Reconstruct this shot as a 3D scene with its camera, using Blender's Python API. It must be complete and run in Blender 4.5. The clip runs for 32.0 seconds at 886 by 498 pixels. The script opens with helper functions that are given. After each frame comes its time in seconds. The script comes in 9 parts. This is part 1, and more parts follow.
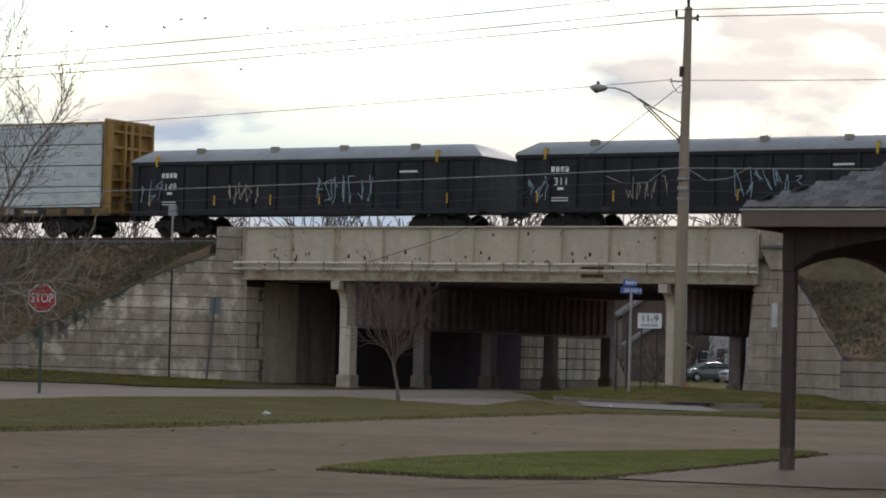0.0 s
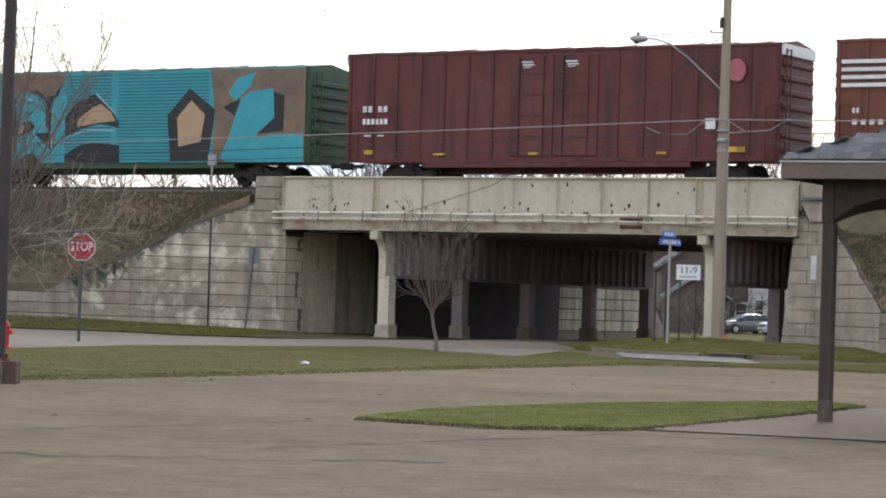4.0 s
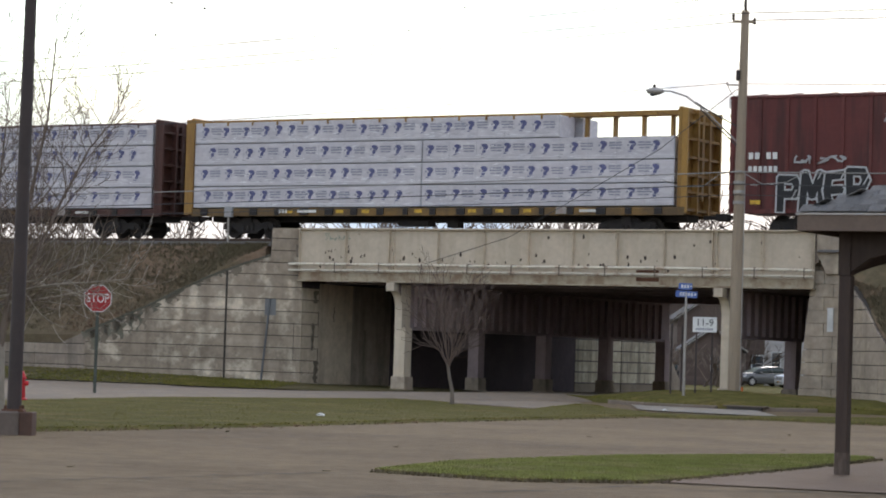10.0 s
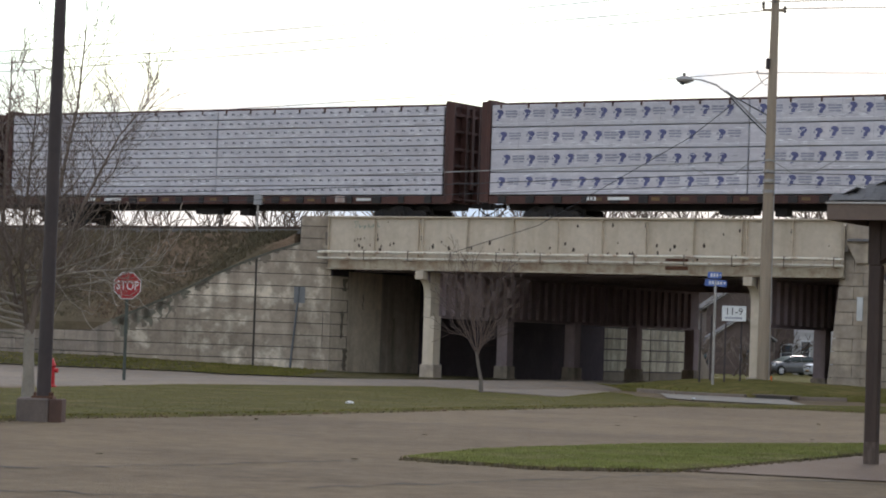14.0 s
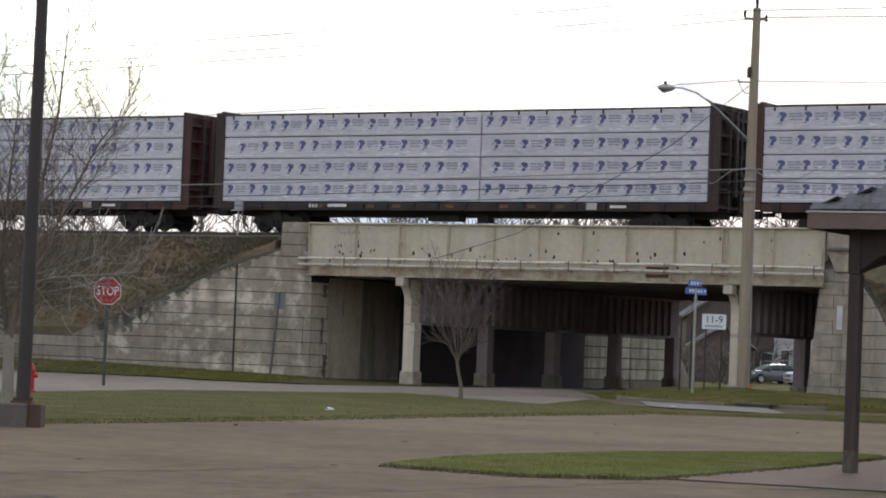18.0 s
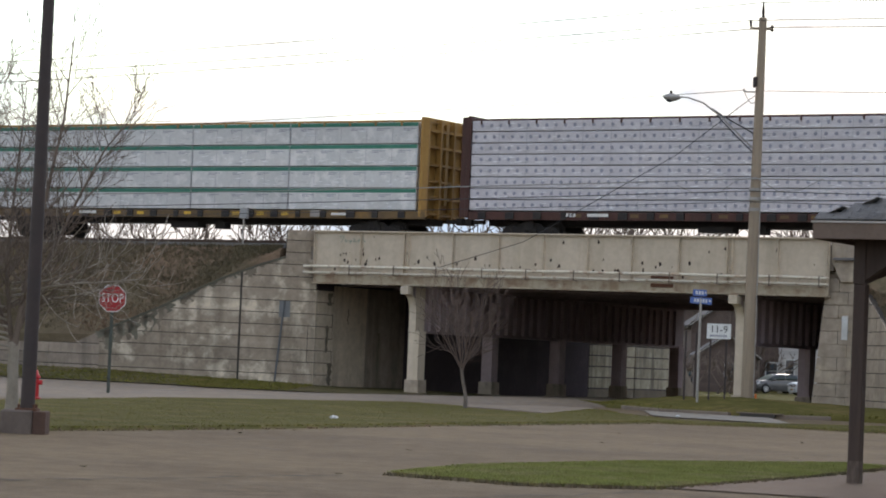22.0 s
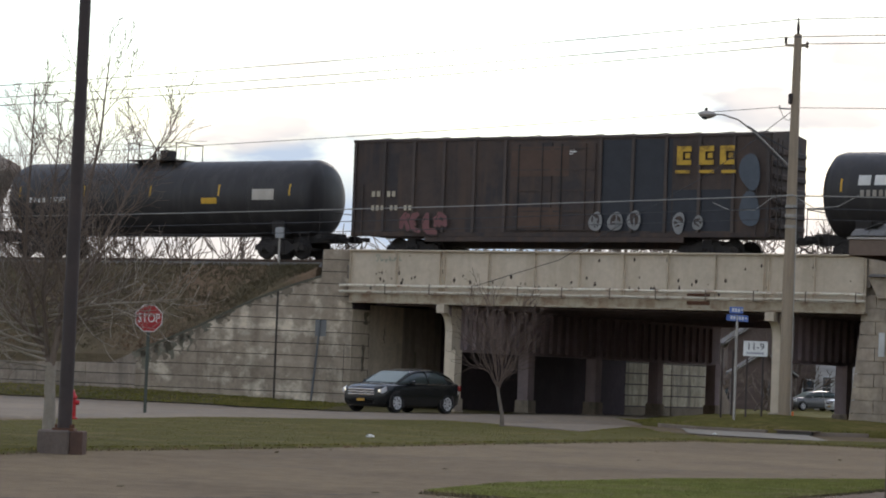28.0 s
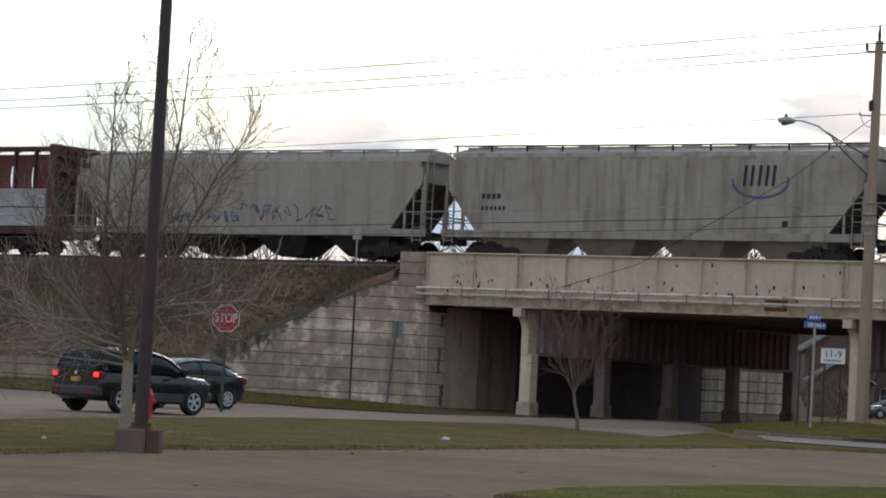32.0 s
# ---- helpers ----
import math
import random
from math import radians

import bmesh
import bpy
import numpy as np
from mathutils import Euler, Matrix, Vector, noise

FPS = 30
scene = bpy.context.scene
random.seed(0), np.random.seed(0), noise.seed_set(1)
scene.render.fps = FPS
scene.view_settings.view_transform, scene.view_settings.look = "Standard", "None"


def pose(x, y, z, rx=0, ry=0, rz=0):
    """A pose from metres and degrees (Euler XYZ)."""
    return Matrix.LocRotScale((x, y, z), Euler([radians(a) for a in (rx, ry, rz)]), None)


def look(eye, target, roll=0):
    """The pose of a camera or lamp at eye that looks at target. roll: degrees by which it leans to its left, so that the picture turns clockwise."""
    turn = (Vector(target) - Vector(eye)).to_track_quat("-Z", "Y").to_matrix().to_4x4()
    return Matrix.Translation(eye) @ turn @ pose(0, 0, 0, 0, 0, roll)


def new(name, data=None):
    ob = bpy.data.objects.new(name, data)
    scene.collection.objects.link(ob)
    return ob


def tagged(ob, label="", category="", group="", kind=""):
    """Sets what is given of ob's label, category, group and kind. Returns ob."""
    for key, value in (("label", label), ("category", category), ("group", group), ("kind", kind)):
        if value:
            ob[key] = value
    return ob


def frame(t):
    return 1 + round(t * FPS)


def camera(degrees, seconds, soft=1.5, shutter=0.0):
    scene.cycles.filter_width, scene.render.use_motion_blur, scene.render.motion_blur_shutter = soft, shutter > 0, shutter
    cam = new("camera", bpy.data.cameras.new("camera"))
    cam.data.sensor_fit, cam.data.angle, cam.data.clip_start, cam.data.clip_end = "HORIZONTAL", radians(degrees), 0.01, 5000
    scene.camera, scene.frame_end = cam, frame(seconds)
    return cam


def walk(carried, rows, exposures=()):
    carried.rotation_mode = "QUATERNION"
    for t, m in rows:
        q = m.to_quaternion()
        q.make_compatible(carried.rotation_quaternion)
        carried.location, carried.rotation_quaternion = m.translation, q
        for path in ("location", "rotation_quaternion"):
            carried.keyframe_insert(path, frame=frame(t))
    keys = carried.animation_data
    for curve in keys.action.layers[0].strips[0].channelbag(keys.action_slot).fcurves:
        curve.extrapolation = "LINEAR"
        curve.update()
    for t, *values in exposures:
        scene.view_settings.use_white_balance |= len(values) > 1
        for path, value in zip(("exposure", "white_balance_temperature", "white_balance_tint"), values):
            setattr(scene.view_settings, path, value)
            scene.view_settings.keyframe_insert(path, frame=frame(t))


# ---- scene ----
cam = camera(18.55, 32.0, soft=1.9)
EYE = 1.45
PATH = [  # seconds, yaw, pitch, roll in degrees
    (0, -1.104, 2.240, 1.47), (0.5, -0.979, 2.176, 1.53), (1, -1.115, 2.567, 1.56), (1.5, -0.599, 2.456, 1.74),
    (2, -0.364, 2.231, 1.79), (2.5, -0.219, 1.960, 1.89), (3, -0.228, 1.663, 1.80), (3.5, -0.290, 1.385, 1.74),
    (5.5, -0.541, 0.925, 2.00), (6, -0.498, 1.084, 2.17), (6.5, -0.432, 1.549, 1.99), (7, -0.269, 1.990, 1.66),
    (7.5, -0.171, 2.202, 1.45), (8, -0.095, 2.328, 1.54), (8.5, -0.041, 2.328, 1.64), (9, -0.000, 2.300, 1.75),
    (9.5, 0.002, 2.295, 1.78), (10, 0.062, 2.258, 1.84), (10.5, 0.084, 2.226, 1.88), (11, 0.111, 2.304, 2.11),
    (11.5, 0.211, 2.314, 2.15), (12, 0.319, 2.284, 1.94), (12.5, 0.429, 2.206, 1.92), (13, 0.488, 2.121, 1.92),
    (13.5, 0.567, 2.079, 1.97), (14, 0.669, 1.987, 1.99), (14.5, 0.741, 1.924, 1.80), (16.5, 0.391, 2.092, 2.33),
    (17, 0.350, 2.122, 2.15), (17.5, 0.290, 2.145, 2.19), (18, 0.265, 2.147, 2.26), (18.5, 0.181, 2.186, 2.45),
    (19, 0.150, 2.221, 2.58), (19.5, 0.138, 2.224, 2.43), (20, 0.139, 2.220, 2.41), (20.5, 0.183, 2.203, 2.40),
    (21, 0.246, 2.215, 2.41), (21.5, 0.301, 2.269, 2.47), (22, 0.379, 2.324, 2.48), (22.5, 0.490, 2.371, 2.35),
    (23, 0.511, 2.366, 2.39), (23.5, 0.589, 2.358, 2.46), (24, 0.534, 2.362, 2.44), (24.5, 0.577, 2.403, 2.55),
    (25, 0.578, 2.432, 2.49), (25.5, 0.607, 2.504, 2.39), (27.5, 0.988, 2.704, 2.29), (28, 1.149, 2.684, 2.25),
    (28.5, 1.272, 2.655, 2.18), (29, 1.263, 2.520, 2.11), (29.1, 1.217, 2.461, 2.17), (29.2, 1.154, 2.339, 2.24),
    (29.3, 1.045, 2.243, 2.30), (29.4, 1.121, 2.055, 2.36), (29.5, 1.175, 1.841, 2.42), (29.6, 1.365, 1.684, 2.45),
    (29.7, 1.940, 1.554, 2.48), (29.8, 2.493, 1.448, 2.52), (29.9, 2.792, 1.497, 2.55), (30, 2.801, 1.546, 2.58),
    (30.1, 2.855, 1.824, 2.65), (30.2, 3.011, 1.965, 2.71), (30.3, 3.044, 2.242, 2.77), (30.4, 3.017, 2.404, 2.84),
    (30.5, 2.905, 2.578, 2.90), (30.6, 2.773, 2.707, 2.88), (31, 2.574, 2.767, 2.80), (31.5, 2.683, 2.826, 2.89),
    (32, 2.786, 2.675, 2.97),
]
EXPOSURES = [(t, stops, 7000, 15) for t, stops in ((0, -0.22), (0.8, 0.05), (1.2, 0.1), (1.8, 0.22), (2.5, 0.58), (3, 0.78), (6, 0.86), (7, 0.56), (8, 0.48), (11, 0.38), (13, 0.34), (22.5, 0.3), (23.8, 0.22), (24.6, 0.05), (29.2, 0.08), (29.8, 0.5), (30.5, 0.4), (30.9, 0.04), (32, -0.03))]
walk(cam, [(t, pose(0, 0, EYE, 0, 0, yaw) @ pose(0, 0, 0, 90 + pitch) @ pose(0, 0, 0, 0, 0, roll)) for t, yaw, pitch, roll in PATH], EXPOSURES)

# ---- light: a bright overcast sky, thinner and brighter behind the railway ----
SUN_EL, SUN_AZ = radians(24), radians(12)
world = bpy.data.worlds.new("sky")
scene.world = world
world.use_nodes = True
wt = world.node_tree
wt.nodes.clear()


def wnode(kind):
    return wt.nodes.new(kind)


w_out = wnode("ShaderNodeOutputWorld")
w_sky = wnode("ShaderNodeTexSky")
w_sky.sky_type, w_sky.sun_disc, w_sky.sun_elevation, w_sky.sun_rotation = "NISHITA", False, SUN_EL, SUN_AZ
w_sky.air_density, w_sky.dust_density = 1.5, 0.3
w_blue = wnode("ShaderNodeBackground")
w_blue.inputs["Strength"].default_value = 0.2
w_cloud = wnode("ShaderNodeBackground")
w_cloud.inputs["Strength"].default_value = 1.12
w_co = wnode("ShaderNodeTexCoord")
w_map = wnode("ShaderNodeMapping")
w_map.inputs["Scale"].default_value = (4.5, 4.5, 14.0)
w_map.inputs["Location"].default_value = (0.35, 0.0, 0.42)
w_n = wnode("ShaderNodeTexNoise")
w_n.inputs["Scale"].default_value, w_n.inputs["Detail"].default_value, w_n.inputs["Roughness"].default_value = 1.6, 6.0, 0.52
w_mask = wnode("ShaderNodeValToRGB")
w_mask.color_ramp.elements[0].position, w_mask.color_ramp.elements[0].color = 0.43, (0.12, 0.12, 0.12, 1)
w_mask.color_ramp.elements[1].position, w_mask.color_ramp.elements[1].color = 0.6, (1, 1, 1, 1)
w_n2 = wnode("ShaderNodeTexNoise")
w_n2.inputs["Scale"].default_value, w_n2.inputs["Detail"].default_value = 1.5, 5.0
w_tone = wnode("ShaderNodeValToRGB")
w_tone.color_ramp.elements[0].position, w_tone.color_ramp.elements[0].color = 0.4, (0.5, 0.64, 0.82, 1)
w_tone.color_ramp.elements[1].position, w_tone.color_ramp.elements[1].color = 0.58, (1.0, 0.98, 0.96, 1)
w_grey = w_tone.color_ramp.elements.new(0.48)
w_grey.color = (0.76, 0.795, 0.83, 1)
w_dot = wnode("ShaderNodeVectorMath")
w_dot.operation = "DOT_PRODUCT"
w_dot.inputs[1].default_value = (math.sin(SUN_AZ) * math.cos(SUN_EL), math.cos(SUN_AZ) * math.cos(SUN_EL), math.sin(SUN_EL))
w_near = wnode("ShaderNodeMapRange")
for w_k, w_v in (("From Min", -1.0), ("From Max", 1.0), ("To Min", 0.98), ("To Max", 1.1)):
    w_near.inputs[w_k].default_value = w_v
w_tint = wnode("ShaderNodeMix")
w_tint.data_type, w_tint.blend_type = "RGBA", "MULTIPLY"
w_tint.inputs["Factor"].default_value, w_tint.inputs[7].default_value = 1.0, (0.86, 0.98, 1.2, 1)
w_xyz = wnode("ShaderNodeSeparateXYZ")
w_low = wnode("ShaderNodeMapRange")
for w_k, w_v in (("From Min", 0.06), ("From Max", 0.13), ("To Min", 1.0), ("To Max", 0.0)):
    w_low.inputs[w_k].default_value = w_v
w_max = wnode("ShaderNodeMath")
w_max.operation = "MAXIMUM"
w_rise = wnode("ShaderNodeMapRange")
for w_k, w_v in (("From Min", 0.0), ("From Max", 0.35), ("To Min", 0.9), ("To Max", 1.04)):
    w_rise.inputs[w_k].default_value = w_v
w_glow = wnode("ShaderNodeMath")
w_glow.operation = "MULTIPLY"
w_mix = wnode("ShaderNodeMixShader")
for a, b in ((w_co.outputs["Generated"], w_dot.inputs[0]), (w_dot.outputs["Value"], w_near.inputs["Value"]), (w_near.outputs[0], w_glow.inputs[0]), (w_xyz.outputs["Z"], w_rise.inputs["Value"]), (w_rise.outputs[0], w_glow.inputs[1]), (w_glow.outputs[0], w_cloud.inputs["Strength"]), (w_co.outputs["Generated"], w_map.inputs["Vector"]), (w_map.outputs[0], w_n.inputs["Vector"]), (w_map.outputs[0], w_n2.inputs["Vector"]),
             (w_n.outputs["Fac"], w_mask.inputs["Fac"]), (w_n2.outputs["Fac"], w_tone.inputs["Fac"]), (w_sky.outputs[0], w_tint.inputs[6]), (w_tint.outputs[2], w_blue.inputs["Color"]),
             (w_tone.outputs[0], w_cloud.inputs["Color"]), (w_co.outputs["Generated"], w_xyz.inputs[0]), (w_xyz.outputs["Z"], w_low.inputs["Value"]), (w_low.outputs[0], w_max.inputs[0]), (w_mask.outputs[0], w_max.inputs[1]), (w_max.outputs[0], w_mix.inputs["Fac"]), (w_blue.outputs[0], w_mix.inputs[1]),
             (w_cloud.outputs[0], w_mix.inputs[2]), (w_mix.outputs[0], w_out.inputs["Surface"])):
    wt.links.new(a, b)
sun = new("sun", bpy.data.lights.new("sun", "SUN"))
sun.data.energy, sun.data.angle, sun.data.color = 0.6, radians(14), (1.0, 0.95, 0.88)
sun.matrix_world = look((math.sin(SUN_AZ) * 50, math.cos(SUN_AZ) * 50, math.tan(SUN_EL) * 50), (0, 0, 0))

# ---- materials ----


def mat(name, c1, c2=None, scale=2.0, rough=0.8, metal=0.0, bump=0.15, bscale=40.0, streak=None, streak_amt=0.5, spec=0.3, rand=0.12, mapping=(1, 1, 1), patch=None, patch_amt=0.45, patch_scale=1.2, coat=0.0, own=True, grain=None):
    """Base colour varied at two scales, optional downward streaks and patches of a third colour, and a fine relief."""
    c2 = c2 or tuple(v * 0.75 for v in c1)
    m = bpy.data.materials.new(name)
    m.use_nodes = True
    nt = m.node_tree
    L, N = nt.links.new, nt.nodes.new
    b = nt.nodes["Principled BSDF"]
    b.inputs["Roughness"].default_value, b.inputs["Metallic"].default_value = rough, metal
    b.inputs["Specular IOR Level"].default_value = spec
    b.inputs["Coat Weight"].default_value = coat
    co, info = N("ShaderNodeTexCoord"), N("ShaderNodeObjectInfo")
    mul = N("ShaderNodeMath")
    mul.operation = "MULTIPLY"
    mul.inputs[1].default_value = 61.0 if own else 0.0
    L(info.outputs["Random"], mul.inputs[0])
    shift = N("ShaderNodeVectorMath")
    shift.operation = "ADD"
    mp = N("ShaderNodeMapping")
    mp.inputs["Scale"].default_value = mapping
    L(co.outputs["Object"], mp.inputs["Vector"])
    L(mp.outputs[0], shift.inputs[0])
    L(mul.outputs[0], shift.inputs[1])

    def noise_at(sc, detail=5.0, vec=None, ro=0.55):
        n = N("ShaderNodeTexNoise")
        n.inputs["Scale"].default_value, n.inputs["Detail"].default_value, n.inputs["Roughness"].default_value = sc, detail, ro
        L(vec or shift.outputs[0], n.inputs["Vector"])
        return n.outputs["Fac"]

    def ramp(fac, lo, hi):
        r = N("ShaderNodeMapRange")
        r.inputs["From Min"].default_value, r.inputs["From Max"].default_value = lo, hi
        L(fac, r.inputs["Value"])
        return r.outputs[0]

    def mix(fac, a, c, amt=1.0):
        x = N("ShaderNodeMix")
        x.data_type = "RGBA"
        if amt != 1.0:
            k = N("ShaderNodeMath")
            k.operation = "MULTIPLY"
            k.inputs[1].default_value = amt
            L(fac, k.inputs[0])
            fac = k.outputs[0]
        L(fac, x.inputs["Factor"])
        for sock, v in ((x.inputs[6], a), (x.inputs[7], c)):
            if isinstance(v, tuple):
                sock.default_value = (*v, 1)
            else:
                L(v, sock)
        return x.outputs[2]

    col = mix(ramp(noise_at(scale), 0.36, 0.64), c1, c2)
    fine = mix(ramp(noise_at(scale * 9, 3.0), 0.3, 0.7), tuple(v * 0.82 for v in c1), tuple(min(v * 1.15, 1.0) for v in c1))
    half = N("ShaderNodeMix")
    half.data_type = "RGBA"
    half.inputs["Factor"].default_value = 0.35
    L(col, half.inputs[6])
    L(fine, half.inputs[7])
    col = half.outputs[2]
    if patch:
        col = mix(ramp(noise_at(patch_scale, 7.0, ro=0.65), 0.5, 0.62), col, patch, patch_amt)
    if streak:
        sm = N("ShaderNodeMapping")
        sm.inputs["Scale"].default_value = (2.2, 2.2, 0.22)
        L(shift.outputs[0], sm.inputs["Vector"])
        col = mix(ramp(noise_at(1.0, 4.0, sm.outputs[0]), 0.48, 0.66), col, streak, streak_amt)
    if rand:
        hsv = N("ShaderNodeHueSaturation")
        r = N("ShaderNodeMapRange")
        r.inputs["To Min"].default_value, r.inputs["To Max"].default_value = 1 - rand, 1 + rand
        L(info.outputs["Random"], r.inputs["Value"])
        L(r.outputs[0], hsv.inputs["Value"])
        L(col, hsv.inputs["Color"])
        col = hsv.outputs[0]
    if grain:
        speck = N("ShaderNodeHueSaturation")
        g = N("ShaderNodeMapRange")
        g.inputs["From Min"].default_value, g.inputs["From Max"].default_value = 0.3, 0.7
        g.inputs["To Min"].default_value, g.inputs["To Max"].default_value = 1 - grain[1], 1 + grain[1]
        L(noise_at(grain[0], 6.0, ro=0.7), g.inputs["Value"])
        L(g.outputs[0], speck.inputs["Value"])
        L(col, speck.inputs["Color"])
        col = speck.outputs[0]
    L(col, b.inputs["Base Color"])
    rr = N("ShaderNodeMapRange")
    rr.inputs["To Min"].default_value, rr.inputs["To Max"].default_value = max(rough - 0.12, 0.03), min(rough + 0.1, 1)
    L(noise_at(scale * 4, 3.0), rr.inputs["Value"])
    L(rr.outputs[0], b.inputs["Roughness"])
    if bump:
        bp = N("ShaderNodeBump")
        bp.inputs["Strength"].default_value, bp.inputs["Distance"].default_value = min(bump * 3, 1.0), bump * 0.1
        L(noise_at(bscale, 4.0), bp.inputs["Height"])
        L(bp.outputs[0], b.inputs["Normal"])
    return m


def glow(name, colour, strength):
    m = bpy.data.materials.new(name)
    m.use_nodes = True
    b = m.node_tree.nodes["Principled BSDF"]
    b.inputs["Base Color"].default_value = (*colour, 1)
    b.inputs["Emission Color"].default_value, b.inputs["Emission Strength"].default_value = (*colour, 1), strength
    return m


def glass(name, tint, rough=0.04, spec=0.7):
    m = bpy.data.materials.new(name)
    m.use_nodes = True
    b = m.node_tree.nodes["Principled BSDF"]
    b.inputs["Base Color"].default_value, b.inputs["Roughness"].default_value, b.inputs["Specular IOR Level"].default_value = (*tint, 1), rough, spec
    return m


M_grass = mat("grass", (0.1093, 0.0969, 0.0305), (0.085, 0.0796, 0.0246), 0.22, 0.95, bump=0.3, bscale=30, patch=(0.1619, 0.1211, 0.0524), patch_amt=0.6, patch_scale=0.45, spec=0.04, grain=(1.8, 0.26))
M_blade = mat("grass_blade", (0.161, 0.149, 0.0405), (0.1281, 0.1242, 0.0331), 0.22, 0.95, bump=0, patch=(0.2257, 0.175, 0.0718), patch_amt=0.6, patch_scale=0.45, spec=0.04, grain=(1.8, 0.26))
M_isle = mat("island_blade", (0.2362, 0.2442, 0.0806), (0.189, 0.2046, 0.0676), 0.5, 0.95, bump=0, patch=(0.27, 0.227, 0.1274), patch_amt=0.6, patch_scale=0.9, spec=0.04, grain=(2.5, 0.24))
M_dry = mat("dry_grass_slope", (0.148, 0.114, 0.074), (0.104, 0.093, 0.056), 0.16, 0.95, bump=0.5, bscale=14, patch=(0.225, 0.15, 0.103), patch_amt=0.8, patch_scale=0.2, spec=0.04, grain=(1.6, 0.26))
M_drytuft = mat("dry_tuft", (0.166, 0.13, 0.085), (0.118, 0.106, 0.064), 0.16, 0.95, bump=0, patch=(0.25, 0.168, 0.116), patch_amt=0.75, patch_scale=0.2, spec=0.04, grain=(1.6, 0.26))
M_thin = mat("thin_trodden_grass", (0.115, 0.098, 0.046), (0.083, 0.08, 0.034), 0.5, 0.95, bump=0.3, bscale=30, patch=(0.17, 0.13, 0.082), patch_amt=0.8, patch_scale=0.8, spec=0.04, grain=(2.2, 0.3))
M_asphalt = mat("worn_asphalt", (0.1789, 0.1311, 0.08), (0.1386, 0.1015, 0.063), 0.16, 0.92, bump=0.35, bscale=25, patch=(0.1134, 0.0832, 0.053), patch_amt=0.6, patch_scale=0.22, streak=(0.2079, 0.1528, 0.095), streak_amt=0.35, spec=0.12, grain=(2.6, 0.2))
M_road = mat("road_concrete", (0.2451, 0.1902, 0.1346), (0.1961, 0.1525, 0.1088), 0.4, 0.9, bump=0.15, bscale=50, patch=(0.172, 0.1463, 0.1224), patch_amt=0.4, patch_scale=0.5, grain=(2.2, 0.16))
M_gutter = mat("pale_gutter_concrete", (0.288, 0.252, 0.2016), (0.2304, 0.2016, 0.162), 1.0, 0.9, bump=0.15, patch=(0.1728, 0.1512, 0.1224), patch_amt=0.5)
M_crack = mat("tar_crack", (0.055, 0.05, 0.042), None, 5, 0.9, bump=0.1)
M_conc = mat("stained_concrete", (0.407, 0.335, 0.2655), (0.297, 0.244, 0.1908), 0.5, 0.9, bump=0.2, bscale=18, streak=(0.187, 0.155, 0.117), streak_amt=0.32, patch=(0.484, 0.4, 0.3015), patch_amt=0.7, patch_scale=0.8, rand=0.05, own=False, grain=(3.5, 0.16))
M_wing = mat("patchy_wing_concrete", (0.3773, 0.3084, 0.2372), (0.2536, 0.2049, 0.1557), 0.45, 0.9, bump=0.2, bscale=18, streak=(0.1533, 0.1215, 0.0908), streak_amt=0.45, patch=(0.6839, 0.5914, 0.4633), patch_amt=0.85, patch_scale=0.85, rand=0.09, own=False, grain=(3.0, 0.2))
M_slate = mat("slate_pipe", (0.13, 0.135, 0.14), None, 4, 0.7)
M_slate2 = mat("grey_patch", (0.2, 0.205, 0.205), (0.16, 0.165, 0.168), 2, 0.85)
M_mossy = mat("mossy_run", (0.1823, 0.1688, 0.13), (0.135, 0.1242, 0.0936), 2, 0.95, bump=0.2)
M_damp = mat("damp_concrete", (0.2111, 0.1748, 0.1333), (0.149, 0.1242, 0.0937), 1.5, 0.9, bump=0.2, bscale=18)
M_moss = mat("mossy_coping", (0.12, 0.11, 0.085), (0.075, 0.072, 0.052), 1.5, 0.95, bump=0.3, bscale=20)
M_abut = mat("pale_abutment_concrete", (0.5685, 0.472, 0.3605), (0.4355, 0.3567, 0.2728), 0.5, 0.9, bump=0.2, bscale=18, streak=(0.2419, 0.1976, 0.1462), streak_amt=0.4, patch=(0.6532, 0.5488, 0.419), patch_amt=0.6, patch_scale=0.8, rand=0.05, own=False, grain=(3.5, 0.16))
# concrete with the shade deep under the bridge mixed into its colour
M_abutshade = mat("shaded_concrete", (0.0724, 0.054, 0.0645), (0.0517, 0.0396, 0.0485), 0.6, 0.95, bump=0.2, bscale=18, patch=(0.1104, 0.0888, 0.0956), patch_amt=0.4, own=False)
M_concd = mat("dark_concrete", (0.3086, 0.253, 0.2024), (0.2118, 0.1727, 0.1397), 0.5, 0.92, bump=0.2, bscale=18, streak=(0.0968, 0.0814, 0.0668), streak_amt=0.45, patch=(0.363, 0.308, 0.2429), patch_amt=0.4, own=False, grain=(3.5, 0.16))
M_farpane = mat("daylit_yellowish_concrete", (0.43, 0.385, 0.29), (0.3, 0.265, 0.2), 0.8, 0.9, bump=0.2, bscale=18, streak=(0.12, 0.105, 0.085), streak_amt=0.7, patch=(0.52, 0.48, 0.38), patch_amt=0.6, rand=0.1, own=False, grain=(3.0, 0.2))
M_joint = mat("joint_shadow", (0.063, 0.055, 0.0475), None, 3, 0.95)
M_girder = mat("cream_girder_paint", (0.5616, 0.475, 0.3686), (0.486, 0.41, 0.314), 0.5, 0.6, bump=0.08, bscale=20, streak=(0.3564, 0.29, 0.2002), streak_amt=0.3, own=False, grain=(2.5, 0.07))
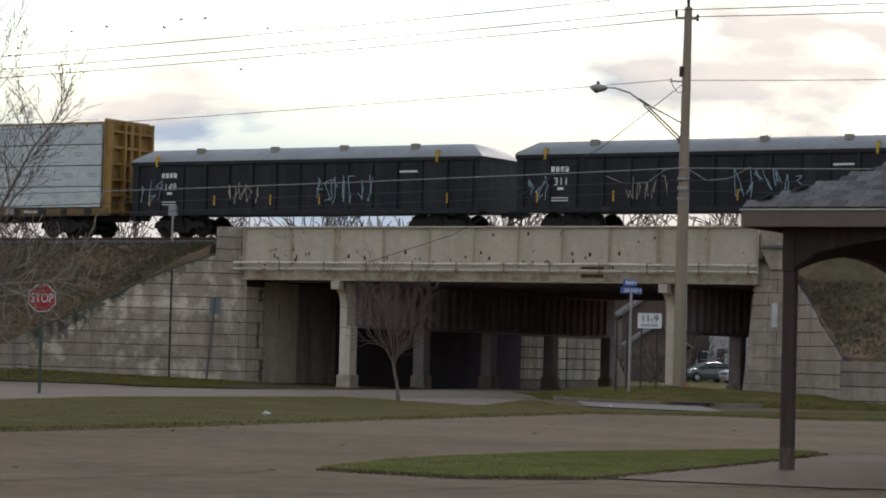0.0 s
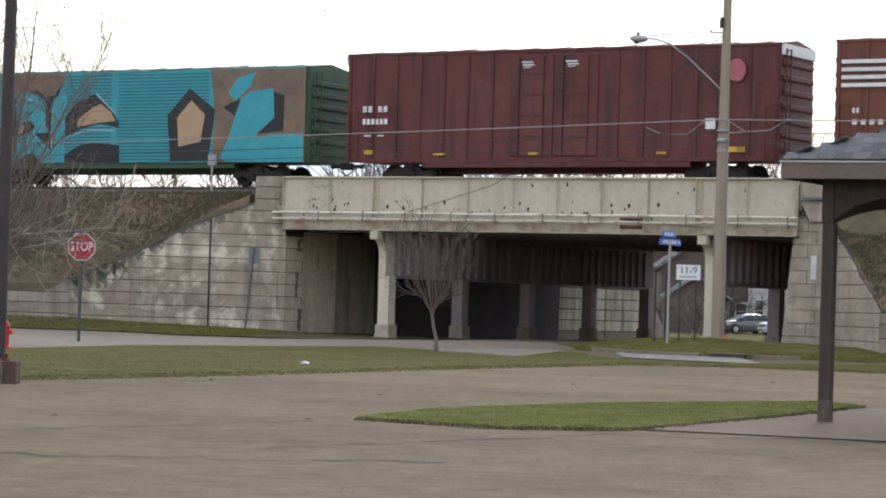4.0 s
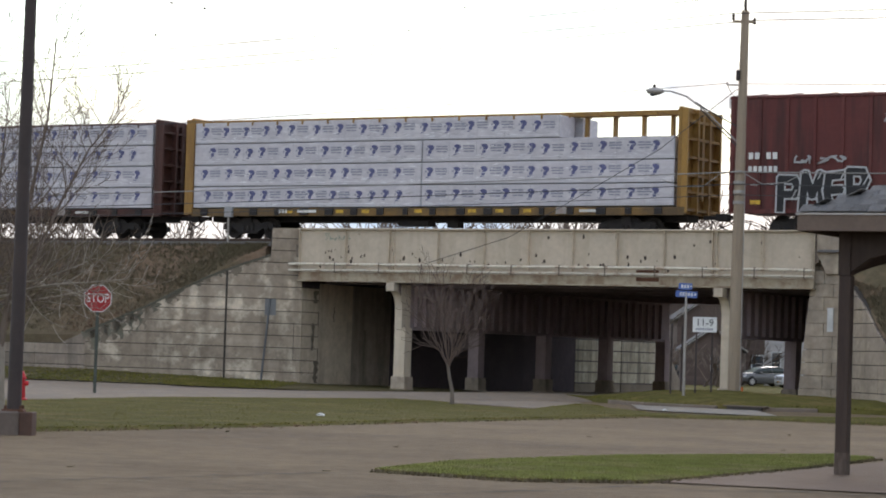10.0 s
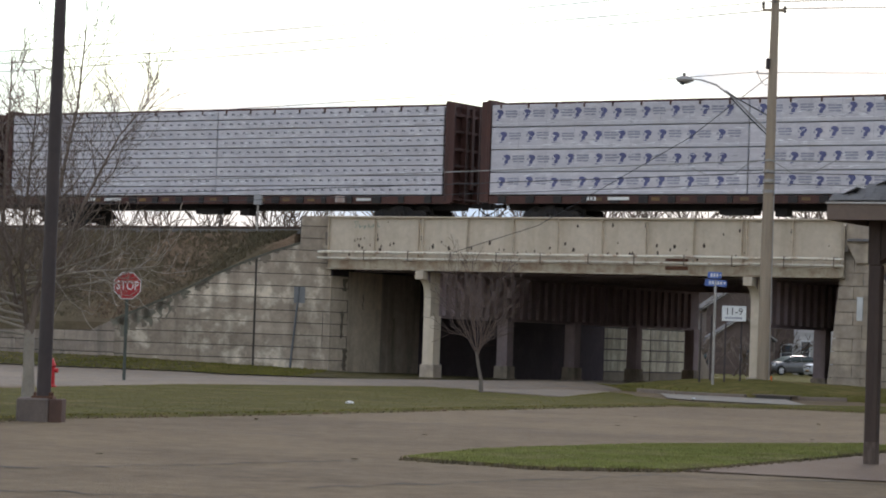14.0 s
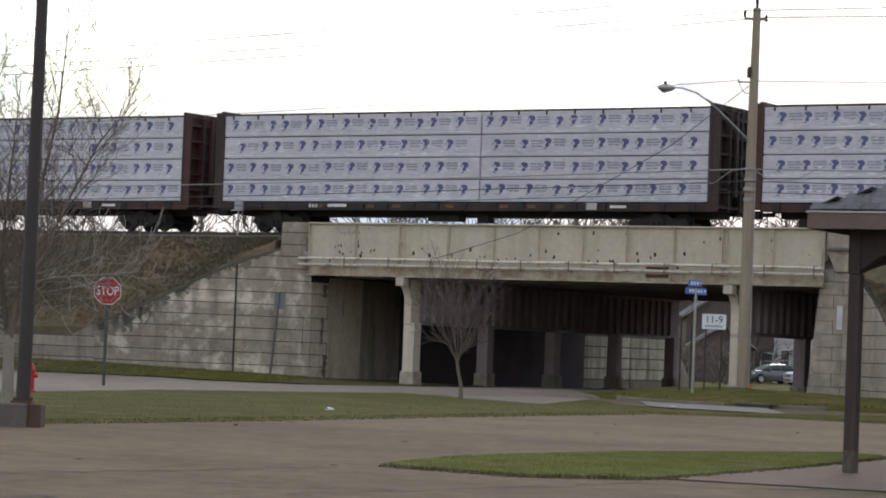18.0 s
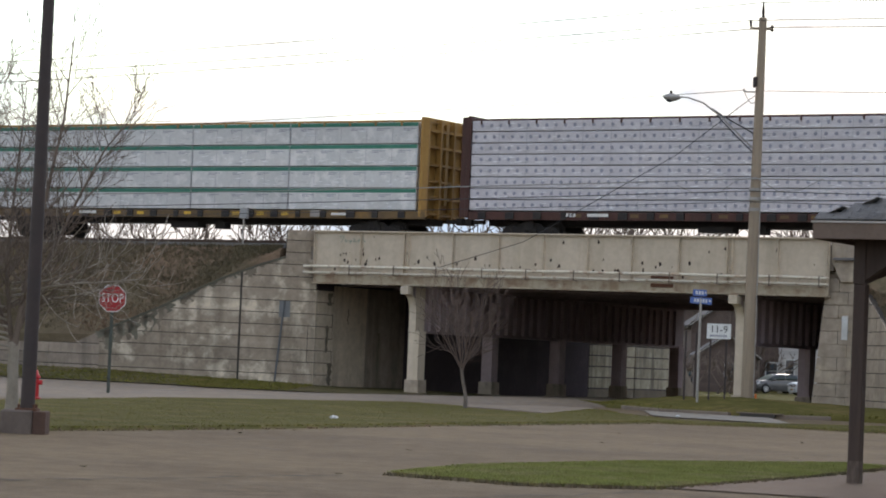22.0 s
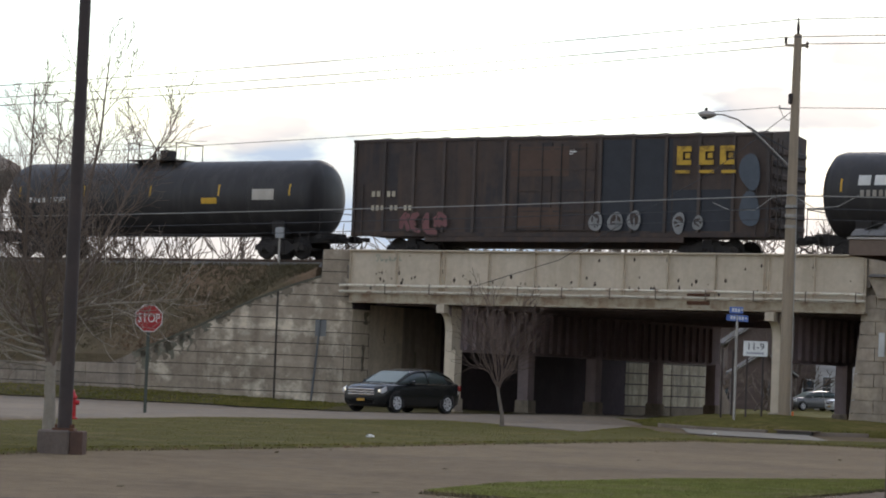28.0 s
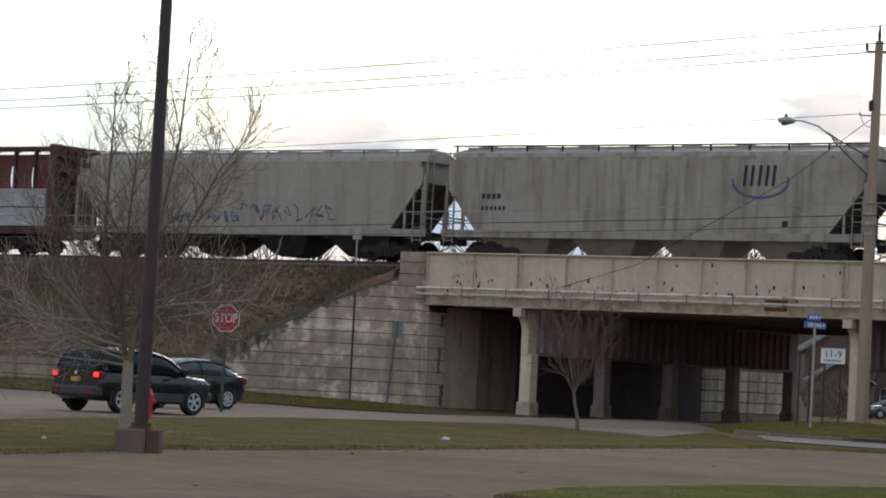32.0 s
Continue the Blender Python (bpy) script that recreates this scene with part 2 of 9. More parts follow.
M_rustg = mat("rusty_cream_flange", (0.477, 0.41, 0.3069), (0.3816, 0.31, 0.2185), 0.8, 0.7, bump=0.15, patch=(0.22, 0.13, 0.085), patch_amt=0.6, patch_scale=1.6, streak=(0.212, 0.12, 0.0651), streak_amt=0.5)
M_rust = mat("rust", (0.13, 0.06, 0.035), (0.08, 0.04, 0.028), 3, 0.9, bump=0.2)
M_spot = mat("dark_rust_spot", (0.05, 0.034, 0.03), None, 3, 0.9)
M_bracket = mat("dull_brown_bracket", (0.2, 0.16, 0.125), (0.13, 0.1, 0.08), 3, 0.8)
# soot, plus the gloom under the deck put into the colour
M_understeel = mat("shaded_sooty_steel", (0.3513, 0.273, 0.2791), (0.2467, 0.1938, 0.2026), 0.8, 0.8, bump=0.1, streak=(0.1645, 0.1229, 0.1028), streak_amt=0.4)
M_pipe = mat("grey_pipe", (0.651, 0.6, 0.4929), (0.546, 0.5, 0.4092), 2, 0.5, bump=0.05, patch=(0.2625, 0.13, 0.0651), patch_amt=0.6, patch_scale=2.5)
M_ballast = mat("ballast", (0.16, 0.15, 0.14), (0.09, 0.085, 0.08), 6, 0.95, bump=0.6, bscale=12)
M_rail = mat("rail_steel", (0.13, 0.09, 0.07), (0.08, 0.06, 0.05), 4, 0.6, metal=0.4)
M_tie = mat("wooden_tie", (0.08, 0.065, 0.05), None, 5, 0.95)

# ---- mesh helpers ----


def part(name, bm, material, parent=None, label="", smooth=False, m=None):
    me = bpy.data.meshes.new(name)
    bmesh.ops.recalc_face_normals(bm, faces=bm.faces)
    bm.to_mesh(me)
    bm.free()
    for mt in material if isinstance(material, (list, tuple)) else [material]:
        me.materials.append(mt)
    if smooth:
        me.shade_smooth()
        if smooth != "all":
            me.set_sharp_from_angle(angle=radians(38))
    return put(name, me, parent, label, m)


def put(name, me, parent=None, label="", m=None):
    ob = new(name, me)
    if parent:
        ob.parent = parent
    if m is not None:
        ob.matrix_basis = m
    if label:
        ob["label"] = label
    return ob


def thing(name, m, label, category, group="", kind=""):
    ob = new(name)
    ob.empty_display_size = 0.2
    ob.matrix_basis = m
    return tagged(ob, label, category, group, kind)


def box(bm, x0, x1, y0, y1, z0, z1, mi=0):
    vs = [bm.verts.new(p) for p in ((x0, y0, z0), (x1, y0, z0), (x1, y1, z0), (x0, y1, z0), (x0, y0, z1), (x1, y0, z1), (x1, y1, z1), (x0, y1, z1))]
    for q in ((3, 2, 1, 0), (4, 5, 6, 7), (0, 1, 5, 4), (1, 2, 6, 5), (2, 3, 7, 6), (3, 0, 4, 7)):
        bm.faces.new([vs[k] for k in q]).material_index = mi
    return vs


def boxes(*rows, bevel=0.0):
    bm = bmesh.new()
    for r in rows:
        box(bm, *r)
    if bevel:
        bmesh.ops.bevel(bm, geom=bm.edges[:], offset=bevel, segments=1, affect="EDGES")
    return bm


def prism(bm, pts, axis, a, b, mi=0):
    """A polygon of 2D points pushed from a to b along an axis: the points give the two other axes in order."""
    def at(p, v):
        return {"x": (v, p[0], p[1]), "y": (p[0], v, p[1]), "z": (p[0], p[1], v)}[axis]
    lo, hi = [bm.verts.new(at(p, a)) for p in pts], [bm.verts.new(at(p, b)) for p in pts]
    fs = [bm.faces.new(lo), bm.faces.new(hi[::-1])]
    n = len(pts)
    for k in range(n):
        fs.append(bm.faces.new((lo[k], lo[(k + 1) % n], hi[(k + 1) % n], hi[k])))
    for f in fs:
        f.material_index = mi
    return bm


def tube(bm, pts, radii, sides=8, mi=0, cap=True):
    """A tapered tube through points."""
    rings, n = [], len(pts)
    pts = [Vector(p) for p in pts]
    radii = radii if isinstance(radii, (list, tuple)) else [radii] * n
    side = None
    for k in range(n):
        way = (pts[min(k + 1, n - 1)] - pts[max(k - 1, 0)]).normalized()
        if side is None:
            side = way.orthogonal().normalized()
        side = (side - way * side.dot(way)).normalized()
        up = way.cross(side)
        rings.append([bm.verts.new(pts[k] + radii[k] * (math.cos(a) * side + math.sin(a) * up)) for a in (2 * math.pi * j / sides for j in range(sides))])
    for r0, r1 in zip(rings, rings[1:]):
        for j in range(sides):
            bm.faces.new((r0[j], r0[(j + 1) % sides], r1[(j + 1) % sides], r1[j])).material_index = mi
    if cap:
        bm.faces.new(rings[0][::-1]).material_index = mi
        bm.faces.new(rings[-1]).material_index = mi
    return bm


def lathe(bm, profile, sides=16, axis="z", at=(0, 0, 0), mi=0):
    """A profile of (radius, height) turned round an axis."""
    rings = []
    for r, h in profile:
        ring = []
        for j in range(sides):
            a = 2 * math.pi * j / sides
            c, s = max(r, 1e-4) * math.cos(a), max(r, 1e-4) * math.sin(a)
            v = {"z": (c, s, h), "y": (c, h, s), "x": (h, c, s)}[axis]
            ring.append(bm.verts.new((v[0] + at[0], v[1] + at[1], v[2] + at[2])))
        rings.append(ring)
    for r0, r1 in zip(rings, rings[1:]):
        for j in range(sides):
            bm.faces.new((r0[j], r0[(j + 1) % sides], r1[(j + 1) % sides], r1[j])).material_index = mi
    bm.faces.new(rings[0][::-1]).material_index = mi
    bm.faces.new(rings[-1]).material_index = mi
    return bm


def letters(name, text, size, material, parent, m, label="", depth=0.004):
    """Raised lettering as a mesh, centred, reading along local x with z up."""
    cu = bpy.data.curves.new("letters", "FONT")
    cu.body, cu.size, cu.extrude, cu.align_x, cu.align_y, cu.resolution_u = text, size, depth, "CENTER", "CENTER", 3
    tmp = bpy.data.objects.new("letters", cu)
    me = bpy.data.meshes.new_from_object(tmp)
    bpy.data.objects.remove(tmp)
    me.transform(pose(0, 0, 0, 90))
    me.materials.clear()
    me.materials.append(material)
    return put(name, me, parent, label, m)


# ---- the plan: u runs along the railway, v away from the camera, from the near face of the train ----
ORIGIN, TURN = (-8.07, 110.1), -30.78
BR = pose(ORIGIN[0], ORIGIN[1], 0, 0, 0, TURN)
RAIL_Z, CL = 6.0, 1.55
U_LEFT, U_RIGHT, ROW_L, ROW_R, DEEP = 3.0, 24.6, 7.57, 21.58, 23.4


def at(u, v, z=0.0):
    return BR @ Vector((u, v, z))


# ---- ground ----


def sheet(name, xs, ys, height, material, label, category, m=None, skip=None):
    bm = bmesh.new()
    grid = [[bm.verts.new((x, y, height(x, y))) for y in ys] for x in xs]
    for i in range(len(xs) - 1):
        for j in range(len(ys) - 1):
            if skip and skip((xs[i] + xs[i + 1]) / 2, (ys[j] + ys[j + 1]) / 2):
                continue
            bm.faces.new((grid[i][j], grid[i + 1][j], grid[i + 1][j + 1], grid[i][j + 1]))
    ob = part(name, bm, material, smooth="all", m=m)
    return tagged(ob, label, category, kind="structure")


def spread(a, b, n):
    return [a + (b - a) * k / n for k in range(n + 1)]


sheet("ground", [-2500, -900, -300, -120, -60, 0, 60, 120, 300, 900, 2500], [-2500, -900, -300, -60, 0, 60, 120, 200, 300, 900, 2500], lambda x, y: -0.06, M_grass, "flat dull green and brown winter ground", "ground")
sheet("parking_lot", spread(-70, 60, 26), spread(-20, 100, 24), lambda x, y: -0.004 * abs(math.sin(x * 0.3)) , M_asphalt, "worn grey-brown asphalt parking lot with tarred cracks", "parking lot")


def inside(p, poly):
    c = False
    for (x0, y0), (x1, y1) in zip(poly, poly[1:] + poly[:1]):
        if (y0 > p[1]) != (y1 > p[1]) and p[0] < (x1 - x0) * (p[1] - y0) / (y1 - y0) + x0:
            c = not c
    return c


def wander(poly, step, amp, seed):
    """The polygon with its sides cut into steps and made a little uneven."""
    rnd, out = random.Random(seed), []
    for (x0, y0), (x1, y1) in zip(poly, poly[1:] + poly[:1]):
        n = max(1, int(math.hypot(x1 - x0, y1 - y0) / step))
        for k in range(n):
            f = k / n
            a = amp if k else amp * 0.3
            out.append((x0 + (x1 - x0) * f + rnd.uniform(-a, a), y0 + (y1 - y0) * f + rnd.uniform(-a, a)))
    return out


def lawn(name, poly, top, material, label, category, step=0.6, amp=0.1, seed=1, lip=0.25):
    """A low raised sheet with a rounded, uneven edge."""
    edge = wander(poly, step, amp, seed)
    bm = bmesh.new()
    low = [bm.verts.new((x, y, -0.03)) for x, y in edge]
    rim = []
    for k, (x, y) in enumerate(edge):
        (xa, ya), (xb, yb) = edge[k - 1], edge[(k + 1) % len(edge)]
        d = math.hypot(xb - xa, yb - ya) or 1
        nx, ny = -(yb - ya) / d * lip, (xb - xa) / d * lip
        if not inside((x + nx, y + ny), edge):
            nx, ny = -nx, -ny
        rim.append(bm.verts.new((x + nx, y + ny, top)))
    n = len(edge)
    for k in range(n):
        bm.faces.new((low[k], low[(k + 1) % n], rim[(k + 1) % n], rim[k]))
    bmesh.ops.triangle_fill(bm, edges=[e for e in bm.edges if e.verts[0] in set(rim) and e.verts[1] in set(rim)], use_beauty=True)
    return tagged(part(name, bm, material), label, category, kind="structure")


VERGE = [(-14.5, 45.5), (-12.4, 53), (-11.4, 60), (-10.2, 65.8), (-8.3, 74.3), (-6.3, 82.0), (-1.9, 86.6), (0.1, 83.2), (0.75, 79.5), (2.46, 75.7), (3.25, 80.5), (4.4, 87.2), (4.95, 86.2), (5.0, 81.9), (5.4, 80.0), (6.04, 75.6), (7.45, 74.6), (8.9, 76.0), (12.9, 79.5), (22, 86), (22, 78), (11.6, 70.6), (8.7, 72.6),
         (5.3, 71.4), (3.1, 66.4), (0.3, 60.0), (-3.6, 50.6), (-6.6, 44.4), (-8.1, 38.5), (-11, 30), (-16, 30)]
ISLAND = [(-0.75, 33.3), (0.2, 36.7), (2.8, 41.0), (6.5, 44.6), (7.0, 43.6), (5.0, 38.3), (2.5, 32.6), (0.9, 32.0)]
lawn("grass_verge", VERGE, 0.07, M_grass, "strip of short dull green lawn beside the parking lot", "lawn", seed=3)
lawn("grass_island", ISLAND, 0.05, M_grass, "narrow green grass island in the parking lot", "lawn", step=0.4, amp=0.06, seed=4, lip=0.12)


# ---- embankment ----
CREST_V, CREST_Z, FALL = -1.1, 5.62, 1.15
WING_L, WING_R = ((3.0, -0.38), (-3.7, -5.6)), ((26.3, -0.35), (30.25, -5.7))


def toe(u):
    """How far out the slope reaches: to the low walls, and along the flared wing walls to the abutments."""
    if u < WING_L[1][0]:
        return -5.45 - 0.016 * (WING_L[1][0] - u)
    if u > WING_R[1][0]:
        return -5.5 - 0.026 * (u - WING_R[1][0])
    (u0, v0), (u1, v1) = WING_L if u < 12 else WING_R
    return v0 + (v1 - v0) * (u - u0) / (u1 - u0) + 0.12


def slope_z(v, u=0.0):
    """Height of the grass slope; east of the bridge it lies flatter."""
    return CREST_Z - max(0.0, CREST_V - v) / FALL if u < 12 else min(CREST_Z, 1.62 + (v + 5.7) / 1.73)


def rise(u):
    """The railway climbs a little towards the east."""
    return 0.0033 * max(-60.0, min(60.0, u))


def embankment(name, us, label):
    bm = bmesh.new()
    rows = []
    for u in us:
        t = min(toe(u), CREST_V + 0.6)
        vs = [t + (CREST_V - t) * k / 14 for k in range(15)] if t < CREST_V else [CREST_V + (t - CREST_V) * k / 14 for k in range(15)]
        ring = [bm.verts.new((u, vs[0], -0.1))]
        ring += [bm.verts.new((u, v, slope_z(v, u) + 0.10 * noise.noise((u * 0.5, v * 0.7, 3)) * (1 if 0 < k < 13 else 0.2))) for k, v in enumerate(vs)]
        ring += [bm.verts.new((u, v, z)) for v, z in ((-0.5, CREST_Z), (3, CREST_Z), (24, CREST_Z), (27, CREST_Z - 0.6), (33, 0.5), (35, -0.1))]
        rows.append(ring)
    for r0, r1 in zip(rows, rows[1:]):
        for a in range(len(r0) - 1):
            bm.faces.new((r0[a], r1[a], r1[a + 1], r0[a + 1]))
    bm.faces.new(rows[0])
    bm.faces.new(rows[-1][::-1])
    return tagged(part(name, bm, M_dry, smooth=True, m=BR), label, "embankment", kind="structure")


embankment("embankment_west", [-760, -400, -200, -120, -90] + spread(-70, -4, 88) + spread(-3.7, 1.75, 12), "tall railway embankment with dry brown and green grass")
embankment("embankment_east", spread(26.35, 31.4, 12) + spread(31.6, 60, 40) + [75, 100, 200, 400, 760], "tall railway embankment with dry brown and green grass")


def ballast(name, u0, u1):
    bm, prev = bmesh.new(), None
    for u in [q for q in (-750, -60, -30, -12, 2.3, 25.2, 60, 750) if u0 <= q <= u1]:
        row = [bm.verts.new((u, v, z + (rise(u) if z > 5.8 else 0))) for v, z in ((-0.75, CREST_Z - 0.05), (-0.1, 5.84), (3.2, 5.84), (23.8, 5.84), (24.4, CREST_Z - 0.05))]
        if prev:
            for k in range(5):
                bm.faces.new((prev[k], prev[(k + 1) % 5], row[(k + 1) % 5], row[k]))
        else:
            bm.faces.new(row)
        prev = row
    bm.faces.new(prev[::-1])
    return tagged(part(name, bm, M_ballast, m=BR), "bed of dark grey crushed-stone ballast under the rails", "ballast", kind="structure")


ballast("ballast_west", -750, 2.3)
ballast("ballast_east", 25.2, 750)
for k, v in enumerate((CL, CL + 4.2, CL + 8.4, CL + 12.6)):
    track = thing("railway_track", BR @ pose(0, v, 0), "straight railway track with brown steel rails on wooden ties", "track", "railway tracks", "structure")
    for s in (-0.75, 0.75):
        bm = bmesh.new()
        for w, z0, z1 in ((0.07, 5.83, 5.86), (0.012, 5.86, 5.96), (0.036, 5.96, RAIL_Z)):
            for a, b in ((-760, -60), (-60, 60), (60, 760)):
                for vert in box(bm, a, b, s - w, s + w, z0, z1):
                    vert.co.z += rise(vert.co.x)
        part("rail", bm, M_rail, track)
    if k == 0:
        tie = bpy.data.meshes.new("tie")
        bm = boxes((-0.11, 0.11, -1.3, 1.3, 5.70, 5.855), bevel=0.012)
        bm.to_mesh(tie)
        bm.free()
        tie.materials.append(M_tie)
        for j in range(110):
            put("tie", tie, track, m=pose(-54 + j * 0.52, 0, rise(-54 + j * 0.52), 0, 0, (j * 37 % 7 - 3) * 0.3))

# ---- retaining walls in courses ----


def cut(poly, z0, z1):
    """The part of a polygon of (s, z) that lies between two heights."""
    for keep, z in ((1, z0), (-1, z1)):
        out = []
        for (s0, a), (s1, b) in zip(poly, poly[1:] + poly[:1]):
            if keep * (a - z) >= 0:
                out.append((s0, a))
            if (a - z) * (b - z) < 0:
                f = (z - a) / (b - a)
                out.append((s0 + (s1 - s0) * f, z))
        poly = out
        if len(poly) < 3:
            return []
    return poly


def coursed(name, a, b, outline, breaks, pitch, material, label, thick=0.7, z_low=-0.2, lean=0.0, start=0.0):
    """A wall from a to b in the railway's plan; outline: (s, z) along its foot and top. Courses stand proud of a recessed body."""
    (u0, v0), (u1, v1) = a, b
    run = math.hypot(u1 - u0, v1 - v0)
    wall = tagged(new(name), label, "retaining wall", kind="structure")
    wall.matrix_basis = BR @ pose(u0, v0, 0, 0, 0, math.degrees(math.atan2(v1 - v0, u1 - u0)))
    out = 1 if a[0] > b[0] else -1
    part("body", prism(bmesh.new(), outline, "y", out * -0.035, out * -thick), M_joint, wall)
    rnd = random.Random(run)
    z = z_low + start
    top = max(p[1] for p in outline)
    while z < top:
        for s0, s1 in zip(breaks, breaks[1:]):
            col = cut(cut_s(outline, s0 + 0.014, s1 - 0.014), z + 0.016, z + pitch - 0.016)
            if len(col) >= 3:
                d = rnd.uniform(-0.008, 0.008)
                bm = prism(bmesh.new(), col, "y", out * d, out * (d - 0.09))
                part("panel", bm, material, wall)
        z += pitch
    return wall


def cut_s(poly, s0, s1):
    return [(s, z) for z, s in cut([(z, s) for s, z in poly], s0, s1)]


run_l = math.hypot(WING_L[1][0] - 3.0, WING_L[1][1] + 0.35)
SLOPE_TOP = [(1.28, 5.3), (2.31, 4.94), (2.97, 4.67), (3.86, 4.3), (4.96, 3.74), (6.05, 3.14), (7.15, 2.63), (8.13, 2.18), (run_l, 2.0)]


def wall_top(t):
    """Height of the sloping top of the wing wall, t metres from the bridge."""
    for (t0, z0), (t1, z1) in zip(SLOPE_TOP, SLOPE_TOP[1:]):
        if t <= t1:
            return z0 + (z1 - z0) * (t - t0) / (t1 - t0)
    return SLOPE_TOP[-1][1]


wing = coursed("wing_wall_west", (3.0, -0.38), WING_L[1], [(0, -0.2), (run_l, -0.2)] + SLOPE_TOP[::-1] + [(1.24, 6.33), (0.19, 6.36), (0.17, 4.26), (0, 4.22)], [0, 3.0, run_l], 0.485, M_wing,
        "stained grey concrete wing wall in courses with a sloping top", start=-0.17)
part("joint_strip", boxes((2.96, 3.04, 0.004, 0.016, 0.1, 4.62)), M_joint, wing, "dark open joint")
part("joint_strip", boxes((0.27, 0.29, 0.004, 0.012, 1.1, 2.6)), M_joint, wing)
bm = bmesh.new()
for (t0, z0), (t1, z1) in zip(SLOPE_TOP, SLOPE_TOP[1:]):
    prism(bm, [(t1, z1 - 0.1), (t0, z0 - 0.1), (t0, z0), (t1, z1)], "y", 0.02, -0.12)
bmesh.ops.remove_doubles(bm, verts=bm.verts, dist=0.001)
part("coping", bm, M_moss, wing, "dark mossy sloping coping")
rnd = random.Random(17)
for k in range(44):
    # moss and soot that run down from the sloping top edge
    s = rnd.uniform(1.7, run_l - 0.05) if k < 20 else rnd.uniform(run_l - 3.8, run_l - 0.05)
    z = wall_top(s) - 0.06
    long = rnd.uniform(0.1, 0.42) * (2.3 if s > run_l - 2.4 else 1.0)
    w = rnd.uniform(0.05, 0.26)
    bm = bmesh.new()
    prev = None
    for j in range(7):
        h = w * (1 - 0.7 * (j / 6) ** 2) * rnd.uniform(0.35, 1.2)
        c = s + rnd.uniform(-0.1, 0.1) * (j > 0)
        row = [bm.verts.new((c - h, 0.012, z - long * j / 6)), bm.verts.new((c + h, 0.012, z - long * j / 6))]
        if prev:
            bm.faces.new((prev[0], prev[1], row[1], row[0]))
        prev = row
    part("moss_stain", bm, M_mossy if k % 2 else M_damp, wing, "dark mossy run" if k == 0 else "")
part("pipe", tube(bmesh.new(), [(1.55, 0.06, -0.1), (1.4, 0.06, 1.8), (1.26, 0.06, 3.5)], 0.04, 8), M_slate, wing, "leaning slate-grey pipe")
part("patch_plate", boxes((1.02, 1.46, 0.012, 0.022, 2.85, 3.5)), M_slate2, wing, "bluish patched square")
coursed("wing_wall_east", WING_R[1], (26.2, -0.40), [(0, -0.2), (6.75, -0.2), (6.75, 4.8), (5.32, 4.09), (4.17, 3.61), (2.67, 2.82), (1.24, 2.24), (0, 1.65)], [0, 2.2, 4.4, 6.75], 0.48, M_conc, "grey concrete wing wall in courses with a sloping top", start=-0.12)
coursed("low_wall_west", (-3.7, -5.62), (-60, -6.5), [(0, -0.2), (56.3, -0.2), (56.3, 1.1), (9, 1.35), (1.2, 1.5), (0, 1.98)], [0, 2.5, 5, 7.5, 10, 12.5, 15, 20, 30, 56.3], 0.42, M_concd, "low dark stained retaining wall at the foot of the embankment", thick=0.4)
coursed("low_wall_east", (60, -6.5), (30.25, -5.75), [(0, -0.2), (29.76, -0.2), (29.76, 1.6), (20, 1.57), (0, 1.5)], [0, 10, 16, 19, 22, 24.8, 27.3, 29.76], 0.48, M_concd, "low grey retaining wall at the foot of the embankment", thick=0.4)

# abutments: the faces under the bridge, and the bridge seats
abut = tagged(new("abutment_west"), "stained concrete abutment under the bridge, shaded darker inside", "abutment", kind="structure")
abut.matrix_basis = BR
part("body", boxes((1.4, 2.97, -0.2, 31.5, -0.2, 4.2), (1.4, 2.2, 0.3, 24, 4.2, 5.7)), M_abutshade, abut)
part("far_wing", prism(bmesh.new(), [(31.5, -0.2), (34.8, -0.2), (34.8, 0.2), (31.5, 3.4)], "x", 2.5, 3.0), M_concd, abut, "dull sloping wing wall")
for k in range(9):
    z = -0.37 + 0.485 * k
    part("panel", boxes((2.94, 3.0 + 0.004 * (k % 2), -0.36, 0.86 + 0.03 * (k * 5 % 3), z + 0.014, min(z + 0.471, 4.2))), M_abut, abut)
# panels darken with depth: the shade under the bridge, put into the colour
for v0, v1, stone in ((0.95, 3.4, M_abut), (3.4, 6.4, M_concd), (6.4, 13.6, M_abutshade), (13.6, 18.0, M_abutshade), (18.0, 22.98, M_abutshade)):
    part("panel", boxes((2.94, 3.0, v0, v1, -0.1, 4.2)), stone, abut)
# beyond the deck, paler yellowish concrete carries the daylight in its colour
for v0, v1 in ((23.0, 27.7), (27.8, 31.5)):
    for k in range(8):
        z = -0.13 + 0.52 * k
        part("panel", boxes((2.94, 3.012, v0, v1, z + 0.02, min(z + 0.485, 4.2))), M_damp if k == 0 else M_farpane, abut)
rnd = random.Random(31)
for v, z0, z1, w in ((0.5, 1.5, 2.6, 0.13), (0.75, 0.2, 1.1, 0.2), (0.6, 3.4, 3.9, 0.2), (4.35, 0.3, 2.4, 0.12), (2.0, 2.7, 3.3, 0.05)):
    bm = bmesh.new()
    prev = None
    for k in range(9):
        z = z0 + (z1 - z0) * k / 8
        c, h = v + rnd.uniform(-0.05, 0.05), w * rnd.uniform(0.3, 1.0)
        row = [bm.verts.new((3.014, c - h, z)), bm.verts.new((3.014, c + h, z))]
        if prev:
            bm.faces.new((prev[0], prev[1], row[1], row[0]))
        prev = row
    part("damp_stain", bm, M_damp, abut, "dark damp stain")
abut = tagged(new("abutment_east"), "grey concrete abutment in courses with a battered edge", "abutment", kind="structure")
abut.matrix_basis = BR
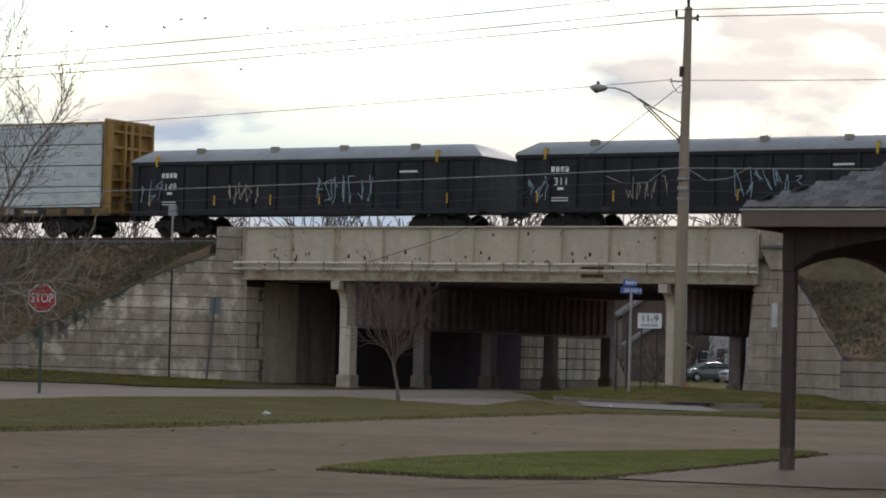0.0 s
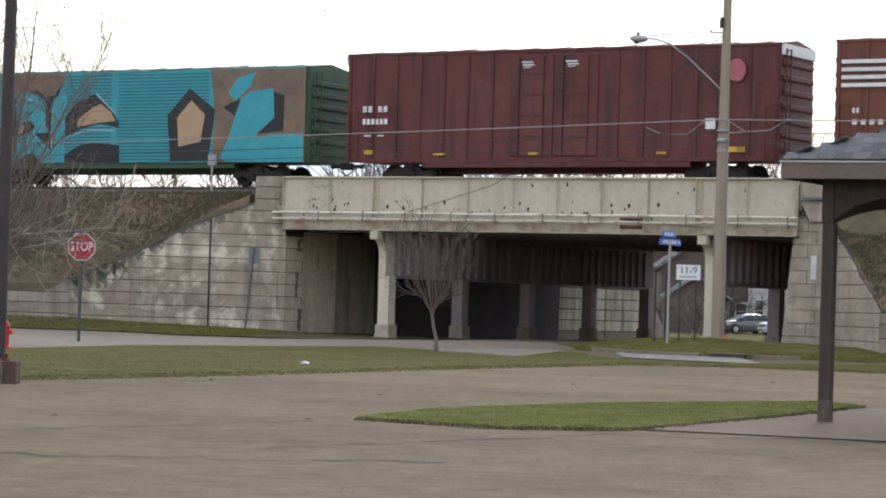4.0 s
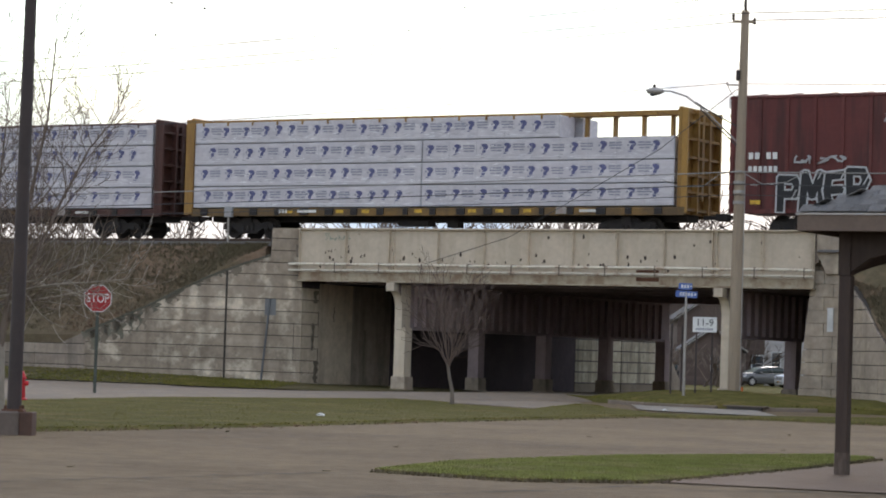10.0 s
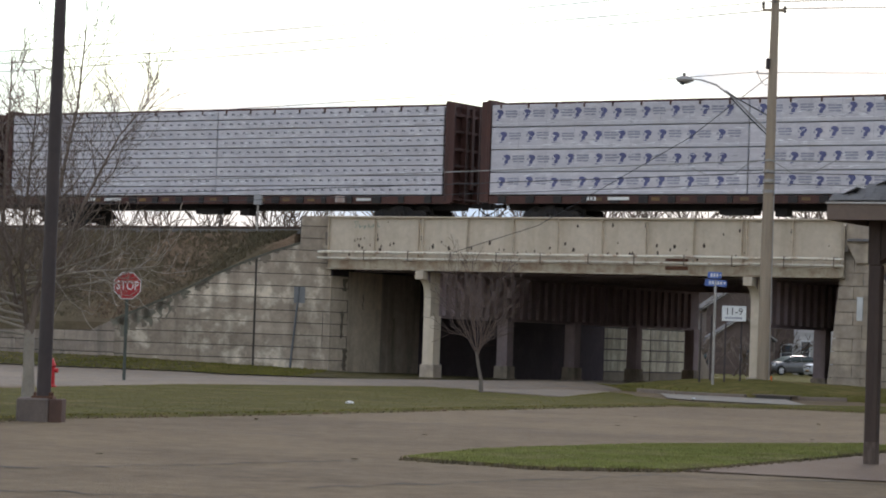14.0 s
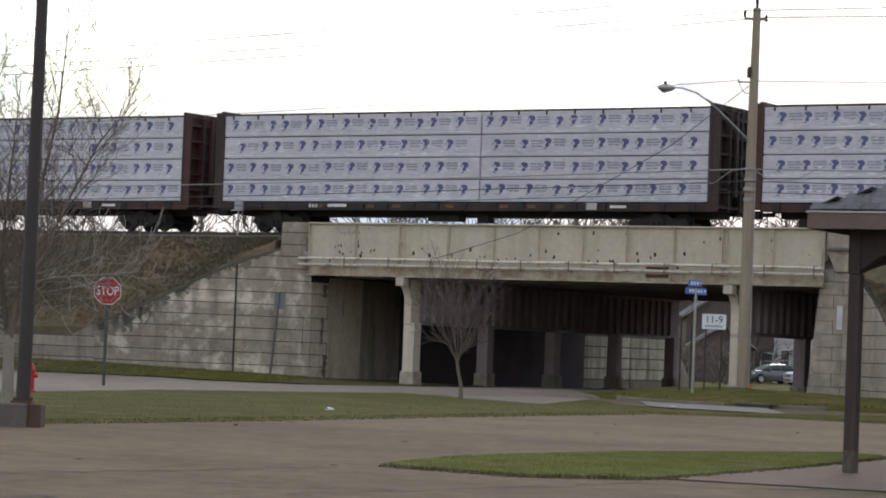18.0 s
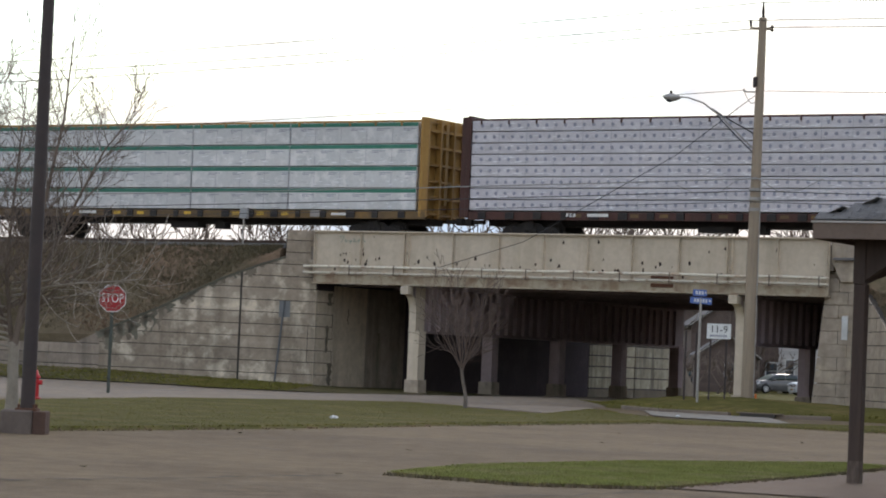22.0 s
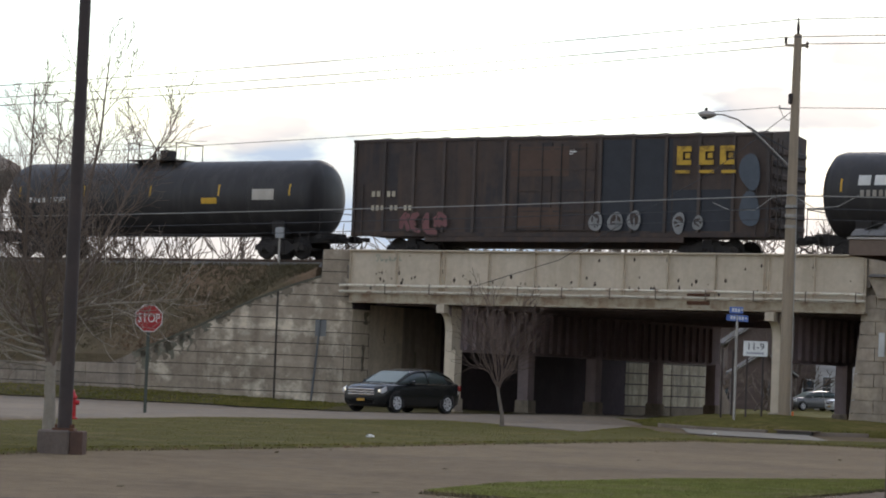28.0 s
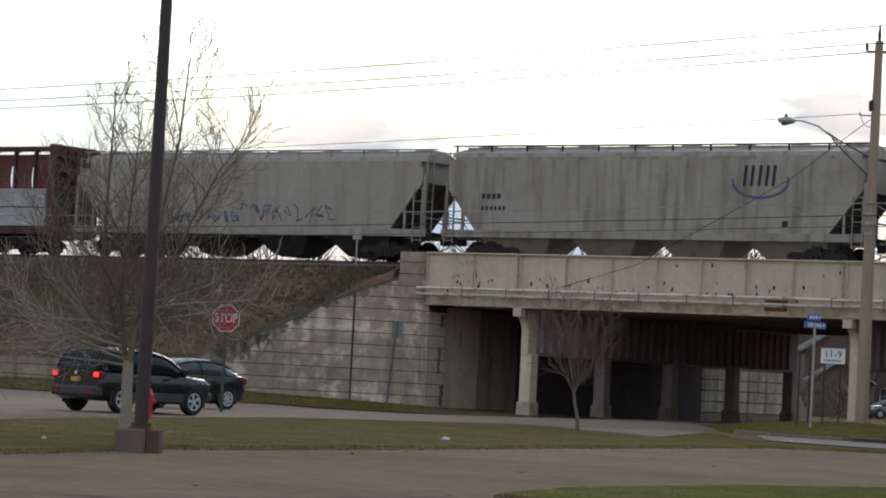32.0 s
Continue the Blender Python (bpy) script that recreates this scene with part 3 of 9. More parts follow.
part("body", prism(bmesh.new(), [(24.5, -0.2), (26.3, -0.2), (26.3, 5.7), (24.95, 5.7), (24.9, 4.2)], "y", -0.30, 30), M_concd, abut)
for k in range(11):
    z = -0.23 + k * 0.468
    e0, e1 = 24.43 + 0.1 * z, 24.43 + 0.1 * (z + 0.45)
    split = 25.75 if k % 2 else 25.4
    for x0, x1, y0, y1 in ((e0, split - 0.01, e1, split - 0.01), (split + 0.01, 26.28, split + 0.01, 26.28)):
        part("panel", prism(bmesh.new(), [(x0, z + 0.014), (x1, z + 0.014), (y1, z + 0.456), (y0, z + 0.456)], "y", -0.42 + 0.004 * (k % 3), -0.3), M_conc, abut)
bm = prism(bmesh.new(), [(25.1, 6.31), (26.0, 6.31), (26.0, 4.8), (25.5, 4.78), (25.2, 5.46), (25.1, 5.5)], "y", -0.56, -0.3)
bmesh.ops.bevel(bm, geom=bm.edges[:], offset=0.03, segments=1, affect="EDGES")
part("corbel", bm, M_conc, abut, "worn brown concrete end block")
part("pedestal", boxes((25.05, 26.3, -0.3, 0.6, 4.9, 6.3), bevel=0.05), M_conc, abut, "pale concrete end block")

# ---- bridge ----
bridge = thing("railway_bridge", BR, "cream-painted steel plate-girder railway bridge with rust along its lower edge", "bridge", kind="structure")
G0, G1, GV = 2.99, 25.08, -0.62
part("girder_web", boxes((G0, G1, GV, GV + 0.03, 4.3, 6.3)), M_girder, bridge)
part("top_flange", boxes((G0, G1, GV - 0.14, GV + 0.3, 6.3, 6.36), bevel=0.008), M_girder, bridge)
part("bottom_flange", boxes((G0, G1, GV - 0.2, GV + 0.3, 4.24, 4.30), bevel=0.008), M_rustg, bridge, "flaking rusty flange")
part("flange_angle", boxes((G0, G1, GV - 0.05, GV, 4.30, 4.62), bevel=0.008), M_rustg, bridge, "flaking rusty plate")
stiff = bpy.data.meshes.new("stiffener")
bm = boxes((-0.012, 0.012, GV - 0.12, GV, 4.62, 6.3), (-0.07, 0.07, GV - 0.014, GV, 4.62, 6.3))
bm.to_mesh(stiff)
bm.free()
stiff.materials.append(M_girder)
for u in [G0 + 0.03, 5.2, 7.24, 7.42, 9.45, 11.5, 13.45, 15.35, 17.2, 19.15, 21.1, 21.28, 23.1, G1 - 0.06]:
    put("stiffener", stiff, bridge, m=pose(u, 0, 0))
rnd = random.Random(8)
for k in range(64):
    u, z, s = rnd.uniform(2.9, 24.6), rnd.choice([rnd.uniform(4.9, 6.2), rnd.uniform(4.8, 5.4)]), rnd.uniform(0.02, 0.085)
    if k < 14:
        u, z = rnd.uniform(4.2, 6.1), rnd.uniform(5.05, 5.5)
    bm = bmesh.new()
    bm.faces.new([bm.verts.new((u + s * rnd.uniform(0.5, 1) * math.cos(a), GV - 0.004, z + 1.7 * s * rnd.uniform(0.5, 1) * math.sin(a))) for a in spread(0, 5.6, 8)])
    part("rust_spot", bm, M_spot, bridge, "dark rust spot" if k == 0 else "")
for z, r in ((4.92, 0.05), (4.68, 0.05)):
    part("conduit", tube(bmesh.new(), [(G0 - 0.3, GV - 0.3, z)] + [(u, GV - 0.3 + rnd.uniform(-0.012, 0.012), z + rnd.uniform(-0.015, 0.015)) for u in spread(G0, G1, 13)] + [(G1 + 0.1, GV - 0.3, z)], r, 10), M_pipe, bridge, "pale grey pipe", smooth=True)
brk = bpy.data.meshes.new("bracket")
bm = boxes((-0.02, 0.02, GV - 0.37, GV, 4.6, 4.62), (-0.02, 0.02, GV - 0.365, GV - 0.345, 4.6, 4.99), (-0.02, 0.02, GV - 0.36, GV, 4.97, 4.99))
bm.to_mesh(brk)
bm.free()
brk.materials.append(M_bracket)
for k in range(11):
    put("bracket", brk, bridge, m=pose(4.89 + 1.995 * k + 0.06 * (k % 2), 0, 0))
for u0, u1 in ((18.02, 18.95),):
    part("cover_plate", boxes((u0, u1, GV - 0.075, GV - 0.05, 4.44, 4.58), (u0, u1, GV - 0.075, GV - 0.05, 4.76, 4.86), bevel=0.005), M_rust, bridge, "dark brown rusted patch plate")
part("deck", boxes((2.3, 25.2, -0.55, DEEP + 0.6, 5.2, 5.72)), M_concd, bridge, "dark concrete deck")
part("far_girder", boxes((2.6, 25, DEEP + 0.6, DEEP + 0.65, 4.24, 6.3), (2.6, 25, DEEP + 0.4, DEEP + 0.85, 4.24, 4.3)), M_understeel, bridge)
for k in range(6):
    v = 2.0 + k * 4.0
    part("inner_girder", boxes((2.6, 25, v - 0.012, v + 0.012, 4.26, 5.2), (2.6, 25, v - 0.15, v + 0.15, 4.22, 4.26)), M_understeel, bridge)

# rows of columns with a long girder on each
cap_st = bpy.data.meshes.new("cap_stiffener")
bm = boxes((-0.16, 0.16, -0.03, 0.03, 2.55, 4.12))
bm.to_mesh(cap_st)
bm.free()
cap_st.materials.append(M_understeel)
shaft = bpy.data.meshes.new("shaft")
bm = boxes((-0.24, -0.2, -0.26, 0.26, 0.55, 2.5), (0.2, 0.24, -0.26, 0.26, 0.55, 2.5), (-0.2, 0.2, -0.26, -0.22, 0.55, 2.5), (-0.2, 0.2, 0.22, 0.26, 0.55, 2.5))
bm.to_mesh(shaft)
bm.free()
foot = bpy.data.meshes.new("pedestal")
bm = boxes((-0.36, 0.36, -0.36, 0.36, -0.15, 0.12), (-0.32, 0.32, -0.32, 0.32, 0.12, 0.6), bevel=0.02)
bm.to_mesh(foot)
bm.free()
# inner columns take darker copies: under-bridge shade is put into their colour
shaft_shaded, foot_shaded = shaft.copy(), foot.copy()
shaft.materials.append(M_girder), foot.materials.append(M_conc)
shaft_shaded.materials.append(M_understeel), foot_shaded.materials.append(M_concd)
for row, u in (("west", ROW_L), ("east", ROW_R)):
    pier = thing("pier_" + row, BR @ pose(u, 0, 0), "row of riveted steel bridge columns on pedestals under a long stiffened girder", "bridge pier", "bridge piers", "structure")
    curve = [(-0.3, 2.45), (-0.3, 3.2)] + [(-0.3 - 0.5 * (1 - math.cos(a)), 3.2 + 0.72 * math.sin(a)) for a in spread(0.25, math.pi / 2, 6)]
    bm = prism(bmesh.new(), [(23.6, 4.22), (23.6, 2.45)] + curve + [(-0.8, 4.22)], "x", -0.02, 0.02)
    box(bm, -0.2, 0.2, 0.4, 23.6, 2.43, 2.47)
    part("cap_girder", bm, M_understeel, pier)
    # only the daylit end of the web is cream; the rest carries painted shade
    part("cap_end", prism(bmesh.new(), [(0.42, 4.2), (0.42, 2.47), (-0.28, 2.47), (-0.28, 4.2)], "x", 0.022, 0.05), M_girder, pier, "cream web at the end of the girder")
    bm = bmesh.new()
    for (a0, h0), (a1, h1) in zip(curve, curve[1:]):
        vs = [bm.verts.new(p) for p in ((-0.22, a0 - 0.01, h0), (0.1, a0 - 0.01, h0), (0.1, a1 - 0.01, h1), (-0.22, a1 - 0.01, h1))]
        bm.faces.new(vs)
    bmesh.ops.remove_doubles(bm, verts=bm.verts, dist=0.001)
    bmesh.ops.solidify(bm, geom=bm.faces[:], thickness=0.04)
    part("end_plate", bm, M_girder, pier, "curved cream end plate")
    part("bearing", boxes((-0.26, 0.1, -0.98, -0.6, 3.9, 4.23), bevel=0.015), M_girder, pier)
    for k in range(33):
        put("stiffener", cap_st, pier, m=pose(0, 0.75 + k * 0.68, 0))
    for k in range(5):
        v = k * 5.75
        put("shaft", shaft if k == 0 else shaft_shaded, pier, m=pose(0, v, 0))
        put("pedestal", foot if k == 0 else foot_shaded, pier, m=pose(0, v, 0))

# ---- strips of grass, kerb and pavement by the bridge ----


def strip(name, inner, outer, material, label, category, n=40, rough=0.03):
    """A sloping strip between two lines of (x, y, z)."""
    bm = bmesh.new()

    def along(line, f):
        f *= len(line) - 1
        k = min(int(f), len(line) - 2)
        return Vector(line[k]).lerp(Vector(line[k + 1]), f - k)
    rows = []
    for k in range(n + 1):
        a, b = along(inner, k / n), along(outer, k / n)
        rows.append([bm.verts.new(a.lerp(b, j / 8) + Vector((0, 0, rough * noise.noise((k * 0.9, j * 0.8, 1)) if 0 < j < 8 else 0))) for j in range(9)])
    for r0, r1 in zip(rows, rows[1:]):
        for j in range(8):
            bm.faces.new((r0[j], r1[j], r1[j + 1], r0[j + 1]))
    return tagged(part(name, bm, material, smooth="all"), label, category, kind="structure")


WALL_FOOT = [(*at(u, v)[:2], z) for u, v, z in ((-40, -6.3, 0.5), (-16, -6.1, 0.5), (-3.7, -5.65, 0.5), (-0.7, -3.0, 0.36), (1.2, -1.6, 0.28), (3.1, -0.4, 0.2), (3.1, 1.5, 0.16), (3.1, 6, 0.14))]
ROAD_EDGE = [(*at(u, v)[:2], 0.075) for u, v in ((-40, -11), (-16, -10.5), (-4.5, -9.3), (2.2, -8.4), (5.1, -10.5), (7.8, -9.4), (9.8, -8.5), (8.4, 6))]
strip("grass_strip", WALL_FOOT, ROAD_EDGE, M_thin, "grass strip at the foot of the concrete wall", "lawn", n=64)
ROAD_MID = 14.7


def road_half(v):
    """Half the width of the road, which spreads out under the bridge."""
    return 4.0 + 3.6 * max(0.0, min(1.0, (v + 2) / 8))


def road_z(p):
    """Height of the crowned road at a place; it sinks a little towards the parking lot."""
    q = BR.inverted() @ p
    lift = 0.13 * max(0.0, min(1.0, (q.y + 36) / 14))
    return 0.045 + lift * max(0.0, 1 - ((q.x - ROAD_MID) / road_half(q.y)) ** 2)


bm = bmesh.new()
rows = []
for v in spread(-75, 30, 36) + spread(40, 380, 12):
    row = []
    for q in range(-5, 6):
        out = abs(q) == 5
        e = at(ROAD_MID + (road_half(v) + 0.25 * out) * max(-4, min(4, q)) / 4, v)
        row.append(bm.verts.new((e.x, e.y, -0.08 if out else road_z(e))))
    rows.append(row)
for r0, r1 in zip(rows, rows[1:]):
    for q in range(10):
        bm.faces.new((r0[q], r1[q], r1[q + 1], r0[q + 1]))
tagged(part("road", bm, M_road, smooth="all"), "pale worn concrete road that runs out from under the bridge", "road", kind="structure")
bm = bmesh.new()
rows = [[bm.verts.new((*at(u, v)[:2], 0.034 + 0.012 * noise.noise((u * 0.2, v * 0.2, 5)))) for v in spread(-52, -7.6, 9)] for u in spread(-75, ROAD_MID - 3.0, 30)]
for r0, r1 in zip(rows, rows[1:]):
    for q in range(len(r0) - 1):
        bm.faces.new((r0[q], r1[q], r1[q + 1], r0[q + 1]))
bm.faces.new([bm.verts.new((x, y, 0.03)) for x, y in ((-3.5, 81), (-1.5, 86), (2.5, 92.5), (4.7, 92), (4.5, 87.3), (3.4, 80.4), (2.6, 75.2), (0.6, 79.2))])
tagged(part("side_road", bm, M_road, smooth="all"), "pale worn concrete pavement before the wing wall", "road", kind="structure")


# ---- the train ----
M_wrapb = mat("bluish_lumber_wrap", (0.57, 0.6, 0.575), (0.5, 0.53, 0.51), 0.9, 0.45, bump=0.3, bscale=4, rand=0.06, patch=(0.66, 0.68, 0.65), patch_amt=0.6, patch_scale=1.8)
M_ink_pale = mat("faint_grey_print", (0.41, 0.44, 0.43), None, 9, 0.5, bump=0)
M_sillgold = mat("grimy_gold_sill", (0.1615, 0.1035, 0.0475), (0.095, 0.0675, 0.0427), 1.5, 0.75, bump=0.05, patch=(0.285, 0.162, 0.0475), patch_amt=0.5, patch_scale=0.8)
M_yellow = mat("yellow_steel", (0.342, 0.1913, 0.0506), (0.261, 0.1403, 0.0414), 1.2, 0.6, bump=0.05, streak=(0.144, 0.0765, 0.0368), streak_amt=0.5)
M_oxide = mat("oxide_red_steel", (0.088, 0.038, 0.03), (0.064, 0.03, 0.025), 1.0, 0.65, bump=0.05, streak=(0.04, 0.025, 0.02), streak_amt=0.5)
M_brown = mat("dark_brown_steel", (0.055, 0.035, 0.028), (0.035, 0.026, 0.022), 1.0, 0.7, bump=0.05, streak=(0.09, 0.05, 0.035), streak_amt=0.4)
M_under = mat("grimy_running_gear", (0.032, 0.029, 0.029), (0.05, 0.043, 0.038), 3, 0.85, bump=0.1)
M_wrap = mat("white_lumber_wrap", (0.5586, 0.53, 0.5534), (0.4704, 0.4488, 0.4743), 1.3, 0.45, bump=0.4, bscale=4, rand=0.05, patch=(0.6468, 0.6208, 0.6324), patch_amt=0.7, patch_scale=2.4, mapping=(0.6, 1, 1.5))
M_wrapg = mat("grey_lumber_wrap", (0.5828, 0.5785, 0.5666), (0.4888, 0.494, 0.4887), 0.9, 0.35, bump=0.3, bscale=4, rand=0.07, patch=(0.752, 0.7298, 0.7093), patch_amt=0.7, patch_scale=1.8)
# wrinkle highlights and wrinkle shade, drawn on the packs as colour
M_creaseglint = mat("wrap_crease_highlight", (0.83, 0.83, 0.84), None, 4, 0.3, bump=0)
M_creaseshade = mat("wrap_crease_shade", (0.38, 0.375, 0.385), None, 4, 0.5, bump=0)
M_strap = mat("strap_line", (0.42, 0.41, 0.44), None, 4, 0.5, bump=0)
M_ink_blue = mat("blue_print", (0.09, 0.1, 0.2), (0.13, 0.13, 0.27), 6, 0.5, bump=0)
M_ink_grey = mat("grey_print", (0.3, 0.3, 0.36), None, 9, 0.5, bump=0)
M_ink_red = mat("red_print", (0.55, 0.2, 0.2), (0.6, 0.4, 0.4), 9, 0.5, bump=0)
M_ink_black = mat("dark_print", (0.10, 0.10, 0.12), (0.2, 0.2, 0.22), 9, 0.5, bump=0)
M_ink_green = mat("green_print", (0.03, 0.16, 0.11), (0.05, 0.22, 0.15), 2, 0.45, bump=0.1, bscale=6)
M_lumber = mat("bare_lumber", (0.38, 0.24, 0.13), (0.3, 0.18, 0.1), 2, 0.8, mapping=(0.3, 1, 6))
M_white = mat("white_paint", (0.72, 0.71, 0.68), (0.6, 0.59, 0.56), 3, 0.6, bump=0.03)
M_boxred = mat("boxcar_red", (0.135, 0.034, 0.03), (0.105, 0.028, 0.026), 0.7, 0.6, bump=0.04, streak=(0.04, 0.02, 0.018), streak_amt=0.65, patch=(0.15, 0.06, 0.05), patch_amt=0.35, patch_scale=0.5, rand=0.03)
M_boxns = mat("boxcar_brown_red", (0.185, 0.06, 0.038), (0.15, 0.047, 0.03), 0.6, 0.6, bump=0.04, streak=(0.075, 0.032, 0.024), streak_amt=0.5, rand=0.03)
M_boxcsx = mat("boxcar_sooty_brown", (0.075, 0.055, 0.047), (0.05, 0.04, 0.038), 0.7, 0.75, bump=0.05, streak=(0.1, 0.065, 0.048), streak_amt=0.6, patch=(0.032, 0.034, 0.04), patch_amt=0.6, patch_scale=0.55, rand=0.03)
# lighter than the body: the light that picks out the posts, put into colour
M_boxpost = mat("boxcar_lit_post", (0.098, 0.074, 0.062), (0.062, 0.052, 0.05), 0.9, 0.7, bump=0.05, streak=(0.05, 0.044, 0.042), streak_amt=0.6, rand=0.05)
M_boxgreen = mat("boxcar_green", (0.05, 0.11, 0.06), (0.035, 0.075, 0.045), 0.8, 0.6, bump=0.04, streak=(0.12, 0.06, 0.035), streak_amt=0.6, rand=0.03)
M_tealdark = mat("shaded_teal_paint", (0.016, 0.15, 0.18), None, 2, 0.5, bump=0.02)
M_barerust = mat("bare_rusty_metal", (0.21, 0.15, 0.11), (0.13, 0.1, 0.08), 1.4, 0.8, bump=0.1, patch=(0.26, 0.15, 0.09), patch_amt=0.6)
M_teal = mat("teal_spray_paint", (0.03, 0.31, 0.36), (0.025, 0.26, 0.31), 1.0, 0.5, bump=0.02, rand=0.03)
M_tan = mat("tan_spray_paint", (0.42, 0.28, 0.17), (0.36, 0.22, 0.13), 1.5, 0.6, bump=0.02)
M_black = mat("black_paint", (0.018, 0.018, 0.02), (0.028, 0.027, 0.028), 1.5, 0.5, bump=0.03)
M_tank = mat("black_tank", (0.0275, 0.0256, 0.0263), (0.0363, 0.0338, 0.0344), 0.8, 0.5, bump=0.02, streak=(0.0625, 0.0575, 0.055), streak_amt=0.45, rand=0.04, spec=0.35)
M_gond = mat("gondola_navy_black", (0.013, 0.014, 0.019), (0.019, 0.019, 0.022), 0.8, 0.6, bump=0.04, streak=(0.045, 0.042, 0.042), streak_amt=0.5)
M_cover = mat("grey_cover", (0.36, 0.37, 0.37), (0.28, 0.29, 0.29), 0.7, 0.5, bump=0.06)
M_wrapc = mat("crumpled_silver_wrap", (0.62, 0.65, 0.66), (0.48, 0.51, 0.53), 1.6, 0.4, bump=0.6, bscale=2.6, rand=0.08, patch=(0.78, 0.8, 0.8), patch_amt=0.7, patch_scale=2.2, mapping=(0.5, 1, 1.8))
M_tarp = mat("grey_wrapped_tarp", (0.32, 0.31, 0.3), (0.24, 0.235, 0.23), 1.0, 0.6, bump=0.25, bscale=5, patch=(0.42, 0.41, 0.4), patch_amt=0.5)
M_hopg = mat("hopper_grey", (0.335, 0.305, 0.262), (0.285, 0.256, 0.218), 0.4, 0.55, bump=0.03, streak=(0.19, 0.16, 0.13), streak_amt=0.45, rand=0.04)
M_hopstreak = mat("hopper_streaked_grey", (0.335, 0.305, 0.262), (0.275, 0.246, 0.208), 0.4, 0.55, bump=0.03, streak=(0.13, 0.108, 0.085), streak_amt=0.62, patch=(0.2, 0.175, 0.145), patch_amt=0.35, patch_scale=0.5, rand=0.04)
M_hopl = mat("hopper_light_grey", (0.4779, 0.4324, 0.3721), (0.4122, 0.3714, 0.3199), 0.4, 0.5, bump=0.03, streak=(0.2868, 0.2439, 0.2012), streak_amt=0.35, rand=0.04)
M_hoprust = mat("hopper_rusted_red", (0.2, 0.066, 0.042), (0.14, 0.05, 0.034), 0.6, 0.75, bump=0.08, streak=(0.11, 0.045, 0.028), streak_amt=0.6, patch=(0.34, 0.2, 0.13), patch_amt=0.5, patch_scale=0.7, rand=0.04)
M_hopmix = mat("hopper_rusted_grey", (0.35, 0.295, 0.255), (0.3, 0.24, 0.2), 0.5, 0.7, bump=0.06, streak=(0.26, 0.13, 0.085), streak_amt=0.5, patch=(0.25, 0.105, 0.06), patch_amt=0.55, patch_scale=0.7, rand=0.04)
M_hoproof = mat("hopper_weathered_roof", (0.17, 0.105, 0.082), (0.12, 0.08, 0.066), 0.8, 0.75, bump=0.08, streak=(0.26, 0.2, 0.17), streak_amt=0.5, patch=(0.33, 0.285, 0.25), patch_amt=0.6, patch_scale=0.8)
M_hopsand = mat("primer_grey_patch", (0.4, 0.37, 0.34), (0.33, 0.29, 0.26), 1.2, 0.75, bump=0.05, streak=(0.26, 0.11, 0.07), streak_amt=0.5)
M_hopfade = mat("faded_stencil", (0.36, 0.24, 0.2), (0.26, 0.15, 0.115), 2, 0.75)
M_reflect = mat("yellow_reflector", (0.62, 0.36, 0.05), None, 3, 0.4, bump=0)
M_gold = mat("yellow_lettering", (0.62, 0.38, 0.05), (0.5, 0.3, 0.04), 3, 0.6, bump=0.02, patch=(0.1, 0.06, 0.04), patch_amt=0.5, patch_scale=3)
M_sprays = {k: mat("spray_" + k, c, None, 2, 0.5, bump=0.01) for k, c in dict(green=(0.15, 0.25, 0.09), mint=(0.22, 0.34, 0.26), blue=(0.17, 0.29, 0.36), sand=(0.42, 0.3, 0.19), olive=(0.12, 0.14, 0.07), silver=(0.46, 0.46, 0.46), faint=(0.27, 0.22, 0.21), pink=(0.45, 0.12, 0.14),
                                                                      cream=(0.5, 0.44, 0.33), navy=(0.05, 0.09, 0.16), dusk=(0.034, 0.037, 0.046), faintgreen=(0.3, 0.36, 0.3), umber=(0.085, 0.05, 0.036), dull=(0.24, 0.24, 0.235), rose=(0.2, 0.085, 0.085), slate=(0.075, 0.09, 0.11), sky=(0.3, 0.42, 0.47)).items()}


def mesh_of(name, bm, *materials, smooth=False):
    me = bpy.data.meshes.new(name)
    bmesh.ops.recalc_face_normals(bm, faces=bm.faces)
    bm.to_mesh(me)
    bm.free()
    for mt in materials:
        me.materials.append(mt)
    if smooth:
        me.shade_smooth()
        me.set_sharp_from_angle(angle=radians(38))
    return me


# running gear shared by every car
bm = lathe(bmesh.new(), [(0.06, -0.07), (0.2, -0.07), (0.22, -0.03), (0.36, -0.03), (0.37, -0.07), (0.42, -0.07), (0.43, 0.03), (0.455, 0.05), (0.455, 0.07), (0.3, 0.07), (0.06, 0.05)], 24, "y")
WHEEL = mesh_of("wheel", bm, M_under, smooth=True)
bm = tube(bmesh.new(), [(0, -1.05, 0), (0, 1.05, 0)], 0.075, 8)
AXLE = mesh_of("axle", bm, M_under)
bm = prism(bmesh.new(), [(-1.25, 0.36), (-1.2, 0.58), (-0.95, 0.66), (-0.6, 0.62), (-0.4, 0.78), (0.4, 0.78), (0.6, 0.62), (0.95, 0.66), (1.2, 0.58), (1.25, 0.36), (0.7, 0.4), (0.4, 0.2), (-0.4, 0.2), (-0.7, 0.4)], "y", -0.08, 0.08)
for k in (-0.22, 0, 0.22):
    lathe(bm, [(0.09, 0.3), (0.09, 0.62)], 8, "z", (k, -0.1, 0))
for k in (-0.9, 0.9):
    lathe(bm, [(0.11, -0.14), (0.11, 0.0)], 10, "y", (k, 0, 0.43))
SIDE_FRAME = mesh_of("side_frame", bm, M_under)
BOLSTER = mesh_of("bolster", boxes((-0.2, 0.2, -1.2, 1.2, 0.5, 0.86), (-0.06, 0.06, -1.0, 1.0, 0.42, 0.5), bevel=0.02), M_under)
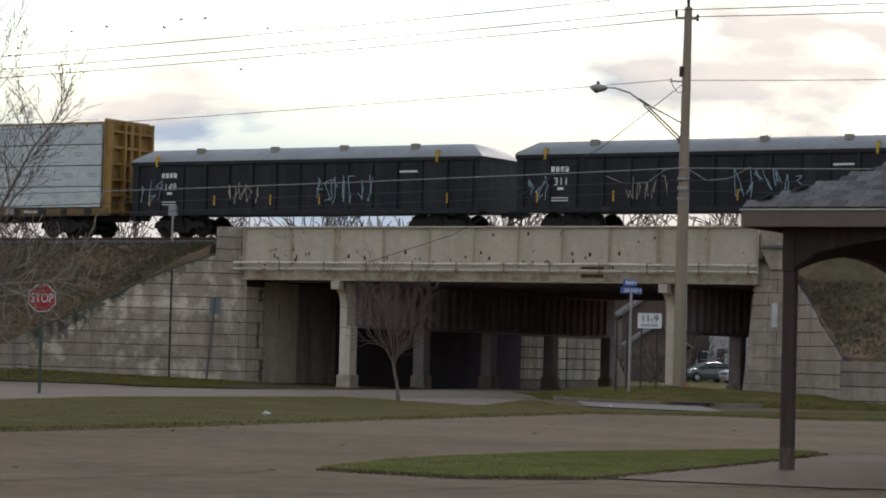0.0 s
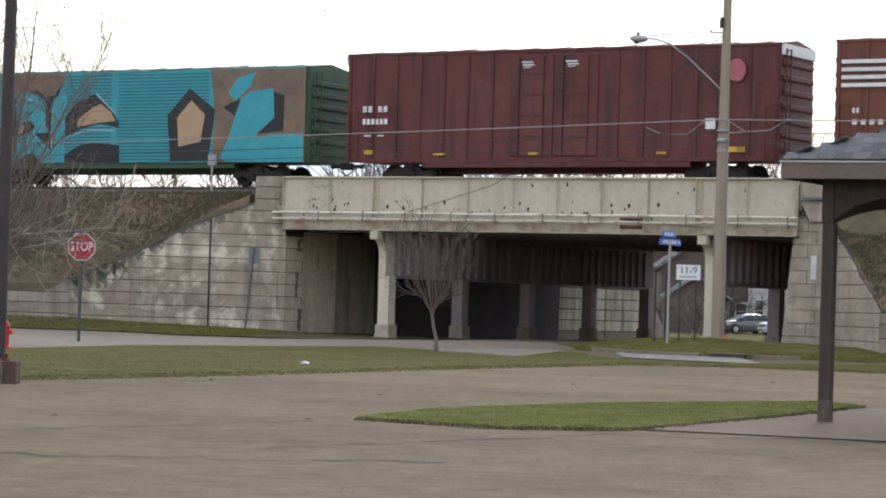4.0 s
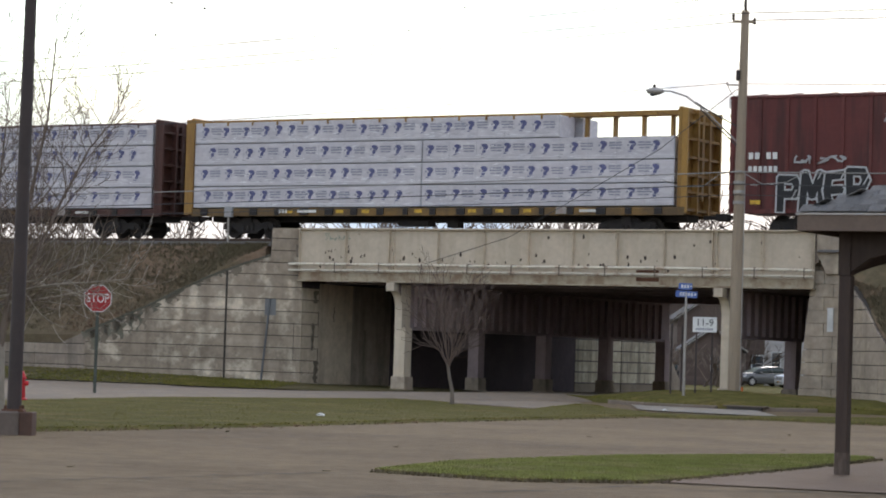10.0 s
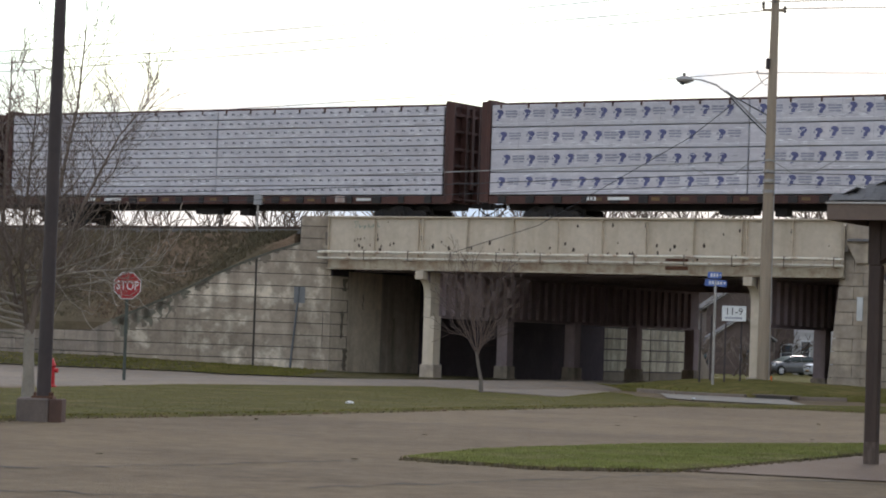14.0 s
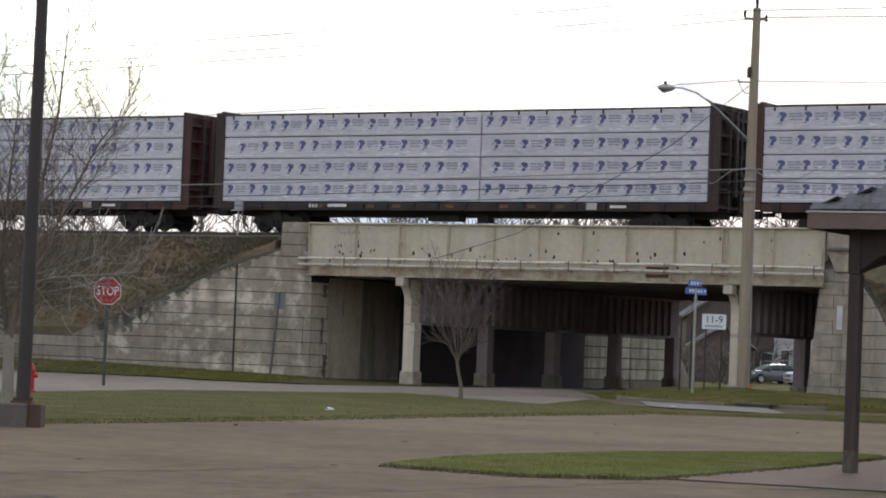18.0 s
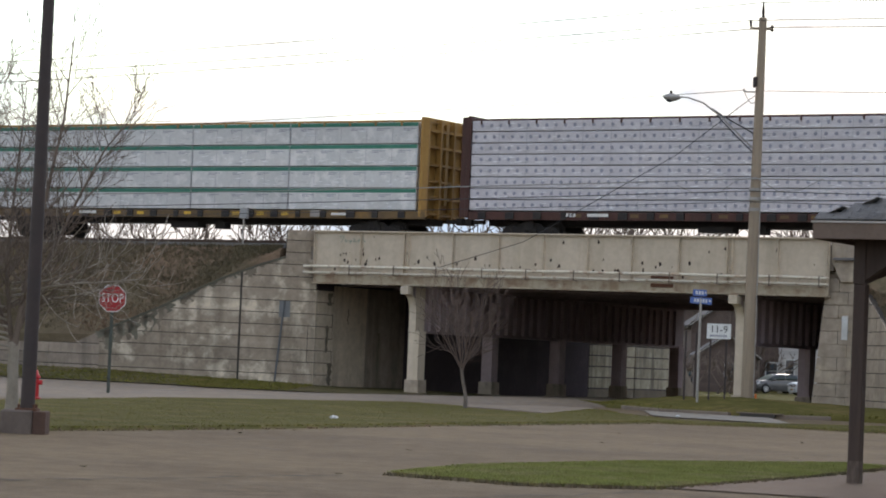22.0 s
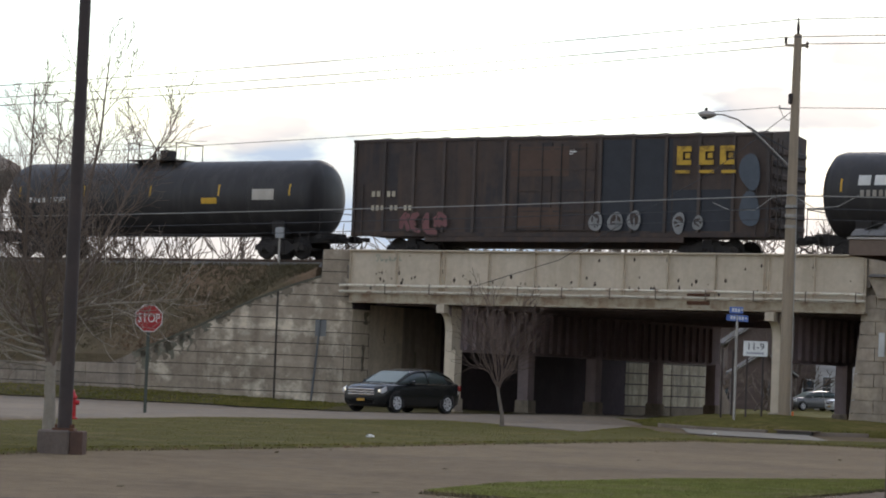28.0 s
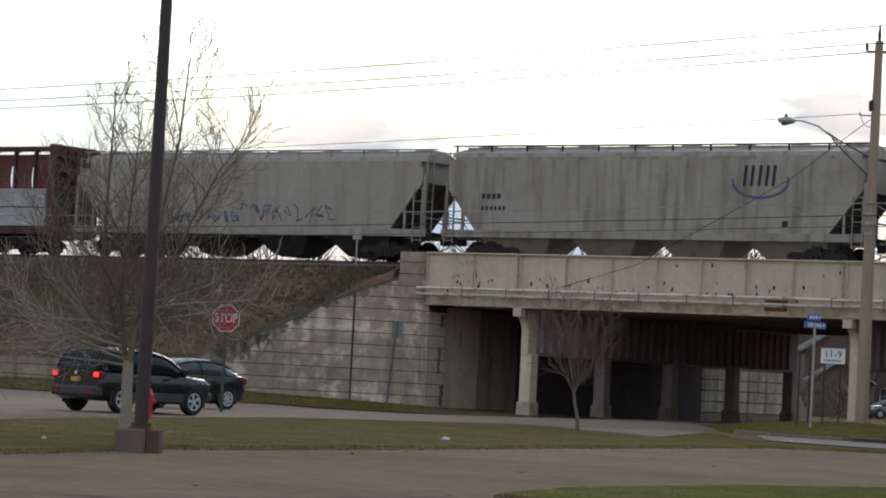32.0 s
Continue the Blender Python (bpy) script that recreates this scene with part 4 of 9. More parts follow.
bm = boxes((0, 0.62, -0.07, 0.07, 0.78, 0.94), (0.55, 0.85, -0.16, 0.16, 0.72, 1.0), (0.2, 0.24, 0.18, 0.22, 0.35, 0.8), bevel=0.015)
tube(bm, [(0.1, 0.25, 0.85), (0.4, 0.27, 0.6), (0.85, 0.26, 0.42), (0.95, 0.26, 0.4)], 0.025, 6)
COUPLER = mesh_of("coupler", bm, M_under)
CARS = []


def truck(car, x):
    tr = put("truck", BOLSTER, car, "black cast-steel bogie", pose(x, 0, 0))
    for s in (-1, 1):
        put("side_frame", SIDE_FRAME, tr, m=pose(0, s * 1.02, 0, 0, 0, 0 if s < 0 else 180))
    for dx in (-0.89, 0.89):
        ax = put("axle", AXLE, tr, m=pose(dx, 0, 0.455))
        for s in (-1, 1):
            put("wheel", WHEEL, tr, m=pose(dx, s * 0.75, 0.455, 0, 0, 0 if s < 0 else 180))


def rail_car(name, u0, u1, label, category, truck_in=2.2, reach=0.0):
    """A car whose body reaches from u0 to u1 of the plan at the middle of the clip."""
    car = thing(name, BR @ pose((u0 + u1) / 2, CL, RAIL_Z), label, category, "cars of the freight train")
    half = (u1 - u0) / 2
    CARS.append((car, (u0 + u1) / 2))
    for s in (-1, 1):
        truck(car, s * (half - truck_in))
        put("coupler", COUPLER, car, m=pose(s * (half + reach - 0.1), 0, 0, 0, 0, 0 if s > 0 else 180))
    return car, half


def ladder(bm, x, y, z0, z1, along="x", w=0.4, mi=0):
    for s in (-w / 2, w / 2):
        if along == "x":
            box(bm, x + s - 0.02, x + s + 0.02, y - 0.02, y + 0.02, z0, z1, mi)
        else:
            box(bm, x - 0.02, x + 0.02, y + s - 0.02, y + s + 0.02, z0, z1, mi)
    n = max(2, int((z1 - z0) / 0.38))
    for k in range(n):
        z = z0 + 0.1 + k * (z1 - z0 - 0.15) / (n - 1)
        if along == "x":
            box(bm, x - w / 2, x + w / 2, y - 0.014, y + 0.014, z - 0.014, z + 0.014, mi)
        else:
            box(bm, x - 0.014, x + 0.014, y - w / 2, y + w / 2, z - 0.014, z + 0.014, mi)


def plates(bm, rows, y, mi=0):
    """Flat paint marks on a side: rows of x0, x1, z0, z1."""
    for x0, x1, z0, z1 in rows:
        bm.faces.new([bm.verts.new(p) for p in ((x0, y, z0), (x1, y, z0), (x1, y, z1), (x0, y, z1))]).material_index = mi


def marks(parent, rows, y, material, name="marking", label=""):
    for row in [[r] for r in rows]:
        bm = bmesh.new()
        plates(bm, row, y)
        part(name, bm, material, parent, label)


def blob(bm, x, z, w, h, y, rnd, mi=0, pts=20):
    p0, p1 = rnd.uniform(0, 6), rnd.uniform(0, 6)
    bm.faces.new([bm.verts.new((x + w / 2 * r * math.cos(a), y, z + h / 2 * r * math.sin(a))) for a, r in ((2 * math.pi * k / pts, 0.9 + 0.08 * math.sin(4 * math.pi * k / pts + p0) + 0.06 * math.sin(6 * math.pi * k / pts + p1)) for k in range(pts))]).material_index = mi


def stroke(bm, pts, w, y, mi=0):
    """A painted line of a given width through (x, z) points."""
    for (x0, z0), (x1, z1) in zip(pts, pts[1:]):
        d = math.hypot(x1 - x0, z1 - z0) or 1
        nx, nz = -(z1 - z0) / d * w / 2, (x1 - x0) / d * w / 2
        ex, ez = (x1 - x0) / d * w * 0.3, (z1 - z0) / d * w * 0.3
        bm.faces.new([bm.verts.new(p) for p in ((x0 + nx - ex, y, z0 + nz - ez), (x0 - nx - ex, y, z0 - nz - ez), (x1 - nx + ex, y, z1 - nz + ez), (x1 + nx + ex, y, z1 + nz + ez))]).material_index = mi


GLYPHS = [((0.12, 0), (0.12, 1), (0.75, 0.98), (0.92, 0.75), (0.75, 0.5), (0.15, 0.5)), ((0.05, 0), (0.15, 1), (0.5, 0.4), (0.85, 1), (0.95, 0)), ((0.9, 1), (0.2, 0.95), (0.1, 0.5), (0.75, 0.53), (0.1, 0.5), (0.2, 0.03), (0.95, 0)),
          ((0.12, 0), (0.12, 1), (0.75, 0.98), (0.9, 0.75), (0.7, 0.5), (0.2, 0.5), (0.95, 0)), ((0.5, 1), (0.12, 0.75), (0.12, 0.25), (0.5, 0), (0.88, 0.25), (0.88, 0.75), (0.5, 1))]


def graffiti(parent, x0, x1, z0, z1, y, fills, line, n, seed, label, glyphs=None):
    """Fat painted shapes like letters: a pale or dark outline under a fill, with thin inner lines."""
    rnd = random.Random(seed)
    bm = bmesh.new()
    w, h = (x1 - x0) / n, z1 - z0
    fat = min(w, h) * 0.3
    lift = 0.0
    for k in range(n):
        g = GLYPHS[glyphs[k]] if glyphs else [(rnd.uniform(-0.15, 1.15), rnd.uniform(0, 1)) for _ in range(2)] + [(0.5 + 0.5 * math.cos(a0 + j * 0.9), 0.5 + 0.48 * math.sin(a0 + j * 0.9)) for a0 in (rnd.uniform(0, 6.28),) for j in range(rnd.randint(3, 6))] + [(rnd.uniform(-0.2, 1.2), rnd.choice((0.0, 1.0)))]
        slant = rnd.uniform(-0.08, 0.12)
        ox, oz, sw, sh = x0 + k * w + rnd.uniform(-0.05, 0.05) * w, z0 + rnd.uniform(-0.05, 0.05) * h, w * rnd.uniform(0.82, 0.95), h * rnd.uniform(0.85, 1.0)
        pts = [(ox + (px + slant * pz) * sw, oz + pz * sh) for px, pz in g]
        for fatness, mi in ((fat * 1.5, len(fills)), (fat, k % len(fills))):
            for a, b in zip(pts, pts[1:]):
                lift += 0.0003
                stroke(bm, [a, b], fatness, y - lift, mi)
                lift += 0.0003
                bm.faces.new([bm.verts.new((b[0] + fatness / 2 * math.cos(t), y - lift, b[1] + fatness / 2 * math.sin(t))) for t in spread(0, 5.6, 10)]).material_index = mi
        lift += 0.0004
        c = rnd.choice(pts)
        stroke(bm, [(c[0] - 0.1 * w, c[1] - 0.12 * h), (c[0] + 0.1 * w, c[1] + 0.12 * h)], fat * 0.18, y - lift, len(fills))
    return part("graffiti", bm, [*fills, line], parent, label)


def paint(parent, y, material, shapes, label):
    """Flat painted shapes, each given by its corners along and up the side."""
    for pts in shapes:
        bm = bmesh.new()
        bm.faces.new([bm.verts.new((x, y, z)) for x, z in pts])
        part("graffiti", bm, material, parent, label)


def bubbles(parent, rows, y, seed, rim, line, label):
    """Fat round letters that overlap: a pale rim and a dark outline behind the fills."""
    rnd = random.Random(seed)
    for k, (x, z, w, h, fill) in enumerate(rows):
        bm = bmesh.new()
        keep = rnd.getstate()
        for grow_by, lift, mi in ((0.24, 0.0, 0), (0.13, 0.004, 1), (0.0, 0.008, 2)):
            rnd.setstate(keep)
            blob(bm, x, z, w + grow_by, h + grow_by, y - lift - 0.0003 * k, rnd, mi, 16)
        part("graffiti", bm, [rim, line, fill], parent, label)


def tag_boxes(parent, spots, y, fill, line, seed, label):
    """Small painted squares with round corners and a looping line in each."""
    rnd = random.Random(seed)
    for x, z, w, h in spots:
        bm = bmesh.new()
        blob(bm, x, z, w, h, y, rnd, 0)
        blob(bm, x, z + 0.04 * h, w * 0.66, h * 0.62, y - 0.003, rnd, 1)
        for k in range(3):
            stroke(bm, [(x + rnd.uniform(-0.3, 0.3) * w, z + rnd.uniform(-0.35, 0.35) * h) for _ in range(3)], 0.06, y - 0.005 - 0.001 * k, 0)
        part("graffiti", bm, [fill, line], parent, label)


def scrawl(parent, x0, x1, z0, z1, y, material, n, seed, w=0.03, label="thin painted scrawl"):
    rnd = random.Random(seed)
    bm = bmesh.new()
    step = (x1 - x0) / n
    for k in range(n):
        c = x0 + (k + 0.5) * step
        pts = [(c + rnd.uniform(-0.55, 0.55) * step, rnd.uniform(z0, z1)) for _ in range(5)]
        smooth = []
        for a, b in zip(pts, pts[1:]):
            smooth += [a, ((a[0] + b[0]) / 2 + rnd.uniform(-0.1, 0.1) * step, (a[1] + b[1]) / 2)]
        stroke(bm, smooth + [pts[-1]], w, y)
    return part("graffiti", bm, material, parent, label)


# lumber in printed wrapping
PITCH = 1.22
PACKS = {}


def pack_mesh(kind, n, h, phase):
    key = (kind, n, round(h, 3), phase)
    if key in PACKS:
        return PACKS[key]
    rnd = random.Random(str(key))
    L = n * PITCH - 0.03
    bm = boxes((-L / 2, L / 2, 0, 1.26, 0, h - 0.035), bevel=0.018)
    y = -0.004
    for k in range(n + 1) if kind not in ("blue", "dots", "crumple") else (0, n):
        x = -L / 2 + min(max(k * PITCH, 0.02), L - 0.02)
        plates(bm, [(x - 0.012, x + 0.012, 0.01, h - 0.045)], y, 1)
    ink = {"blue": M_ink_blue, "red": M_ink_red, "green": M_ink_green, "dots": M_ink_black, "rings": M_ink_grey, "tile": M_ink_pale, "crumple": M_ink_grey, "tarp": M_ink_grey}[kind]
    xs = [-L / 2 + 0.3 + phase + k * PITCH for k in range(n)]
    if kind == "blue":
        x = -L / 2 + 0.35 + phase
        while x < L / 2 - 0.6:
            z = h * 0.56 + rnd.uniform(-0.03, 0.03)
            # a bird-like mark, then two lines of small print
            bm.faces.new([bm.verts.new((x + p * 0.15, y, z + q * 0.18)) for p, q in ((-0.6, -1.0), (0.35, -0.95), (0.45, -0.35), (1.05, 0.0), (1.15, 0.55), (0.55, 0.95), (-0.35, 1.0), (-1.0, 0.7), (-0.55, 0.3), (-0.15, 0.1), (-0.6, -0.4))]).material_index = 2
            bm.faces.new([bm.verts.new((x + p * 0.15, y, z + q * 0.18)) for p, q in ((-1.3, -0.2), (-0.75, -0.05), (-0.8, 0.25), (-1.3, 0.3))]).material_index = 3
            plates(bm, [(x - 0.16, x - 0.02, z - 0.24, z - 0.205)], y, 2)
            far = rnd.choice((0.62, 1.0, 1.1, 1.22, 1.22))
            if far > 0.9 and x + 0.82 < L / 2:
                plates(bm, [(x + 0.26, x + 0.52, z + 0.08, z + 0.14), (x + 0.55, x + 0.78, z + 0.07, z + 0.14), (x + 0.26, x + 0.8, z - 0.02, z + 0.04), (x + 0.3, x + 0.52, z - 0.12, z - 0.07), (x + 0.55, x + 0.76, z - 0.13, z - 0.07)], y, 3)
            x += far
        for k in range(1, n):
            plates(bm, [(-L / 2 + k * PITCH - 0.007, -L / 2 + k * PITCH + 0.007, 0.03, h - 0.05)], y - 0.0012, 1)
        # the folded lower edge of the wrapping and its lap, in painted shade and highlight
        plates(bm, [(-L / 2 + 0.01, L / 2 - 0.01, 0.0, 0.022)], y - 0.001, 5)
        plates(bm, [(-L / 2 + 0.01, L / 2 - 0.01, 0.1 + 0.03 * (n % 2), 0.112 + 0.03 * (n % 2))], y - 0.001, 4)
    elif kind == "red":
        for x in xs:
            x += rnd.uniform(-0.15, 0.15)
            z = h * 0.52
            ring = [(x + r * math.cos(a), y, z + r * math.sin(a)) for r in (0.14, 0.1) for a in (2 * math.pi * j / 10 for j in range(10))]
            vs = [bm.verts.new(p) for p in ring]
            for j in range(10):
                bm.faces.new((vs[j], vs[(j + 1) % 10], vs[10 + (j + 1) % 10], vs[10 + j])).material_index = 2
            plates(bm, [(x - 0.05, x + 0.05, z - 0.06, z + 0.06)], y, 2)
            plates(bm, [(x + 0.25, x + 0.75, z + 0.01, z + 0.06), (x + 0.25, x + 0.6, z - 0.06, z - 0.02)], y, 3)
    elif kind == "green":
        plates(bm, [(-L / 2 + 0.005, L / 2 - 0.005, h - 0.2, h - 0.045)], y - 0.002, 2)
        for x in xs:
            plates(bm, [(x, x + 0.6, h - 0.3, h - 0.27), (x, x + 0.32, h - 0.36, h - 0.335)], y, 3)
    elif kind in ("dots", "rings"):
        for k in range(n * 3):
            x = -L / 2 + 0.18 + phase * 0.5 + k * PITCH / 3
            if x > L / 2 - 0.15:
                continue
            if kind == "dots":
                plates(bm, [(x, x + 0.1, h * 0.42, h * 0.62), (x + 0.12, x + 0.17, h * 0.42, h * 0.56)], y, 2)
            else:
                blob(bm, x, h * 0.5, 0.17, 0.17, y, rnd, 2, 8)
    elif kind == "tile":
        for x in xs:
            plates(bm, [(x + 0.1, x + 0.62, h * 0.55, h * 0.62), (x + 0.2, x + 0.7, h * 0.44, h * 0.49)], y, 2)
    elif kind != "tarp":
        for k in range(n * 5):
            x = -L / 2 + 0.1 + k * PITCH / 5
            a = rnd.uniform(0.05, 0.16)
            plates(bm, [(x, x + a, h * 0.42, h * 0.42 + rnd.uniform(0.06, 0.15))], y, 2)
    # creases of the wrapping: painted highlights and shade, bright and dark slashes, most low down and at the ends
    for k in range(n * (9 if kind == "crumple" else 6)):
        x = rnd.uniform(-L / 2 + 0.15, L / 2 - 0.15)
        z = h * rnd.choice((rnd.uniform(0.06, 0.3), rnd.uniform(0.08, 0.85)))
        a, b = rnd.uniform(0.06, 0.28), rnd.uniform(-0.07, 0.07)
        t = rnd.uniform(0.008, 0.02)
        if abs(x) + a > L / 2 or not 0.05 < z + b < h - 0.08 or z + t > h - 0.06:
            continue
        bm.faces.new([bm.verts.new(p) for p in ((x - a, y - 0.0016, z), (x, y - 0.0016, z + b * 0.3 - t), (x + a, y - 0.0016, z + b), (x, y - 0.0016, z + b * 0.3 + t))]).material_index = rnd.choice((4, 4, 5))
    PACKS[key] = mesh_of("lumber_pack", bm, M_tarp if kind == "tarp" else M_wrapc if kind == "crumple" else M_wrapb if kind == "tile" else M_wrapg if kind in ("green", "red") else M_wrap, M_strap, ink, M_ink_grey, M_creaseglint, M_creaseshade)
    return PACKS[key]


def load_rows(car, kind, rows, half, seed, gaps=(), base=1.24, top=4.75, side=-1):
    """Rows of wrapped packs on the near side; gaps: (row, x0, x1) left empty."""
    rnd = random.Random(seed)
    h = (top - base) / rows
    units = round((2 * half - 0.5) / PITCH)
    span, x_left = units * PITCH, -half + 0.02
    seam = rnd.choice((8, 9, 9, 10))
    for r in range(rows):
        holes = [(a, b) for row, a, b in gaps if row == r]
        sizes = [(0, seam), (seam, units - seam)]
        if kind in ("green", "red", "tile", "crumple"):
            sizes = [(0, seam - 4), (seam - 4, 4), (seam, 4), (seam + 4, units - seam - 4)]
        if holes:
            a, b = holes[0]
            i, j = round((a - x_left) / PITCH), round((b - x_left) / PITCH)
            sizes = [(k, n) for k, n in ((0, i), (j, units - j)) if n > 0]
        for k, n in sizes:
            cx = x_left + (k + n / 2) * PITCH
            me = pack_mesh(kind, n, h, rnd.choice((0.0, 0.18, 0.36, 0.55)))
            put("lumber_pack", me, car, m=pose(cx, -1.43 + rnd.uniform(-0.012, 0.012), base + r * h, 0, 0, rnd.uniform(-0.06, 0.06)))
    # the packs of the other side, hidden but for their tops
    bm = bmesh.new()
    box(bm, x_left, x_left + span, 0.14, 1.4, base, top - h - 0.01)
    cuts = sorted((a, b) for row, a, b in gaps if row == rows - 1)
    x = x_left
    for a, b in cuts + [(x_left + span, x_left + span)]:
        if a - x > 0.2:
            box(bm, x, a, 0.14, 1.4, top - h + 0.01, top - 0.03)
        x = b
    part("lumber_block", bm, M_tarp if kind == "tarp" else M_wrapc if kind == "crumple" else M_wrapb if kind == "tile" else M_wrapg if kind in ("green", "red") else M_wrap, car, "wrapped lumber on the far side")


CB_CACHE = {}


def centrebeam(u0, u1, colour, kind, rows, seed, label, gaps=(), base=1.24, top=4.75, sill_colour=None, extra=None):
    car, half = rail_car("lumber_flatcar", u0, u1, label, "freight car", truck_in=2.6, reach=0.15)
    colour_sill = sill_colour or (M_sillgold if colour is M_yellow else colour)
    key = (round(half, 2), colour.name, colour_sill.name)
    if key not in CB_CACHE:
        h = half
        bm = boxes((-h + 0.3, h - 0.3, -1.3, 1.3, 1.08, 1.2), (-h + 0.4, h - 0.4, -0.5, 0.5, 0.7, 1.08), (-1.6, -0.2, -0.9, -0.3, 0.5, 0.72), (0.6, 1.1, -0.8, -0.35, 0.45, 0.72))
        deck = mesh_of("deck", bm, M_under)
        bm = boxes((-h + 0.05, h - 0.05, -0.06, 0.06, 0.9, 1.19))
        box(bm, -h + 0.05, h - 0.05, -0.1, 0.1, 0.88, 0.93)
        rnd2 = random.Random(5)
        for k in range(int(2 * h / PITCH)):
            x = -h + 0.5 + k * PITCH
            box(bm, x, x + rnd2.uniform(0.2, 0.4), -0.13, -0.05, 0.9, 1.18, 1)
            if rnd2.random() < 0.55:
                plates(bm, [(x + 0.5, x + 0.85, 0.99, 1.12)], -0.065, 2)
        sill = mesh_of("side_sill", bm, colour_sill, M_under, M_sillgold if colour is not M_yellow else M_gold)
        bulk = (mesh_of("bulkhead", boxes((-0.1, 0.06, -1.5, 1.5, 0.95, 4.92), bevel=0.02), colour), mesh_of("upright", boxes((0.06, 0.3, -0.06, 0.06, 0.95, 4.86)), colour),
                mesh_of("cross_rib", boxes((0.06, 0.26, -1.4, 1.4, -0.05, 0.05)), colour))
        bm = boxes((-h + 0.1, h - 0.3, -0.3, 0.3, 4.74, 4.92), (-h + 0.1, h - 0.3, -0.1, 0.1, 1.2, 1.5))
        for k in range(int(2 * h / PITCH) + 1):
            x = -h + 0.45 + k * PITCH
            box(bm, x - 0.06, x + 0.06, -0.1, 0.1, 1.5, 4.72)
            box(bm, x - 0.03, x + 0.03, -1.46, 0.3, 4.7, 4.745)
            box(bm, x - 0.035, x + 0.035, -1.47, -1.44, 4.58, 4.7)
        beam = mesh_of("centre_beam", bm, colour)
        CB_CACHE[key] = deck, sill, bulk, beam
    deck, sill, bulk, beam = CB_CACHE[key]
    put("deck", deck, car)
    put("centre_beam", beam, car)
    for s in (-1, 1):
        put("side_sill", sill, car, m=pose(0, s * 1.44, 0, 0, 0, 0 if s < 0 else 180))
        wall = put("bulkhead", bulk[0], car, m=pose(s * (half - 0.28 if s > 0 else half + 0.08), 0, 0, 0, 0, 0 if s > 0 else 180))
        for yy in (-1.43, -0.5, 0.5, 1.43):
            put("upright", bulk[1], wall, m=pose(0, yy, 0))
        for zz in (1.1, 1.75, 2.4, 3.05, 3.75, 4.4):
            put("cross_rib", bulk[2], wall, m=pose(0, 0, zz))
    load_rows(car, kind, rows, half, seed, gaps, base, top)
    marks(car, [(-half + 4.4, -half + 4.5, 1.0, 1.14), (-half + 4.55, -half + 4.65, 1.0, 1.14), (-half + 4.7, -half + 4.8, 1.0, 1.14), (-half + 5.3, -half + 6.2, 1.01, 1.13), (half - 4.4, half - 3.7, 1.0, 1.1)], -1.575, M_white, "marking", "short white stencilled mark")
    part("plate", boxes((half - 5.4, half - 4.95, -1.59, -1.56, 0.93, 1.2), bevel=0.005), M_hopsand, car, "pale square plate")
    return car


